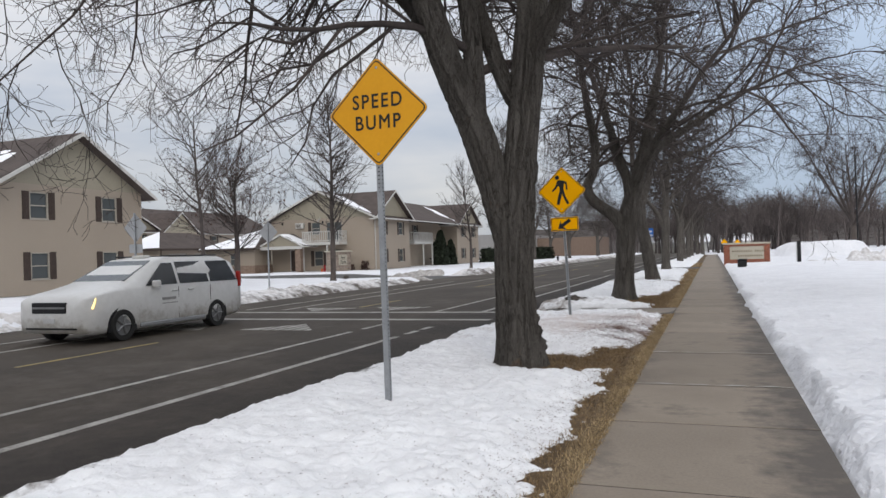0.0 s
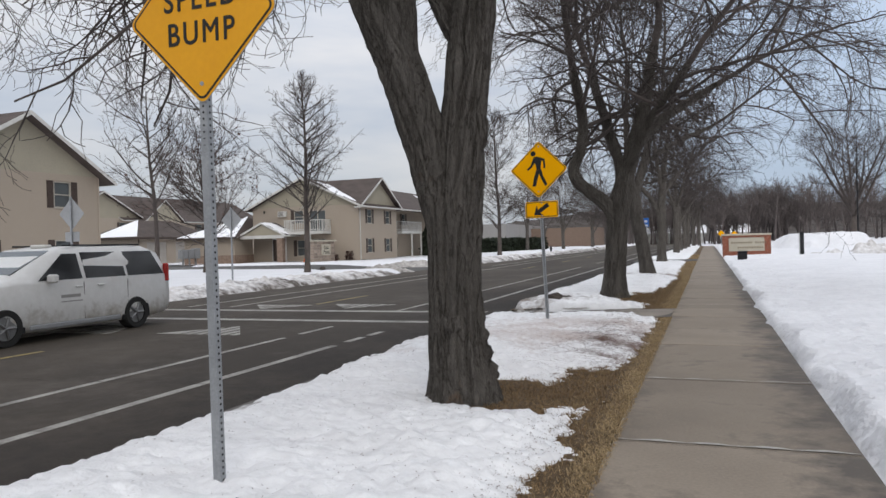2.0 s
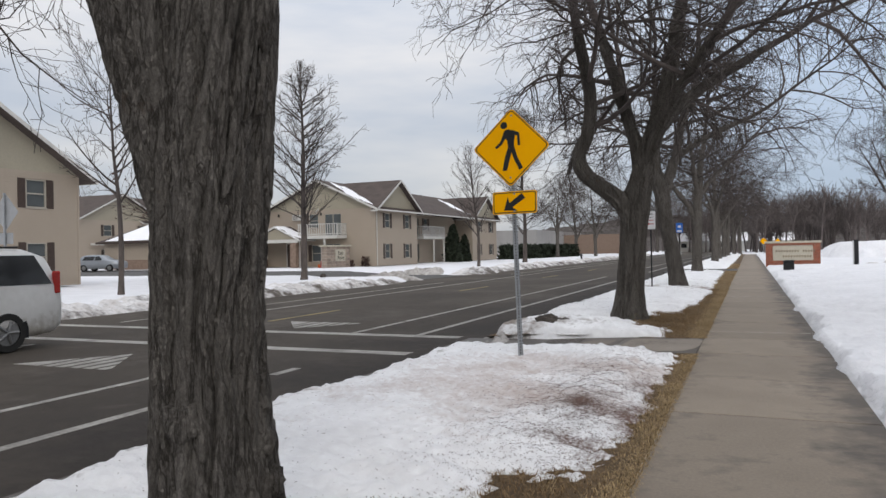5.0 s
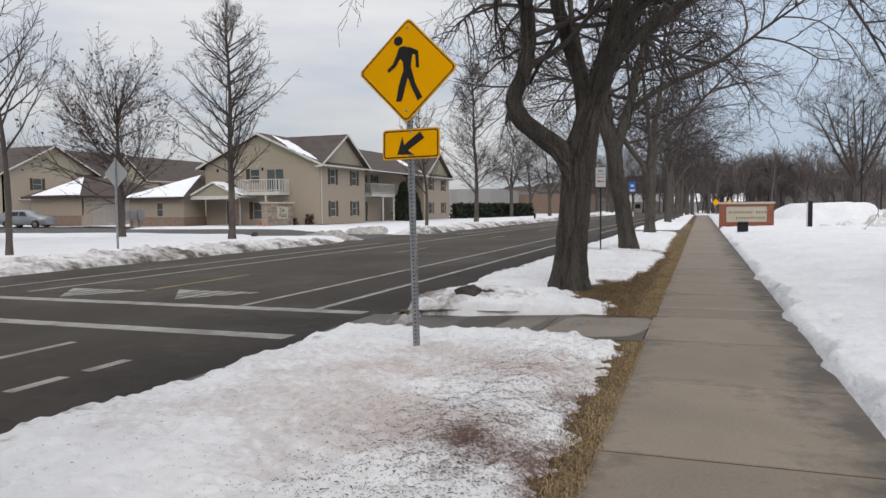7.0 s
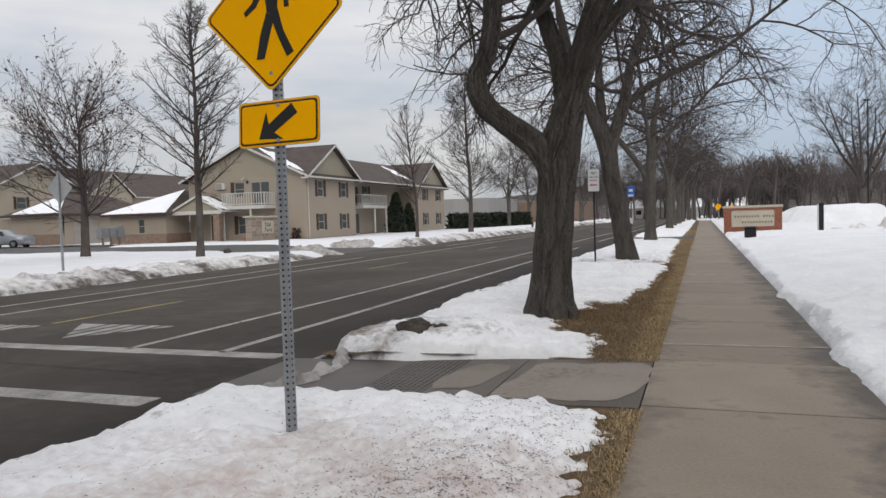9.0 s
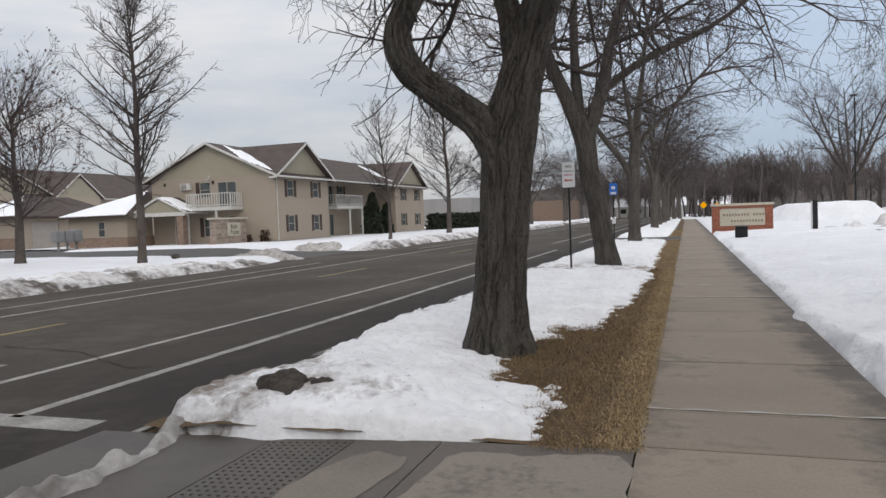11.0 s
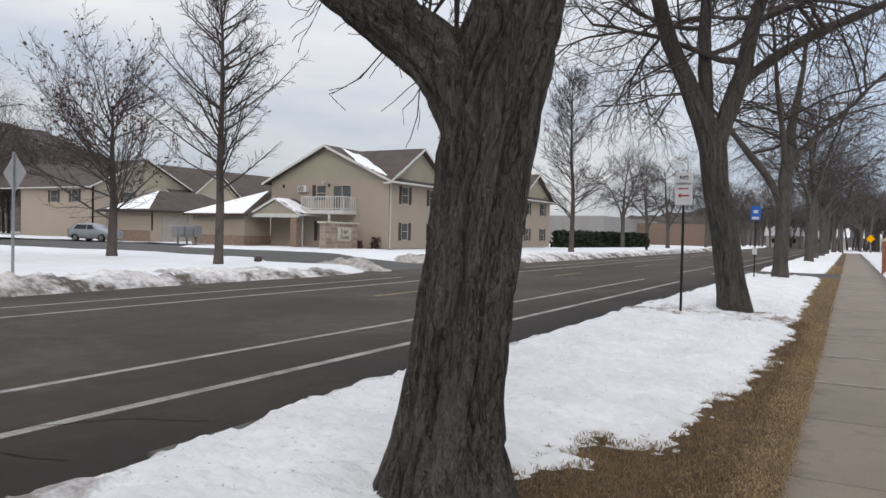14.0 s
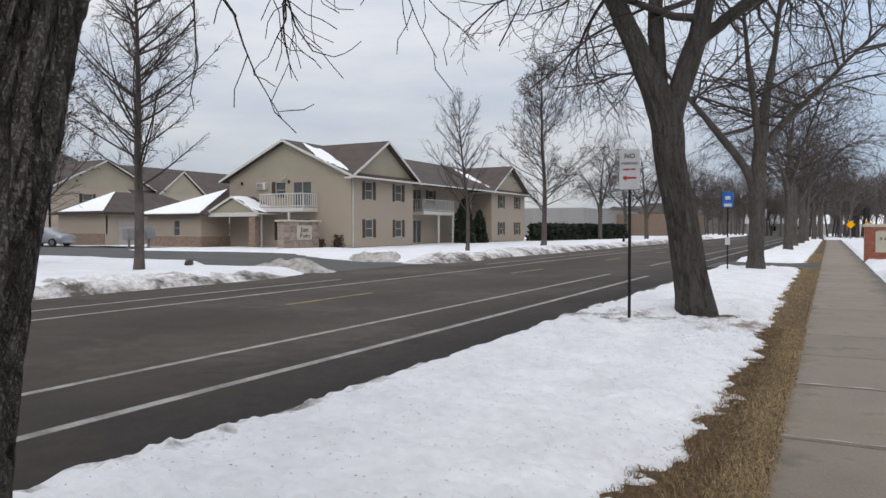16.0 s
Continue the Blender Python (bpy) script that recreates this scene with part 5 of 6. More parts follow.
np_sign = parking_sign((-3.2, 39.5, 0.0), 2.72, "white no parking sign with red arrow on a thin black post",
                       [(2.37, 0.152, 0.305, SIGN_WHITE, [(-0.05, 0.0, 0.05, 0.012, SIGN_RED), (0.05, 0.0, 0.035, 0.012, SIGN_RED)])], 8)
pl = [o for o in np_sign.children if o.name.startswith("sign_plate")][0]
lettering("word", "NO", 0.10, SIGN_BLACK, pl, pose(0, -0.0065, 0.2, 90, 0, 0))
lettering("word", "PARKING", 0.055, SHUTTER, pl, pose(0, -0.0065, 0.09, 90, 0, 0))
flat("arrow", [(-0.11, -0.13), (-0.05, -0.085), (-0.05, -0.115), (0.1, -0.115), (0.1, -0.145), (-0.05, -0.145), (-0.05, -0.175)], SIGN_RED, pl, -0.007, 0.003)
parking_sign((-3.55, 54.6, 0.0), 2.75, "blue bus stop sign on a black post", [(2.45, 0.17, 0.26, SIGN_BLUE, [(0.0, 0.06, 0.08, 0.06, SIGN_WHITE), (0.0, -0.18, 0.12, 0.05, SIGN_WHITE)]), (1.05, 0.08, 0.13, SIGN_WHITE, [])], 10)
parking_sign((-3.6, 70.5, 0.0), 2.6, "grey sign seen on a black post", [(2.3, 0.152, 0.228, GREY_BACK, [])])
parking_sign((-3.2, 96.0, 0.0), 2.6, "white street sign on a black post", [(2.35, 0.20, 0.25, SIGN_WHITE, [])])


def back_sign(at, label, plate2):
    """A warning sign on the far kerb, seen from behind."""
    sg = thing("warning_sign", at, label, "road sign", "signs seen from behind")
    bm = bmesh.new()
    box(bm, -0.028, 0.028, -0.028, 0.028, -0.3, 3.3)
    part("post", bm, GALV, sg)
    diamond_plate("sign_plate", sg, 0.535, 0.03, GREY_BACK).location = (0, 0, 2.75)
    if plate2:
        flat("lower_plate", rounded(0.305, 0.16, 0.03), GREY_BACK, sg, 0.03, 0.004).location = (0, 0, 2.0)


back_sign((-19.6, 28.0, 0.05), "bare grey back of a diamond sign with a small lower plate", True)
back_sign((-19.8, 36.7, 0.05), "bare grey back of a diamond sign", False)
for x, y, h in ((4.6, 158, 2.0), (1.9, 136, 2.0)):
    sg = thing("warning_sign", (x, y, 0.0), "distant yellow diamond sign beside the pavement", "road sign", "yellow warning signs")
    bm = bmesh.new()
    box(bm, -0.03, 0.03, -0.03, 0.03, -0.3, h)
    part("post", bm, GALV, sg)
    diamond_plate("sign_plate", sg, 0.535, -0.05, SIGN_BRIGHT).location = (0, 0, h)

# ---- houses ----


def wall(name, house, axis, at, out, u0, u1, z0, z1, openings, mat=SIDING, lap=0.115, thick=0.16, each=False):
    """Lapped boards on a backing, with openings (u0, u1, z0, z1). axis 'x': the wall stands at x = at and u runs along y. out: +1 or -1."""
    bm = bmesh.new()

    def block(ua, ub, za, zb, depth_in, depth_out):
        a, b = sorted((at - out * depth_in, at + out * depth_out))
        if axis == "x":
            box(bm, a, b, ua, ub, za, zb)
        else:
            box(bm, ua, ub, a, b, za, zb)
    us = sorted({u0, u1, *[o[0] for o in openings], *[o[1] for o in openings]})
    zs = sorted({z0, z1, *[o[2] for o in openings], *[o[3] for o in openings]})
    for ua, ub in zip(us, us[1:]):
        for za, zb in zip(zs, zs[1:]):
            if not any(o[0] <= ua and ub <= o[1] and o[2] <= za and zb <= o[3] for o in openings):
                block(ua, ub, za, zb, thick, 0)
    bmesh.ops.remove_doubles(bm, verts=bm.verts, dist=0.0005)
    bmesh.ops.recalc_face_normals(bm, faces=bm.faces)
    ob = part(name, bm, mat, house)
    if not lap:
        return ob
    bm = bmesh.new()
    z = z0
    while z < z1 - 0.01:
        zt = min(z + lap, z1)
        cuts = [(o[0], o[1]) for o in openings if o[2] < zt - 0.02 and o[3] > z + 0.02]
        edges = [u0] + sorted(v for c in cuts for v in c) + [u1]
        for ua, ub in zip(edges[::2], edges[1::2]):
            if ub - ua < 0.02:
                continue
            p, q, t = at + out * 0.002, at + out * 0.026, at + out * 0.006
            quad = [(p, z), (q, z), (t, zt), (p, zt)]
            v = [[bm.verts.new((a, u, zz) if axis == "x" else (u, a, zz)) for a, zz in quad] for u in (ua, ub)]
            for i in range(4):
                bm.faces.new((v[0][i], v[0][(i + 1) % 4], v[1][(i + 1) % 4], v[1][i]))
            bm.faces.new(v[0])
            bm.faces.new(v[1][::-1])
            if each:
                bmesh.ops.recalc_face_normals(bm, faces=bm.faces)
                part("board", bm, mat, ob)
                bm = bmesh.new()
        z += lap
    if each:
        bm.free()
    else:
        bmesh.ops.recalc_face_normals(bm, faces=bm.faces)
        tagged(part("siding", bm, mat, ob), "narrow lapped siding boards", kind="stuff")
    return ob


def flatbox(name, axis, at, out, u0, u1, z0, z1, d0, d1, mat, parent, label="", bevel=0.0):
    """A box on a wall, from d0 to d1 metres outside its face."""
    a, b = sorted((at + out * d0, at + out * d1))
    return boxpart(name, (a, b, u0, u1, z0, z1) if axis == "x" else (u0, u1, a, b, z0, z1), mat, parent, label, bevel)


def window(house, axis, at, out, u0, u1, z0, z1, shutters=(1, 1), sash=True):
    """Sash window: frame, panes, sill, a dark sheet behind for the dim room, and brown shutters. The opening is u0 to
    u1.
    """
    w = new("window")
    w.parent = house
    f = 0.04
    bm = bmesh.new()
    for ua, ub, za, zb in ((u0, u0 + f, z0, z1), (u1 - f, u1, z0, z1), (u0, u1, z0, z0 + f), (u0, u1, z1 - f, z1)) + (((u0, u1, (z0 + z1) / 2 - 0.025, (z0 + z1) / 2 + 0.025),) if sash else (((u0 + u1) / 2 - 0.03, (u0 + u1) / 2 + 0.03, z0, z1),)):
        a, b = sorted((at - out * 0.09, at + out * 0.03))
        box(bm, *((a, b, ua, ub, za, zb) if axis == "x" else (ua, ub, a, b, za, zb)))
    part("window_frame", bm, FRAME, w)
    flatbox("pane", axis, at, out, u0 + f, u1 - f, z0 + f, z1 - f, -0.06, -0.05, PANE, w)
    # near-black sheet behind the glass, coloured for the shade of the room
    flatbox("curtain", axis, at, out, u0 - 0.1, u1 + 0.1, z0 - 0.1, z1 + 0.1, -0.32, -0.30, ROOM, w, "dark sheet standing in for the dim room")
    flatbox("window_sill", axis, at, out, u0 - 0.03, u1 + 0.03, z0 - 0.05, z0, 0.0, 0.06, FRAME, w)
    sw = 0.36
    for side, ua, ub in ((shutters[0], u0 - sw - 0.03, u0 - 0.03), (shutters[1], u1 + 0.03, u1 + sw + 0.03)):
        if side:
            bm = bmesh.new()
            a, b = sorted((at + out * 0.0, at + out * 0.04))
            box(bm, *((a, b, ua, ub, z0 - 0.03, z1 + 0.03) if axis == "x" else (ua, ub, a, b, z0 - 0.03, z1 + 0.03)))
            c, d = sorted((at + out * 0.04, at + out * 0.055))
            k = z0 + 0.05
            while k < z1 - 0.05:
                box(bm, *((c, d, ua + 0.04, ub - 0.04, k, k + 0.045) if axis == "x" else (ua + 0.04, ub - 0.04, c, d, k, k + 0.045)))
                k += 0.075
            part("shutter", bm, SHUTTER, w, "brown louvred shutter")
    return w


def gable_end(house, axis, at, out, u0, u1, z0, peak, mat=GABLE):
    bm = bmesh.new()
    prism(bm, [(u0, z0), (u1, z0), ((u0 + u1) / 2, peak)], axis, at - out * 0.16, at + out * 0.004)
    part("gable", bm, mat, house, "smooth sage-tan gable panel")


def gable_roof(house, axis, u0, u1, a, b, eave, ridge, over=0.5, thick=0.16, short=0.0):
    """Two slopes; the ridge runs along `axis` from a to b, spanning u0 to u1."""
    mid = (u0 + u1) / 2
    slope = (ridge - eave) / (mid - u0)
    lo = eave - slope * over
    roof = None
    bm = bmesh.new()
    for s, ue in ((-1, u0 - over), (1, u1 + over)):
        if short and s < 0:
            prism(bm, [(u0, eave), (mid, ridge), (mid, ridge + thick), (u0, eave + thick)], axis, a, b - short)
        prism(bm, [(ue, lo), (mid, ridge), (mid, ridge + thick), (ue, lo + thick)], axis, b - short if short and s < 0 else a, b)
    roof = part("roof", bm, SHINGLE, house)
    for end in (a, b):
        low_end = end == min(a, b)
        for ue in (u0 - over, u1 + over):
            bm = bmesh.new()
            prism(bm, [(ue, lo - 0.03), (mid, ridge - 0.03), (mid, ridge + thick + 0.012), (ue, lo + thick + 0.012)], axis, end - 0.02 if low_end else end, end if low_end else end + 0.02)
            part("bargeboard", bm, TRIM, roof, "white rake board")
    for ue, sg in ((u0 - over, -1), (u1 + over, 1)):
        x0, x1 = sorted((ue, ue + sg * 0.11))
        ga = b - short if short and sg < 0 else a
        boxpart("gutter", (ga, b, x0, x1, lo - 0.02, lo + 0.11) if axis == "x" else (x0, x1, a, b, lo - 0.02, lo + 0.11), TRIM, roof, "white eaves gutter")
    return roof


def roof_snow(house, corners, seed, label="patch of snow left on the roof"):
    """A melting snow patch on a slope given by three corners: origin, along, up."""
    o, a, u = (np.array(c, float) for c in corners)
    n = 26
    gx, gy = np.meshgrid(np.linspace(0, 1, n), np.linspace(0, 1, n))
    e = np.minimum(np.minimum(gx, 1 - gx), np.minimum(gy, 1 - gy)) * 3.2 + 0.45 * fbm(gx * 3, gy * 3, seed, 3)
    lift = smoothstep(0.15, 0.45, e)
    nrm = unit(np.cross(a - o, u - o))
    if nrm[2] < 0:
        nrm = -nrm
    p = o + gx[..., None] * (a - o) + gy[..., None] * (u - o) + nrm * (-0.05 + 0.11 * lift)[..., None]
    i = (np.arange(n - 1)[:, None] * n + np.arange(n - 1)[None]).ravel()
    ob = pydata("roof_snow", p.reshape(-1, 3).tolist(), np.stack([i, i + 1, i + n + 1, i + n], 1).tolist(), ROOF_SNOW, None, smooth=True)
    tagged(ob, label, "snow", "snow patches on the roofs")


# house near the first bend of the lawn
hx, hz = -29.4, 0.2
house_1 = thing("house", (0, 0, 0), "two-storey tan sided house with brown shutters and gabled roof", "house", "tan apartment houses")
ops = [(36.06, 37.04, 3.74, 4.98), (31.85, 32.83, 3.74, 4.98), (36.06, 37.04, 0.92, 2.16), (31.85, 32.83, 0.92, 2.16)]
wall("wall", house_1, "x", hx, 1, 30.2, 38.75, hz, 5.35, ops, each=True)
for o in ops:
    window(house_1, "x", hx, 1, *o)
wall("wall", house_1, "y", 30.2, -1, -47, hx, hz, 5.35, [(-33.5, -32.5, 3.74, 4.98), (-33.5, -32.5, 0.92, 2.16)])
window(house_1, "y", 30.2, -1, -33.5, -32.5, 3.74, 4.98)
window(house_1, "y", 30.2, -1, -33.5, -32.5, 0.92, 2.16)
wall("wall", house_1, "y", 38.75, 1, -47, hx, hz, 5.35, [])
wall("wall", house_1, "x", -47, -1, 30.2, 38.75, hz, 5.35, [])
gable_end(house_1, "x", hx, 1, 30.2, 38.75, 5.35, 7.9)
gable_end(house_1, "x", -47, -1, 30.2, 38.75, 5.35, 7.9)
gable_roof(house_1, "x", 30.2, 38.75, -47.6, hx + 0.6, 5.35, 7.9, 0.6)
boxpart("corner_board", (hx - 0.02, hx + 0.045, 38.70, 38.80, hz, 5.35), SIDING, house_1)
bm = bmesh.new()
cyl(bm, (hx + 0.02, 34.3, 6.9), (hx + 0.05, 34.3, 6.9), 0.28, sides=20)
part("gable_vent", bm, GABLE, house_1, "round gable vent")
roof_snow(house_1, ((-36, 29.9, 5.3), (-30.5, 29.9, 5.3), (-36, 33.2, 7.27)), 3)

# the flats: two gabled fronts with a recessed middle
flats = thing("apartment_building", (0, 0, 0), "two-storey tan sided flats with gables, balconies and brown shingle roof", "building", "tan apartment houses")
fx, fy, fz, ft, fr = -30.94, 71.15, 0.2, 5.45, 8.1
FW, FL = 80.0, -42.6


def front_windows(y_shift):
    return [(u + y_shift, u + y_shift + 1.0, z, z + 1.32) for u in (73.03, 77.23) for z in (3.70, 0.88)]


o1 = front_windows(0)
wall("wall", flats, "x", fx, 1, fy, FW, fz, ft, o1)
for o in o1:
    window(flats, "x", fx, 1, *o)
side_ops = [(-37.85, -36.85, 3.85, 5.08), (-36.15, -34.40, 3.05, 5.05), (-37.6, -36.6, 0.7, 2.2), (-36.1, -34.5, 0.25, 2.3)]
wall("wall", flats, "y", fy, -1, FL, fx, fz, ft, side_ops)
window(flats, "y", fy, -1, *side_ops[0], shutters=(1, 0))
window(flats, "y", fy, -1, *side_ops[1], shutters=(0, 0), sash=False)
window(flats, "y", fy, -1, *side_ops[2], shutters=(1, 1))
window(flats, "y", fy, -1, *side_ops[3], shutters=(0, 0), sash=False)
wall("wall", flats, "y", FW, 1, FL, fx, fz, ft, [])
wall("wall", flats, "x", FL, -1, fy, 104.8, fz, ft, [])
gable_end(flats, "x", fx, 1, fy, FW, ft, fr)
gable_end(flats, "y", fy, -1, FL, fx, ft, fr)
boxpart("corner_board", (fx - 0.05, fx + 0.045, fy - 0.045, fy + 0.05, fz, ft), SIDING, flats)
gable_roof(flats, "x", fy, FW, -36.8, fx + 0.55, ft, fr, 0.55, short=0.6)
gable_roof(flats, "y", FL, fx, fy - 0.55, 105.3, ft, fr, 0.55)
rx = -33.2
rec_ops = [(83.6, 85.3, 3.05, 5.05), (83.6, 85.3, 0.25, 2.3), (86.6, 87.6, 3.8, 5.05), (81.0, 81.9, 3.7, 5.0), (81.0, 81.9, 0.9, 2.2)]
wall("wall", flats, "x", rx, 1, FW, 95.8, fz, ft, rec_ops)
for k, o in enumerate(rec_ops):
    window(flats, "x", rx, 1, *o, shutters=(0, 0) if k < 2 else (1, 1), sash=k > 1)
o2 = [(u, u + 1.0, z, z + 1.32) for u in (97.75, 102.1) for z in (3.70, 0.88)]
wall("wall", flats, "x", fx, 1, 95.8, 104.8, fz, ft, o2)
for o in o2:
    window(flats, "x", fx, 1, *o)
wall("wall", flats, "y", 95.8, -1, rx, fx, fz, ft, [])
wall("wall", flats, "y", 104.8, 1, FL, fx, fz, ft, [])
gable_end(flats, "x", fx, 1, 95.8, 104.8, ft, fr - 0.1)
gable_roof(flats, "x", 95.8, 104.8, -36.8, fx + 0.55, ft, fr - 0.05, 0.55)
for shift in (0.0, 24.65):
    def east(x, y, shift=shift):
        return (x, y + shift, ft + (-30.94 - x) * (fr - ft) / 5.83 + 0.17)
    roof_snow(flats, (east(-31.15, 71.3), east(-34.9, 74.0), east(-33.0, 70.2)), 9 + int(shift))
for x, y in ((fx + 0.06, fy + 0.25), (rx + 0.07, FW + 0.35)):
    bm = bmesh.new()
    cyl(bm, (x, y, fz), (x, y, ft - 0.1), 0.04, sides=8)
    part("downpipe", bm, TRIM, flats, "white downpipe")


def balcony(parent, axis, at, out, u0, u1, z, deep, posts, ground):
    b = new("balcony")
    b.parent = parent
    flatbox("deck", axis, at, out, u0, u1, z - 0.28, z, 0.0, deep, TRIM, b, bevel=0.01)
    bm = bmesh.new()

    def bar(ua, ub, da, db, za, zb):
        a, c = sorted((at + out * da, at + out * db))
        box(bm, *((a, c, ua, ub, za, zb) if axis == "x" else (ua, ub, a, c, za, zb)))
    for zz in (z + 0.1, z + 1.0):
        bar(u0, u1, deep - 0.07, deep, zz, zz + 0.07)
        bar(u0, u0 + 0.07, 0.03, deep - 0.07, zz, zz + 0.07)
        bar(u1 - 0.07, u1, 0.03, deep - 0.07, zz, zz + 0.07)
    part("rail", bm, TRIM, b)
    n = int((u1 - u0) / 0.24)
    for k in range(n + 1):
        u = u0 + 0.03 + (u1 - u0 - 0.1) * k / n
        flatbox("baluster", axis, at, out, u, u + 0.05, z, z + 1.0, deep - 0.06, deep - 0.02, TRIM, b)
    for k in range(int(deep / 0.24)):
        for u in (u0 + 0.01, u1 - 0.06):
            flatbox("baluster", axis, at, out, u, u + 0.05, z, z + 1.0, 0.1 + 0.24 * k, 0.14 + 0.24 * k, TRIM, b)
    for u in posts:
        flatbox("post", axis, at, out, u, u + 0.14, ground, z - 0.28, deep - 0.16, deep - 0.02, TRIM, b, "white support post")


balcony(flats, "y", fy, -1, -38.0, -33.85, 3.05, 1.7, (-37.98, -35.3), 0.1)
balcony(flats, "x", rx, 1, 82.8, 88.6, 3.05, 1.7, (85.6, 88.4), 0.1)
ac = boxpart("air_conditioner", (-39.55, -38.65, fy - 0.32, fy + 0.05, 4.55, 5.08), TRIM, flats, "white air conditioner in the wall", 0.02)
for k in range(6):
    boxpart("grille_slat", (-39.48, -38.9, fy - 0.335, fy - 0.32, 4.62 + 0.07 * k, 4.65 + 0.07 * k), SHUTTER, ac)
for x in (-36.6, -41.3):
    boxpart("wall_lamp", (x, x + 0.14, fy - 0.14, fy - 0.02, 4.95, 5.2), BLACK_METAL, flats, "small dark wall lamp", 0.02)

# entrance canopy and low annexe
annexe = thing("entrance_annexe", (0, 0, 0), "single-storey tan annexe with snowy hip roof and entrance canopy", "building")
ax0, ax1, ay0, ay1 = -48.6, -42.7, 68.2, 76.0
wall("wall", annexe, "y", ay0, -1, ax0, ax1, 0.95, 2.75, [(-45.6, -44.9, 1.0, 2.2)])
window(annexe, "y", ay0, -1, -45.6, -44.9, 1.0, 2.2, (0, 0))
wall("wall", annexe, "x", ax1, 1, ay0, 71.1, 0.95, 2.75, [])
boxpart("brick_base", (ax0 - 0.02, ax1 + 0.05, ay0 - 0.05, ay1, 0.0, 0.95), BRICK_TAN, annexe, "low brick base")
bm = bmesh.new()
e, hgt = 0.55, 4.7
cs = [(ax0 - e, ay0 - e, 2.68), (ax1 + e, ay0 - e, 2.68), (ax1 + e, ay1, 2.68), (ax0 - e, ay1, 2.68)]
rr = [((ax0 + ax1) / 2 + 1.6, 72.4, hgt), ((ax0 + ax1) / 2 + 1.6, ay1, hgt)]
v = [bm.verts.new(c) for c in cs + rr]
for q in ((0, 1, 4), (1, 2, 5, 4), (3, 0, 4, 5), (3, 2, 1, 0), (2, 3, 5)):
    bm.faces.new([v[i] for i in q])
part("roof", bm, SHINGLE, annexe)
bm = bmesh.new()
v = [bm.verts.new(c) for c in ((ax0 - e + 0.1, ay0 - e + 0.02, 2.76), (ax1 + e - 0.1, ay0 - e + 0.02, 2.76), (rr[0][0], rr[0][1], hgt + 0.12), (ax0 - e + 0.1, ay0 - e, 2.66), (ax1 + e - 0.1, ay0 - e, 2.66))]
for q in ((0, 1, 2), (3, 4, 1, 0)):
    bm.faces.new([v[i] for i in q])
ob = part("roof_snow", bm, ROOF_SNOW)
tagged(ob, "smooth sheet of snow on the annexe roof", "snow", "snow patches on the roofs")
boxpart("fascia", (ax0 - e, ax1 + e, ay0 - e - 0.03, ay0 - e, 2.52, 2.70), SHUTTER, annexe)
canopy = gable_roof(annexe, "y", -42.3, -37.6, 68.6, 71.1, 2.75, 3.85, 0.3)
gable_end(annexe, "y", 68.75, -1, -42.3, -37.6, 2.75, 3.8)
boxpart("canopy_beam", (-42.4, -37.5, 68.65, 68.9, 2.45, 2.75), TRIM, annexe)
boxpart("pillar", (-38.35, -37.75, 68.7, 69.2, 0.0, 2.45), BRICK_TAN, annexe, "brick canopy pillar")
door = boxpart("door", (-40.3, -39.3, 71.06, 71.14, 0.2, 2.35), SHUTTER, annexe, "dark entrance door with white frame")
for d in ((-40.38, -40.3, 71.02, 71.14, 0.2, 2.43), (-39.3, -39.22, 71.02, 71.14, 0.2, 2.43), (-40.38, -39.22, 71.02, 71.14, 2.35, 2.43)):
    boxpart("door_frame", d, TRIM, door)
roof_snow(annexe, ((-39.9, 68.5, 3.95), (-37.3, 68.5, 2.73), (-39.9, 70.9, 3.95)), 14)

# garage block
garage = thing("garage", (0, 0, 0), "low tan garage with two pale doors and brown hip roof", "garage")
gx0, gx1, gy0, gy1 = -62.5, -56, 70, 82
wall("wall", garage, "y", gy0, -1, gx0, gx1, 1.15, 3.1, [])
boxpart("brick_base", (gx0 - 0.02, gx1 - 0.2, gy0 - 0.04, gy0 + 0.3, 0.0, 1.15), BRICK_TAN, garage, "low brick base")
wall("wall", garage, "x", gx1, 1, gy0, gy1, 0.0, 3.1, [(71.2, 74.2, 0.0, 2.5), (75.6, 78.6, 0.0, 2.5)], lap=0)
for y0 in (71.2, 75.6):
    d = boxpart("garage_door", (gx1 - 0.14, gx1 - 0.08, y0, y0 + 3, 0.0, 2.5), DOOR_WHITE, garage, "pale sectional garage door")
    for k in range(4):
        boxpart("door_panel", (gx1 - 0.08, gx1 - 0.05, y0 + 0.06, y0 + 2.94, 0.04 + 0.62 * k, 0.62 + 0.62 * k), DOOR_WHITE, d)
bm = bmesh.new()
e = 0.6
v = [bm.verts.new(c) for c in ((gx0 - e, gy0 - e, 3.0), (gx1 + e, gy0 - e, 3.0), (gx1 + e, gy1 + e, 3.0), (gx0 - e, gy1 + e, 3.0), (-59.2, gy0 + 3.4, 5.0), (-59.2, gy1 - 3.4, 5.0))]
for q in ((0, 1, 4), (1, 2, 5, 4), (2, 3, 5), (3, 0, 4, 5), (3, 2, 1, 0)):
    bm.faces.new([v[i] for i in q])
part("roof", bm, SHINGLE, garage)
bm = bmesh.new()
v = [bm.verts.new(c) for c in ((gx0 + 0.6, gy0 - e + 0.1, 3.12), (gx1 + e - 0.3, gy0 - e + 0.1, 3.12), (-59.0, gy0 + 3.3, 5.06))]
bm.faces.new(v)
ob = part("roof_snow", bm, ROOF_SNOW)
tagged(ob, "triangle of snow on the garage roof", "snow", "snow patches on the roofs")
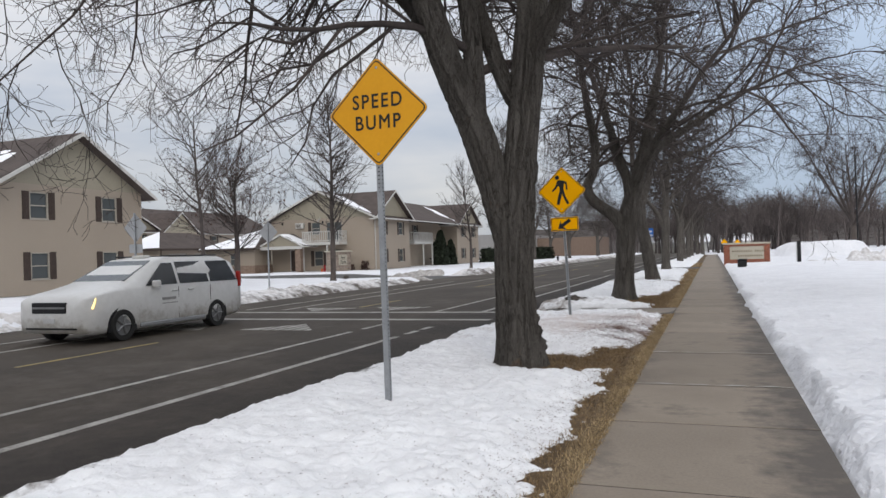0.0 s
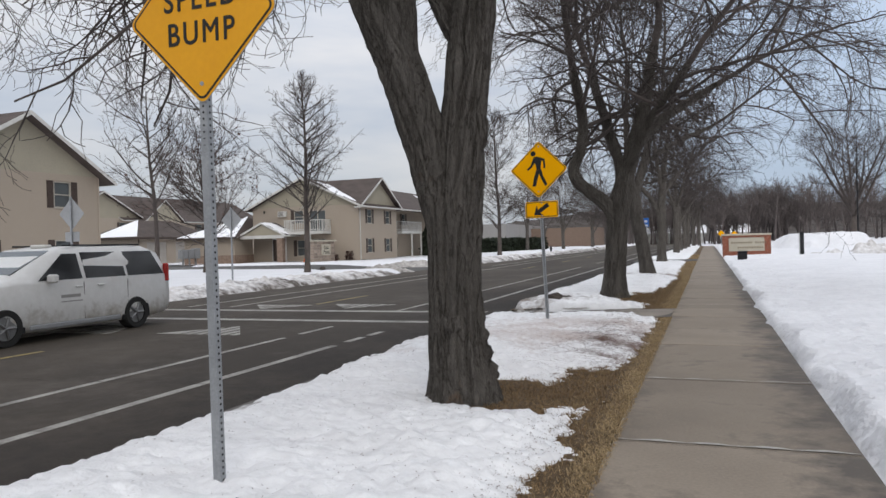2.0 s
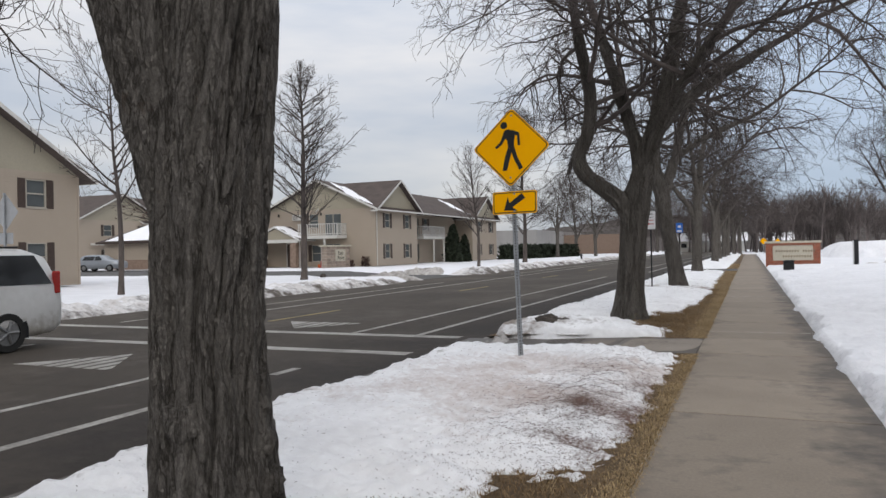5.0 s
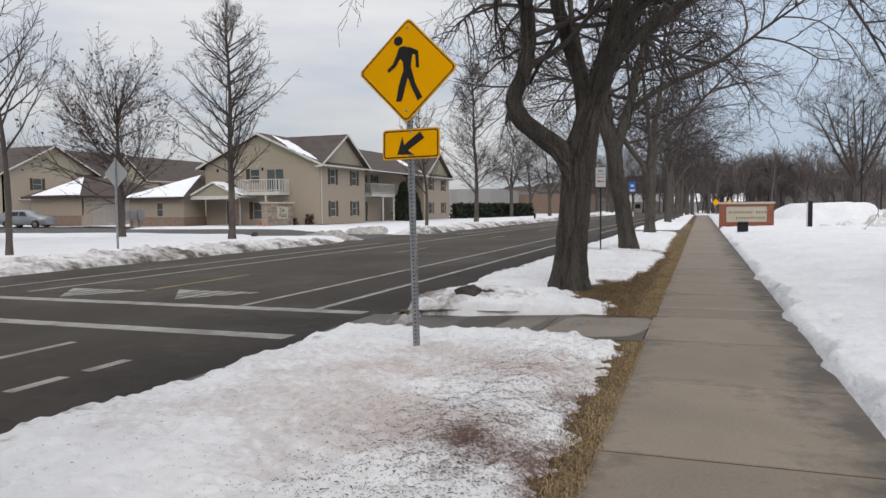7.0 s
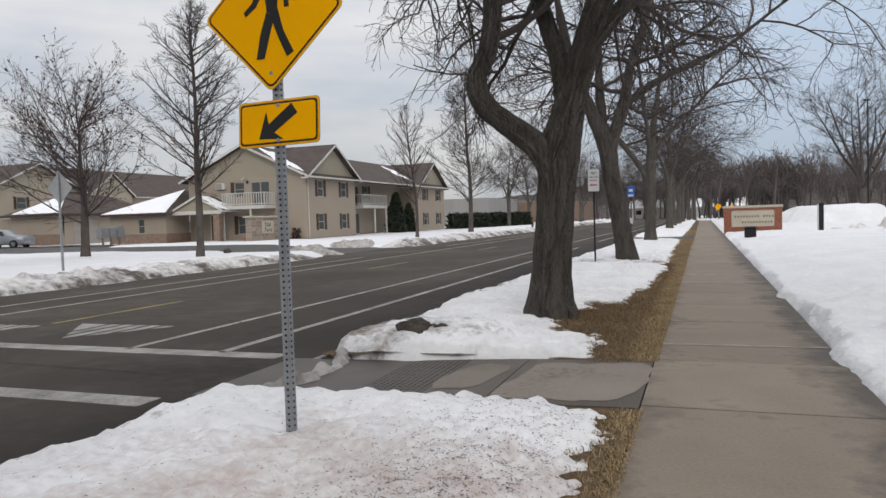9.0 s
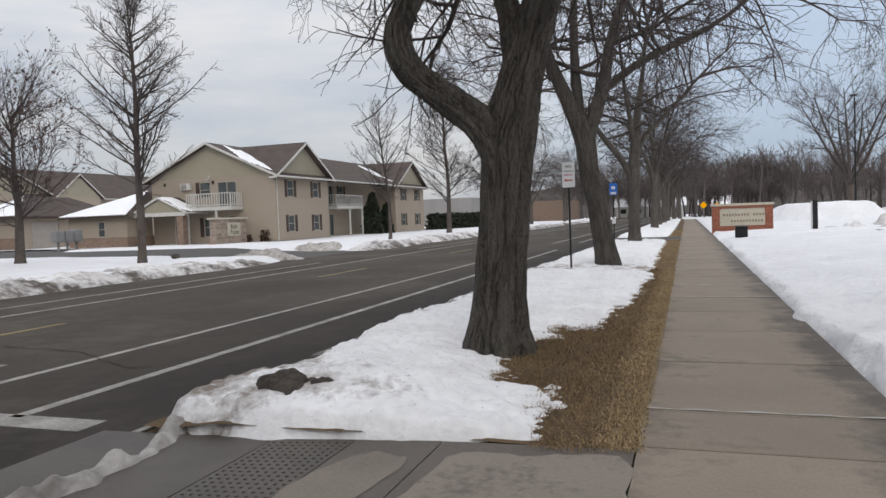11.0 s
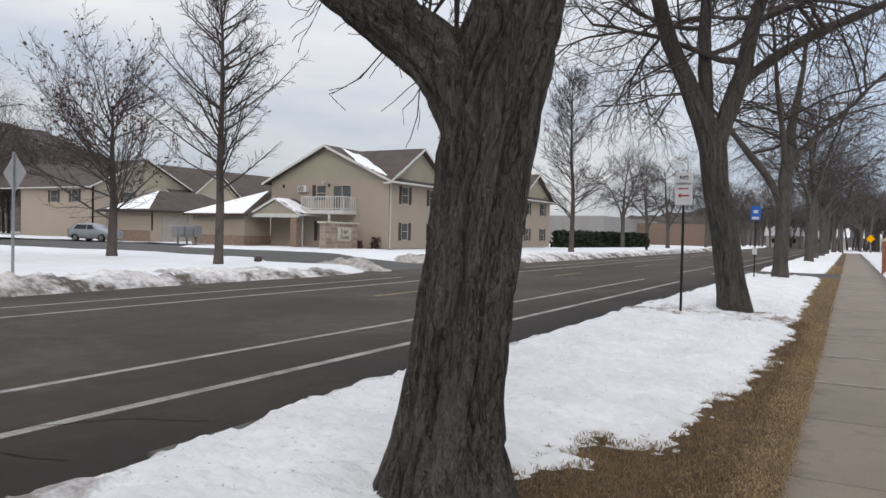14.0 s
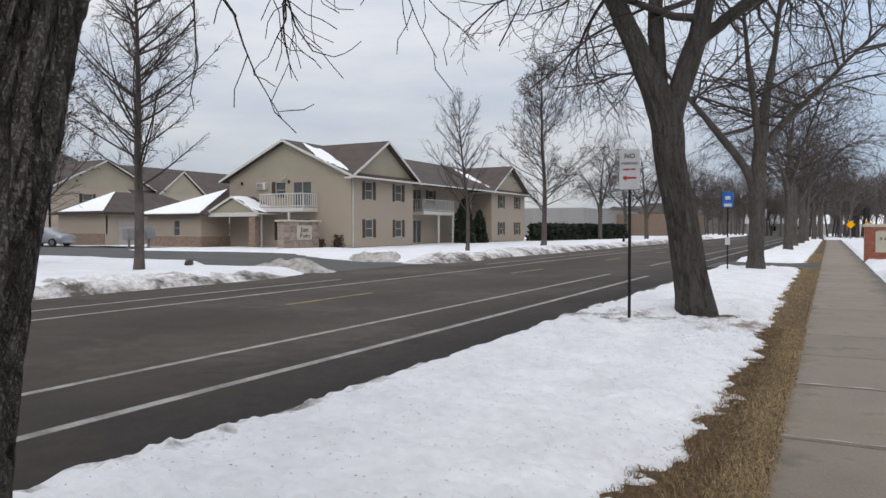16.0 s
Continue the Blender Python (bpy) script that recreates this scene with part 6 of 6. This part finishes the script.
boxpart("fascia", (gx0 - e, gx1 + e, gy0 - e - 0.03, gy0 - e, 2.82, 3.04), SHUTTER, garage)
boxpart("fascia", (gx1 + e, gx1 + e + 0.03, gy0 - e, gy1 + e, 2.82, 3.04), SHUTTER, garage)

# flats behind
rear = thing("apartment_building", (0, 0, 0), "long two-storey tan flats with dark brown roof behind the garages", "building", "tan apartment houses")
bx = -76.0
b_ops = [(u, u + 1.3, z, z + 1.4) for u in (82, 88, 96, 104, 112) for z in (1.0, 4.2)]
wall("wall", rear, "x", bx, 1, 78, 122, 0.0, 6.2, b_ops, lap=0)
for o in b_ops:
    window(rear, "x", bx, 1, *o)
wall("wall", rear, "y", 78, -1, -90, bx, 0.0, 6.2, [(-84, -82.6, 4.2, 5.6), (-80, -78.6, 4.2, 5.6)], lap=0)
window(rear, "y", 78, -1, -84, -82.6, 4.2, 5.6)
window(rear, "y", 78, -1, -80, -78.6, 4.2, 5.6)
gable_end(rear, "x", bx, 1, 78, 92, 6.2, 9.6)
gable_roof(rear, "x", 78, 92, -110, bx + 0.6, 6.2, 9.6, 0.7)
gable_roof(rear, "y", -90, bx, 88, 122.5, 6.2, 9.9, 0.7)
gable_roof(rear, "x", 92, 99, -83, bx + 1.5, 6.2, 8.9, 0.5)
gable_end(rear, "x", bx + 1.2, 1, 92, 99, 6.0, 8.8)
wall("wall", rear, "x", bx + 1.2, 1, 92, 99, 0, 6.1, [], lap=0)
roof_snow(rear, ((-76.5, 87, 6.7), (-76.5, 91.6, 6.7), (-80, 87, 8.6)), 17)
boxpart("balcony_deck", (bx, bx + 1.6, 80, 86, 3.0, 3.25), TRIM, rear)

# stone name wall
name_wall = thing("name_wall", (0, 0, 0), "rough tan stone name wall before the flats", "sign wall")
boxpart("core", (-33.55, -33.02, 66.35, 70.15, 0.0, 2.0), MORTAR, name_wall)
boxpart("coping", (-33.7, -32.85, 66.2, 70.3, 2.0, 2.14), LIMESTONE, name_wall, "flat stone coping", 0.02)
g = np.random.default_rng(5)
for row in range(8):
    y = 66.35
    while y < 70.13:
        w = min(g.uniform(0.3, 0.65), 70.15 - y)
        if w > 0.08:
            boxpart("stone", (-33.03, -33.0 + g.uniform(0, 0.04), y + 0.012, y + w - 0.012, 0.012 + 0.25 * row, 0.25 * row + 0.238), STONE_TAN, name_wall)
            boxpart("stone", (-33.5, -33.0, 66.35 - g.uniform(0.0, 0.02), 66.36, 0.012 + 0.25 * row, 0.25 * row + 0.238), STONE_TAN, name_wall) if y < 66.4 else None
        y += w
plaque = boxpart("plaque", (-33.0, -32.93, 67.65, 69.3, 0.75, 1.75), LIMESTONE, name_wall, "pale plaque with two dark words", 0.02)
lettering("word", "East", 0.48, BLACK_METAL, plaque, pose(-32.925, 68.45, 1.45, 90, 0, 90))
lettering("word", "Point", 0.48, BLACK_METAL, plaque, pose(-32.925, 68.5, 1.02, 90, 0, 90))

# parcel lockers by the drive
lockers = thing("mailbox_cluster", (0, 0, 0), "pale grey cluster mailboxes on pedestals by the drive", "mailbox")
for k in range(3):
    c = boxpart("cabinet", (-45.2, -44.7, 63.2 + 0.85 * k, 63.98 + 0.85 * k, 0.75, 1.6 + 0.1 * (k == 2)), GREY_BACK, lockers, bevel=0.02)
    boxpart("pedestal", (-45.0, -44.9, 63.5 + 0.85 * k, 63.65 + 0.85 * k, 0.05, 0.75), GREY_BACK, lockers)
    for i in range(4):
        boxpart("locker_door", (-44.7, -44.685, 63.24 + 0.85 * k, 63.94 + 0.85 * k, 0.8 + 0.19 * i, 0.97 + 0.19 * i), GREY_BACK, c)


def shrub(name, at, size, seed, label, mat, count=1400, leaf=0.09, shape="cone"):
    g = np.random.default_rng(seed)
    sh = thing(name, at, label, "shrub")
    tw = Twigs()
    tw.tube([(0, 0, -0.1), (0, 0, size[2] * 0.8)], [0.06, 0.02], 6)
    for k in range(40):
        a, z = g.uniform(0, 6.283), g.uniform(0.1, 0.9) * size[2]
        rr = (1 - 0.75 * z / size[2]) if shape == "cone" else 0.9
        tw.tube([(0, 0, z * 0.8), (size[0] * rr * 0.7 * math.cos(a), size[1] * rr * 0.7 * math.sin(a), z)], [0.02, 0.008], 3)
    tw.make("stem", TWIG, sh)
    a, z, q = g.uniform(0, 6.283, count), g.uniform(0.02, 1, count), g.uniform(0.55, 1.05, count)
    rr = ((1 - z) ** 0.6 * (0.9 + 0.2 * np.sin(a * 3 + seed))) if shape == "cone" else np.sqrt(np.clip(1 - (z - 0.3) ** 2, 0, 1)) * (0.85 + 0.25 * np.sin(a * 5 + seed))
    c = np.stack([size[0] * rr * q * np.cos(a), size[1] * rr * q * np.sin(a), z * size[2]], 1)
    u, w = g.normal(0, leaf, (count, 3)), g.normal(0, leaf, (count, 3))
    v = np.stack([c - u, c + w, c + u, c - w], 1).reshape(-1, 3)
    i = np.arange(count) * 4
    pydata("foliage", v.tolist(), np.stack([i, i + 1, i + 2, i + 3], 1).tolist(), mat, sh)
    return sh


shrub("evergreen_shrub", (-30.9, 89.6, 0.1), (1.2, 1.2, 4.2), 3, "tall dark evergreen beside the balcony", EVERGREEN, 2600, 0.12)
shrub("evergreen_shrub", (-30.4, 91.8, 0.1), (0.9, 0.9, 3.0), 4, "dark evergreen beside the balcony", EVERGREEN, 1800, 0.12)
shrub("low_shrub", (-31.9, 71.0, 0.15), (0.5, 0.5, 0.9), 6, "small brown shrub at the corner of the flats", FRUIT, 260, 0.05, "round")
shrub("low_shrub", (-33.2, 70.6, 0.15), (0.35, 0.35, 0.6), 7, "small dark shrub by the name wall", FRUIT, 160, 0.05, "round")
for k in range(14):
    shrub("hedge_bush", (-30.5 + 0.35 * k, 107.5 + 1.5 * k, 0.1), (1.1, 1.1, 1.9), 20 + k, "clipped dark green hedge bush", EVERGREEN, 700, 0.15, "round")["group"] = "dark hedge beyond the flats"
for k in range(9):
    x, y = 40 + 4.5 * k + (k % 3) * 2, 150 + (k * 37 % 11)
    shrub("spruce", (x, y, 0.1), (2.4, 2.4, 7 + (k * 5 % 4)), 60 + k, "dark spruce beyond the snow field", EVERGREEN, 2200, 0.35)["group"] = "spruces at the edge of the woods"

# low works building across the street further on
works = thing("warehouse", (0, 0, 0), "long low grey works building with snowy roof edge", "building")
boxpart("wall", (-75, -38, 150, 190, -0.2, 5.2), WAREHOUSE, works)
boxpart("wall", (-75, -52, 132, 150, -0.2, 4.0), WAREHOUSE, works, "white lower wing")
boxpart("roof_snow_edge", (-75.5, -51.5, 131.5, 150, 4.0, 4.35), ROOF_SNOW, works)
boxpart("wall", (-38, -24, 172, 190, -0.2, 4.4), BRICK_TAN, works, "tan brick wing")
for k in range(4):
    boxpart("dock_door", (-52, -51.9, 134 + 4 * k, 136.8 + 4 * k, 0, 2.6), DOOR_WHITE, works)
for k, (x, y) in enumerate(((-18, 215), (-9, 232), (3, 238))):
    hs = thing("house", (0, 0, 0), "small distant white house with snow-covered roof", "house", "small houses at the end of the street")
    boxpart("wall", (x, x + 8, y, y + 7, -0.2, 2.8), TRIM, hs)
    bm = bmesh.new()
    prism(bm, [(y - 0.5, 2.7), (y + 7.5, 2.7), (y + 3.5, 5.0)], "x", x - 0.5, x + 8.5)
    part("roof", bm, ROOF_SNOW, hs)
    for u in (x + 1.2, x + 5):
        boxpart("window", (u, u + 1.4, y - 0.04, y, 1.0, 2.1), CAR_GLASS, hs)

# ---- brick monument sign on the snow field ----
mon = thing("monument_sign", (0, 0, 0), "low red brick sign wall with pale stone panel and coping", "sign wall")
LETTER = material("faded_letter", (0.24, 0.19, 0.135), (0.17, 0.135, 0.10), 6, 40, 0.8, bump=0)
mx0, mx1, my = 0.85, 4.0, 65.0
boxpart("core", (mx0, mx1, my + 0.02, my + 0.55, -0.1, 1.52), MORTAR, mon)
boxpart("coping", (mx0 - 0.06, mx1 + 0.06, my - 0.06, my + 0.62, 1.52, 1.66), LIMESTONE, mon, "pale stone coping", 0.02)
pan = boxpart("panel", (mx0 + 0.42, mx1 - 0.42, my - 0.03, my + 0.02, 0.42, 1.34), LIMESTONE, mon, "pale stone panel with two lines of lettering", 0.01)
for z, n, a in ((1.02, 15, 0.52), (0.68, 11, 0.92)):
    for k in range(n):
        if z > 1 and k == 9:
            continue
        x = mx0 + a + 0.42 - 0.35 + 0.155 * k
        boxpart("letter_bar", (x, x + 0.085, my - 0.038, my - 0.03, z - 0.065, z + 0.065), LETTER, pan)
bw, bh = 0.2, 0.07
for row in range(22):
    z = 0.0 + row * 0.0695
    for k in range(-1, 18):
        x = mx0 + bw * k + (0.1 if row % 2 else 0)
        x0, x1 = max(x, mx0) + 0.004, min(x + bw, mx1) - 0.004
        if x1 - x0 < 0.04 or (x0 > mx0 + 0.4 and x1 < mx1 - 0.4 and 0.40 < z + 0.035 < 1.36):
            continue
        boxpart("brick", (x0, x1, my - 0.005, my + 0.03, z + 0.004, z + 0.0655), RED_BRICK, mon)
for x, y, w in ((1.75, 55.6, 0.25), (1.88, 57.5, 0.23)):
    fl = thing("floodlight_box", (x, y, 0.12), "dark box in the snow before the brick sign", "box")
    boxpart("body", (-w, w, -0.2, 0.2, -0.1, 0.42), BLACK_METAL, fl, bevel=0.03)
    boxpart("lid", (-w - 0.02, w + 0.02, -0.22, 0.22, 0.42, 0.47), BLACK_METAL, fl, bevel=0.01)
boll = thing("marker_post", (5.6, 62.0, 0.1), "dark square marker post with pale side", "post")
boxpart("body", (-0.12, 0.12, -0.1, 0.1, -0.1, 1.55), BLACK_METAL, boll, bevel=0.01)
boxpart("side_plate", (-0.17, -0.121, -0.1, 0.1, 0.1, 1.5), SIGN_WHITE, boll)
for x, y, h in ((18.6, 119, 14.0), (27, 140, 10.5)):
    lp = thing("lamp_post", (x, y, 0.1), "tall dark lamp post with square head", "street lamp", "lamp posts of the snow field")
    bm = bmesh.new()
    cyl(bm, (0, 0, -0.2), (0, 0, h), 0.11, 0.07, 8)
    part("pole", bm, BLACK_METAL, lp)
    boxpart("lamp_head", (-0.5, 0.25, -0.2, 0.2, h - 0.02, h + 0.18), BLACK_METAL, lp, bevel=0.02)
hyd = thing("fire_hydrant", (-19.5, 104, 0.1), "small dark fire hydrant in the snow", "hydrant")
bm = bmesh.new()
cyl(bm, (0, 0, -0.1), (0, 0, 0.6), 0.13, 0.12, 12)
cyl(bm, (0, 0, 0.6), (0, 0, 0.75), 0.14, 0.03, 12)
part("body", bm, BLACK_METAL, hyd)
bm = bmesh.new()
cyl(bm, (-0.2, 0, 0.45), (0.2, 0, 0.45), 0.06, sides=10)
part("nozzle", bm, BLACK_METAL, hyd)
cone = thing("lawn_ornament", (-35.6, 69.6, 0.1), "small orange and red ornament on the flats' porch", "ornament")
bm = bmesh.new()
cyl(bm, (0, 0, 0), (0, 0, 0.7), 0.16, 0.08, 10)
part("body", bm, SIGN_RED, cone)
bm = bmesh.new()
cyl(bm, (-0.3, 0, 0.0), (-0.3, 0, 0.35), 0.10, 0.08, 10)
part("lantern", bm, ORANGE, cone)

# ---- vehicles ----


def vehicle(name, at, turn, label, length, width, stations, paint, wheels, wheel_r, lit):
    """Body lofted from cross-sections: (x, floor, sill width, belt z, belt width, roof z, roof width)."""
    car = thing(name, at, label, "car")
    car.rotation_euler = (0, 0, radians(turn))
    bm = bmesh.new()
    rows = []
    for x, zf, ws, zb, wb, zr, wr in stations:
        prof = [(ws * 0.96, zf), (ws, zf + 0.12), (wb, (zf + zb) / 2), (wb * 0.985, zb), ((wb + wr) / 2 * 0.99, (zb + zr) / 2), (wr, zr - 0.05), (wr * 0.8, zr)]
        full = [(w, z) for w, z in prof] + [(-w, z) for w, z in prof[::-1]]
        rows.append([bm.verts.new((x, w, z)) for w, z in full])
    m = len(rows[0])
    for a, b in zip(rows, rows[1:]):
        for i in range(m):
            j = (i + 1) % m
            bm.faces.new((a[i], a[j], b[j], b[i]))
    bm.faces.new(rows[0][::-1])
    bm.faces.new(rows[-1])
    bmesh.ops.recalc_face_normals(bm, faces=bm.faces)
    body = part("body", bm, paint, car, smooth=True)
    for x in wheels:
        for sgn in (1, -1):
            y = sgn * (width / 2 - 0.11)
            wh = new("wheel")
            wh.parent, wh.location = car, (x, y, wheel_r)
            bm = bmesh.new()
            prof = [(wheel_r * 0.66, 0.125), (wheel_r * 0.95, 0.13), (wheel_r, 0.10), (wheel_r, -0.10), (wheel_r * 0.95, -0.13), (wheel_r * 0.66, -0.125)]
            ring = [[bm.verts.new((r * math.cos(k * math.pi / 14), w, r * math.sin(k * math.pi / 14))) for r, w in prof] for k in range(28)]
            for k in range(28):
                for i in range(len(prof)):
                    j = (i + 1) % len(prof)
                    bm.faces.new((ring[k][i], ring[k][j], ring[(k + 1) % 28][j], ring[(k + 1) % 28][i]))
            part("tyre", bm, RUBBER, wh)
            bm = bmesh.new()
            cyl(bm, (0, -0.10, 0), (0, 0.10, 0), wheel_r * 0.64, sides=24)
            for k in range(5):
                a = k * 1.2566
                cyl(bm, (0, sgn * 0.105, 0), (wheel_r * 0.58 * math.cos(a), sgn * 0.105, wheel_r * 0.58 * math.sin(a)), 0.03, 0.03, 6)
            part("rim", bm, RIM, wh)
            bm = bmesh.new()
            n = 20
            arc = [(1.16 * wheel_r * math.cos(math.pi * k / n), 1.16 * wheel_r * math.sin(math.pi * k / n)) for k in range(n + 1)]
            prism(bm, [(ax, az) for ax, az in arc] + [(-1.16 * wheel_r, -0.12), (1.16 * wheel_r, -0.12)], "y", sgn * 0.02, sgn * 0.098)
            part("wheel_arch", bm, BLACK_METAL, wh, "dark wheel arch")
    return car


def quad_part(name, pts, mat, parent, label="", thick=0.012):
    bm = bmesh.new()
    v = [bm.verts.new(p) for p in pts]
    f = bm.faces.new(v)
    f.normal_update()
    ext = bmesh.ops.extrude_face_region(bm, geom=[f])
    for e in ext["geom"]:
        if isinstance(e, bmesh.types.BMVert):
            e.co += f.normal * thick
    bmesh.ops.recalc_face_normals(bm, faces=bm.faces)
    return part(name, bm, mat, parent, label)


VAN = [(-2.57, 0.42, 0.70, 0.74, 0.72, 0.82, 0.60), (-2.50, 0.25, 0.86, 0.88, 0.88, 0.97, 0.74), (-2.25, 0.21, 0.95, 0.98, 0.96, 1.05, 0.82), (-1.75, 0.21, 0.98, 1.05, 0.99, 1.15, 0.84),
       (-1.35, 0.21, 0.99, 1.07, 1.0, 1.24, 0.82), (-0.8, 0.21, 0.99, 1.07, 1.0, 1.50, 0.77), (-0.32, 0.21, 0.99, 1.07, 1.0, 1.71, 0.76), (0.2, 0.21, 0.99, 1.07, 1.0, 1.77, 0.77),
       (1.2, 0.21, 0.99, 1.07, 1.0, 1.78, 0.77), (2.0, 0.23, 0.98, 1.08, 0.99, 1.75, 0.76), (2.36, 0.27, 0.96, 1.08, 0.97, 1.64, 0.73), (2.54, 0.38, 0.92, 1.08, 0.93, 1.16, 0.84), (2.58, 0.45, 0.86, 0.9, 0.87, 0.96, 0.72)]
van = vehicle("minivan", (-12.6, 20.8, -0.12), 90, "dusty white minivan with lit headlamps driving on the street", 5.15, 2.0, VAN, CAR_WHITE, (-1.62, 1.45), 0.335, True)
for s in (1, -1):
    def sw(x0, x1, z0, z1, name="side_window", x2=None, x3=None):
        # glass follows the lean of the upper body
        y = lambda z: s * (0.988 - (z - 1.06) / 0.66 * 0.222 + 0.008)
        pts = [(x0, y(z0), z0), (x1, y(z0), z0), (x3 if x3 is not None else x1, y(z1), z1), (x2 if x2 is not None else x0, y(z1), z1)]
        quad_part(name, pts if s < 0 else pts[::-1], CAR_GLASS, van, "dark tinted side glass")
    sw(-0.92, 0.08, 1.13, 1.62, x2=-0.26)
    sw(0.17, 1.20, 1.13, 1.64)
    sw(1.27, 2.32, 1.13, 1.64, x3=2.10)
    for hx in (-0.12, 0.42):
        boxpart("door_handle", (hx, hx + 0.17, s * 1.005 - 0.015, s * 1.005 + 0.015, 0.97, 1.0), CAR_WHITE, van, bevel=0.008)
    boxpart("door_seam", (1.22, 1.23, s * 0.995 - 0.004, s * 0.995 + 0.004, 0.35, 1.06), SHUTTER, van)
    boxpart("sill_moulding", (-1.15, 1.0, s * 0.995 - 0.02, s * 0.995 + 0.012, 0.24, 0.34), GREY_BACK, van, "dirt-grey sill", 0.02)
    boxpart("roof_rail", (-0.1, 1.9, s * 0.66 - 0.02, s * 0.66 + 0.02, 1.765, 1.80), BLACK_METAL, van, "low roof rail", 0.008)
    boxpart("tail_lamp", (2.38, 2.5, s * 0.93 - 0.05, s * 0.93 + 0.05, 0.95, 1.35), TAIL_RED, van, bevel=0.02)
    boxpart("mirror", (-0.75, -0.6, s * 1.05 - 0.09, s * 1.05 + 0.09, 1.08, 1.24), CAR_WHITE, van, "side mirror", 0.03)
    quad_part("headlamp", [(-2.565, s * 0.48, 0.70), (-2.36, s * 0.95, 0.74), (-2.28, s * 0.95, 0.95), (-2.50, s * 0.48, 0.90)], LAMP, van, "lit yellow headlamp", 0.03 * -s)
    for zz in (0.62,):
        boxpart("door_seam", (0.09, 0.10, s * 0.99 - 0.004, s * 0.99 + 0.004, 0.35, 1.06), SHUTTER, van)
    boxpart("door_lettering", (-0.45, 0.0, s * 0.995 - 0.003, s * 0.995 + 0.003, 0.78, 0.84), WAREHOUSE, van, "faded lettering bar on the door")
    boxpart("door_lettering", (-0.45, 0.05, s * 0.995 - 0.003, s * 0.995 + 0.003, 0.68, 0.72), WAREHOUSE, van, "faded lettering bar on the door")
quad_part("windscreen", [(-1.30, 0.72, 1.268), (-1.30, -0.72, 1.268), (-0.38, -0.62, 1.688), (-0.38, 0.62, 1.688)], WINDSCREEN, van, "windscreen", 0.022)
boxpart("grille", (-2.59, -2.54, -0.46, 0.46, 0.66, 0.88), BLACK_METAL, van, "black grille", 0.01)
boxpart("grille_bar", (-2.60, -2.585, -0.44, 0.44, 0.75, 0.79), RIM, van)
boxpart("lower_grille", (-2.545, -2.49, -0.7, 0.7, 0.32, 0.42), BLACK_METAL, van, "black lower grille", 0.01)
boxpart("number_plate", (-2.585, -2.56, -0.15, 0.15, 0.46, 0.55), SIGN_WHITE, van)
boxpart("roof_box", (-0.1, 0.08, -0.2, 0.2, 1.735, 1.81), TRIM, van, "pale taxi-style roof sign box", 0.02)

SUV = [(-2.3, 0.45, 0.68, 0.75, 0.72, 0.85, 0.6), (-2.2, 0.28, 0.82, 0.9, 0.86, 1.0, 0.7), (-1.3, 0.26, 0.92, 1.0, 0.93, 1.12, 0.78), (-0.9, 0.26, 0.92, 1.02, 0.93, 1.2, 0.75), (-0.3, 0.26, 0.92, 1.03, 0.93, 1.58, 0.66),
       (0.8, 0.26, 0.92, 1.04, 0.93, 1.64, 0.66), (1.6, 0.28, 0.91, 1.06, 0.92, 1.56, 0.64), (2.1, 0.34, 0.88, 1.08, 0.88, 1.2, 0.72), (2.25, 0.48, 0.82, 0.95, 0.84, 1.0, 0.7)]
suv = vehicle("parked_car", (-59.0, 66.5, 0.08), 195, "silver-grey parked car on the drive beside the garage", 4.5, 1.86, SUV, CAR_SILVER, (-1.35, 1.35), 0.34, False)
for s in (1, -1):
    y = lambda z: s * (0.925 - (z - 1.05) / 0.55 * 0.26 + 0.006)
    for x0, x1, x2, x3 in ((-0.6, 0.2, -0.25, 0.2), (0.28, 1.5, 0.28, 1.35)):
        pts = [(x0, y(1.1), 1.1), (x1, y(1.1), 1.1), (x3, y(1.48), 1.48), (x2, y(1.48), 1.48)]
        quad_part("side_window", pts if s < 0 else pts[::-1], CAR_GLASS, suv, "dark side glass")
    boxpart("tail_lamp", (2.1, 2.2, s * 0.78 - 0.1, s * 0.78 + 0.1, 0.9, 1.1), TAIL_RED, suv, bevel=0.02)
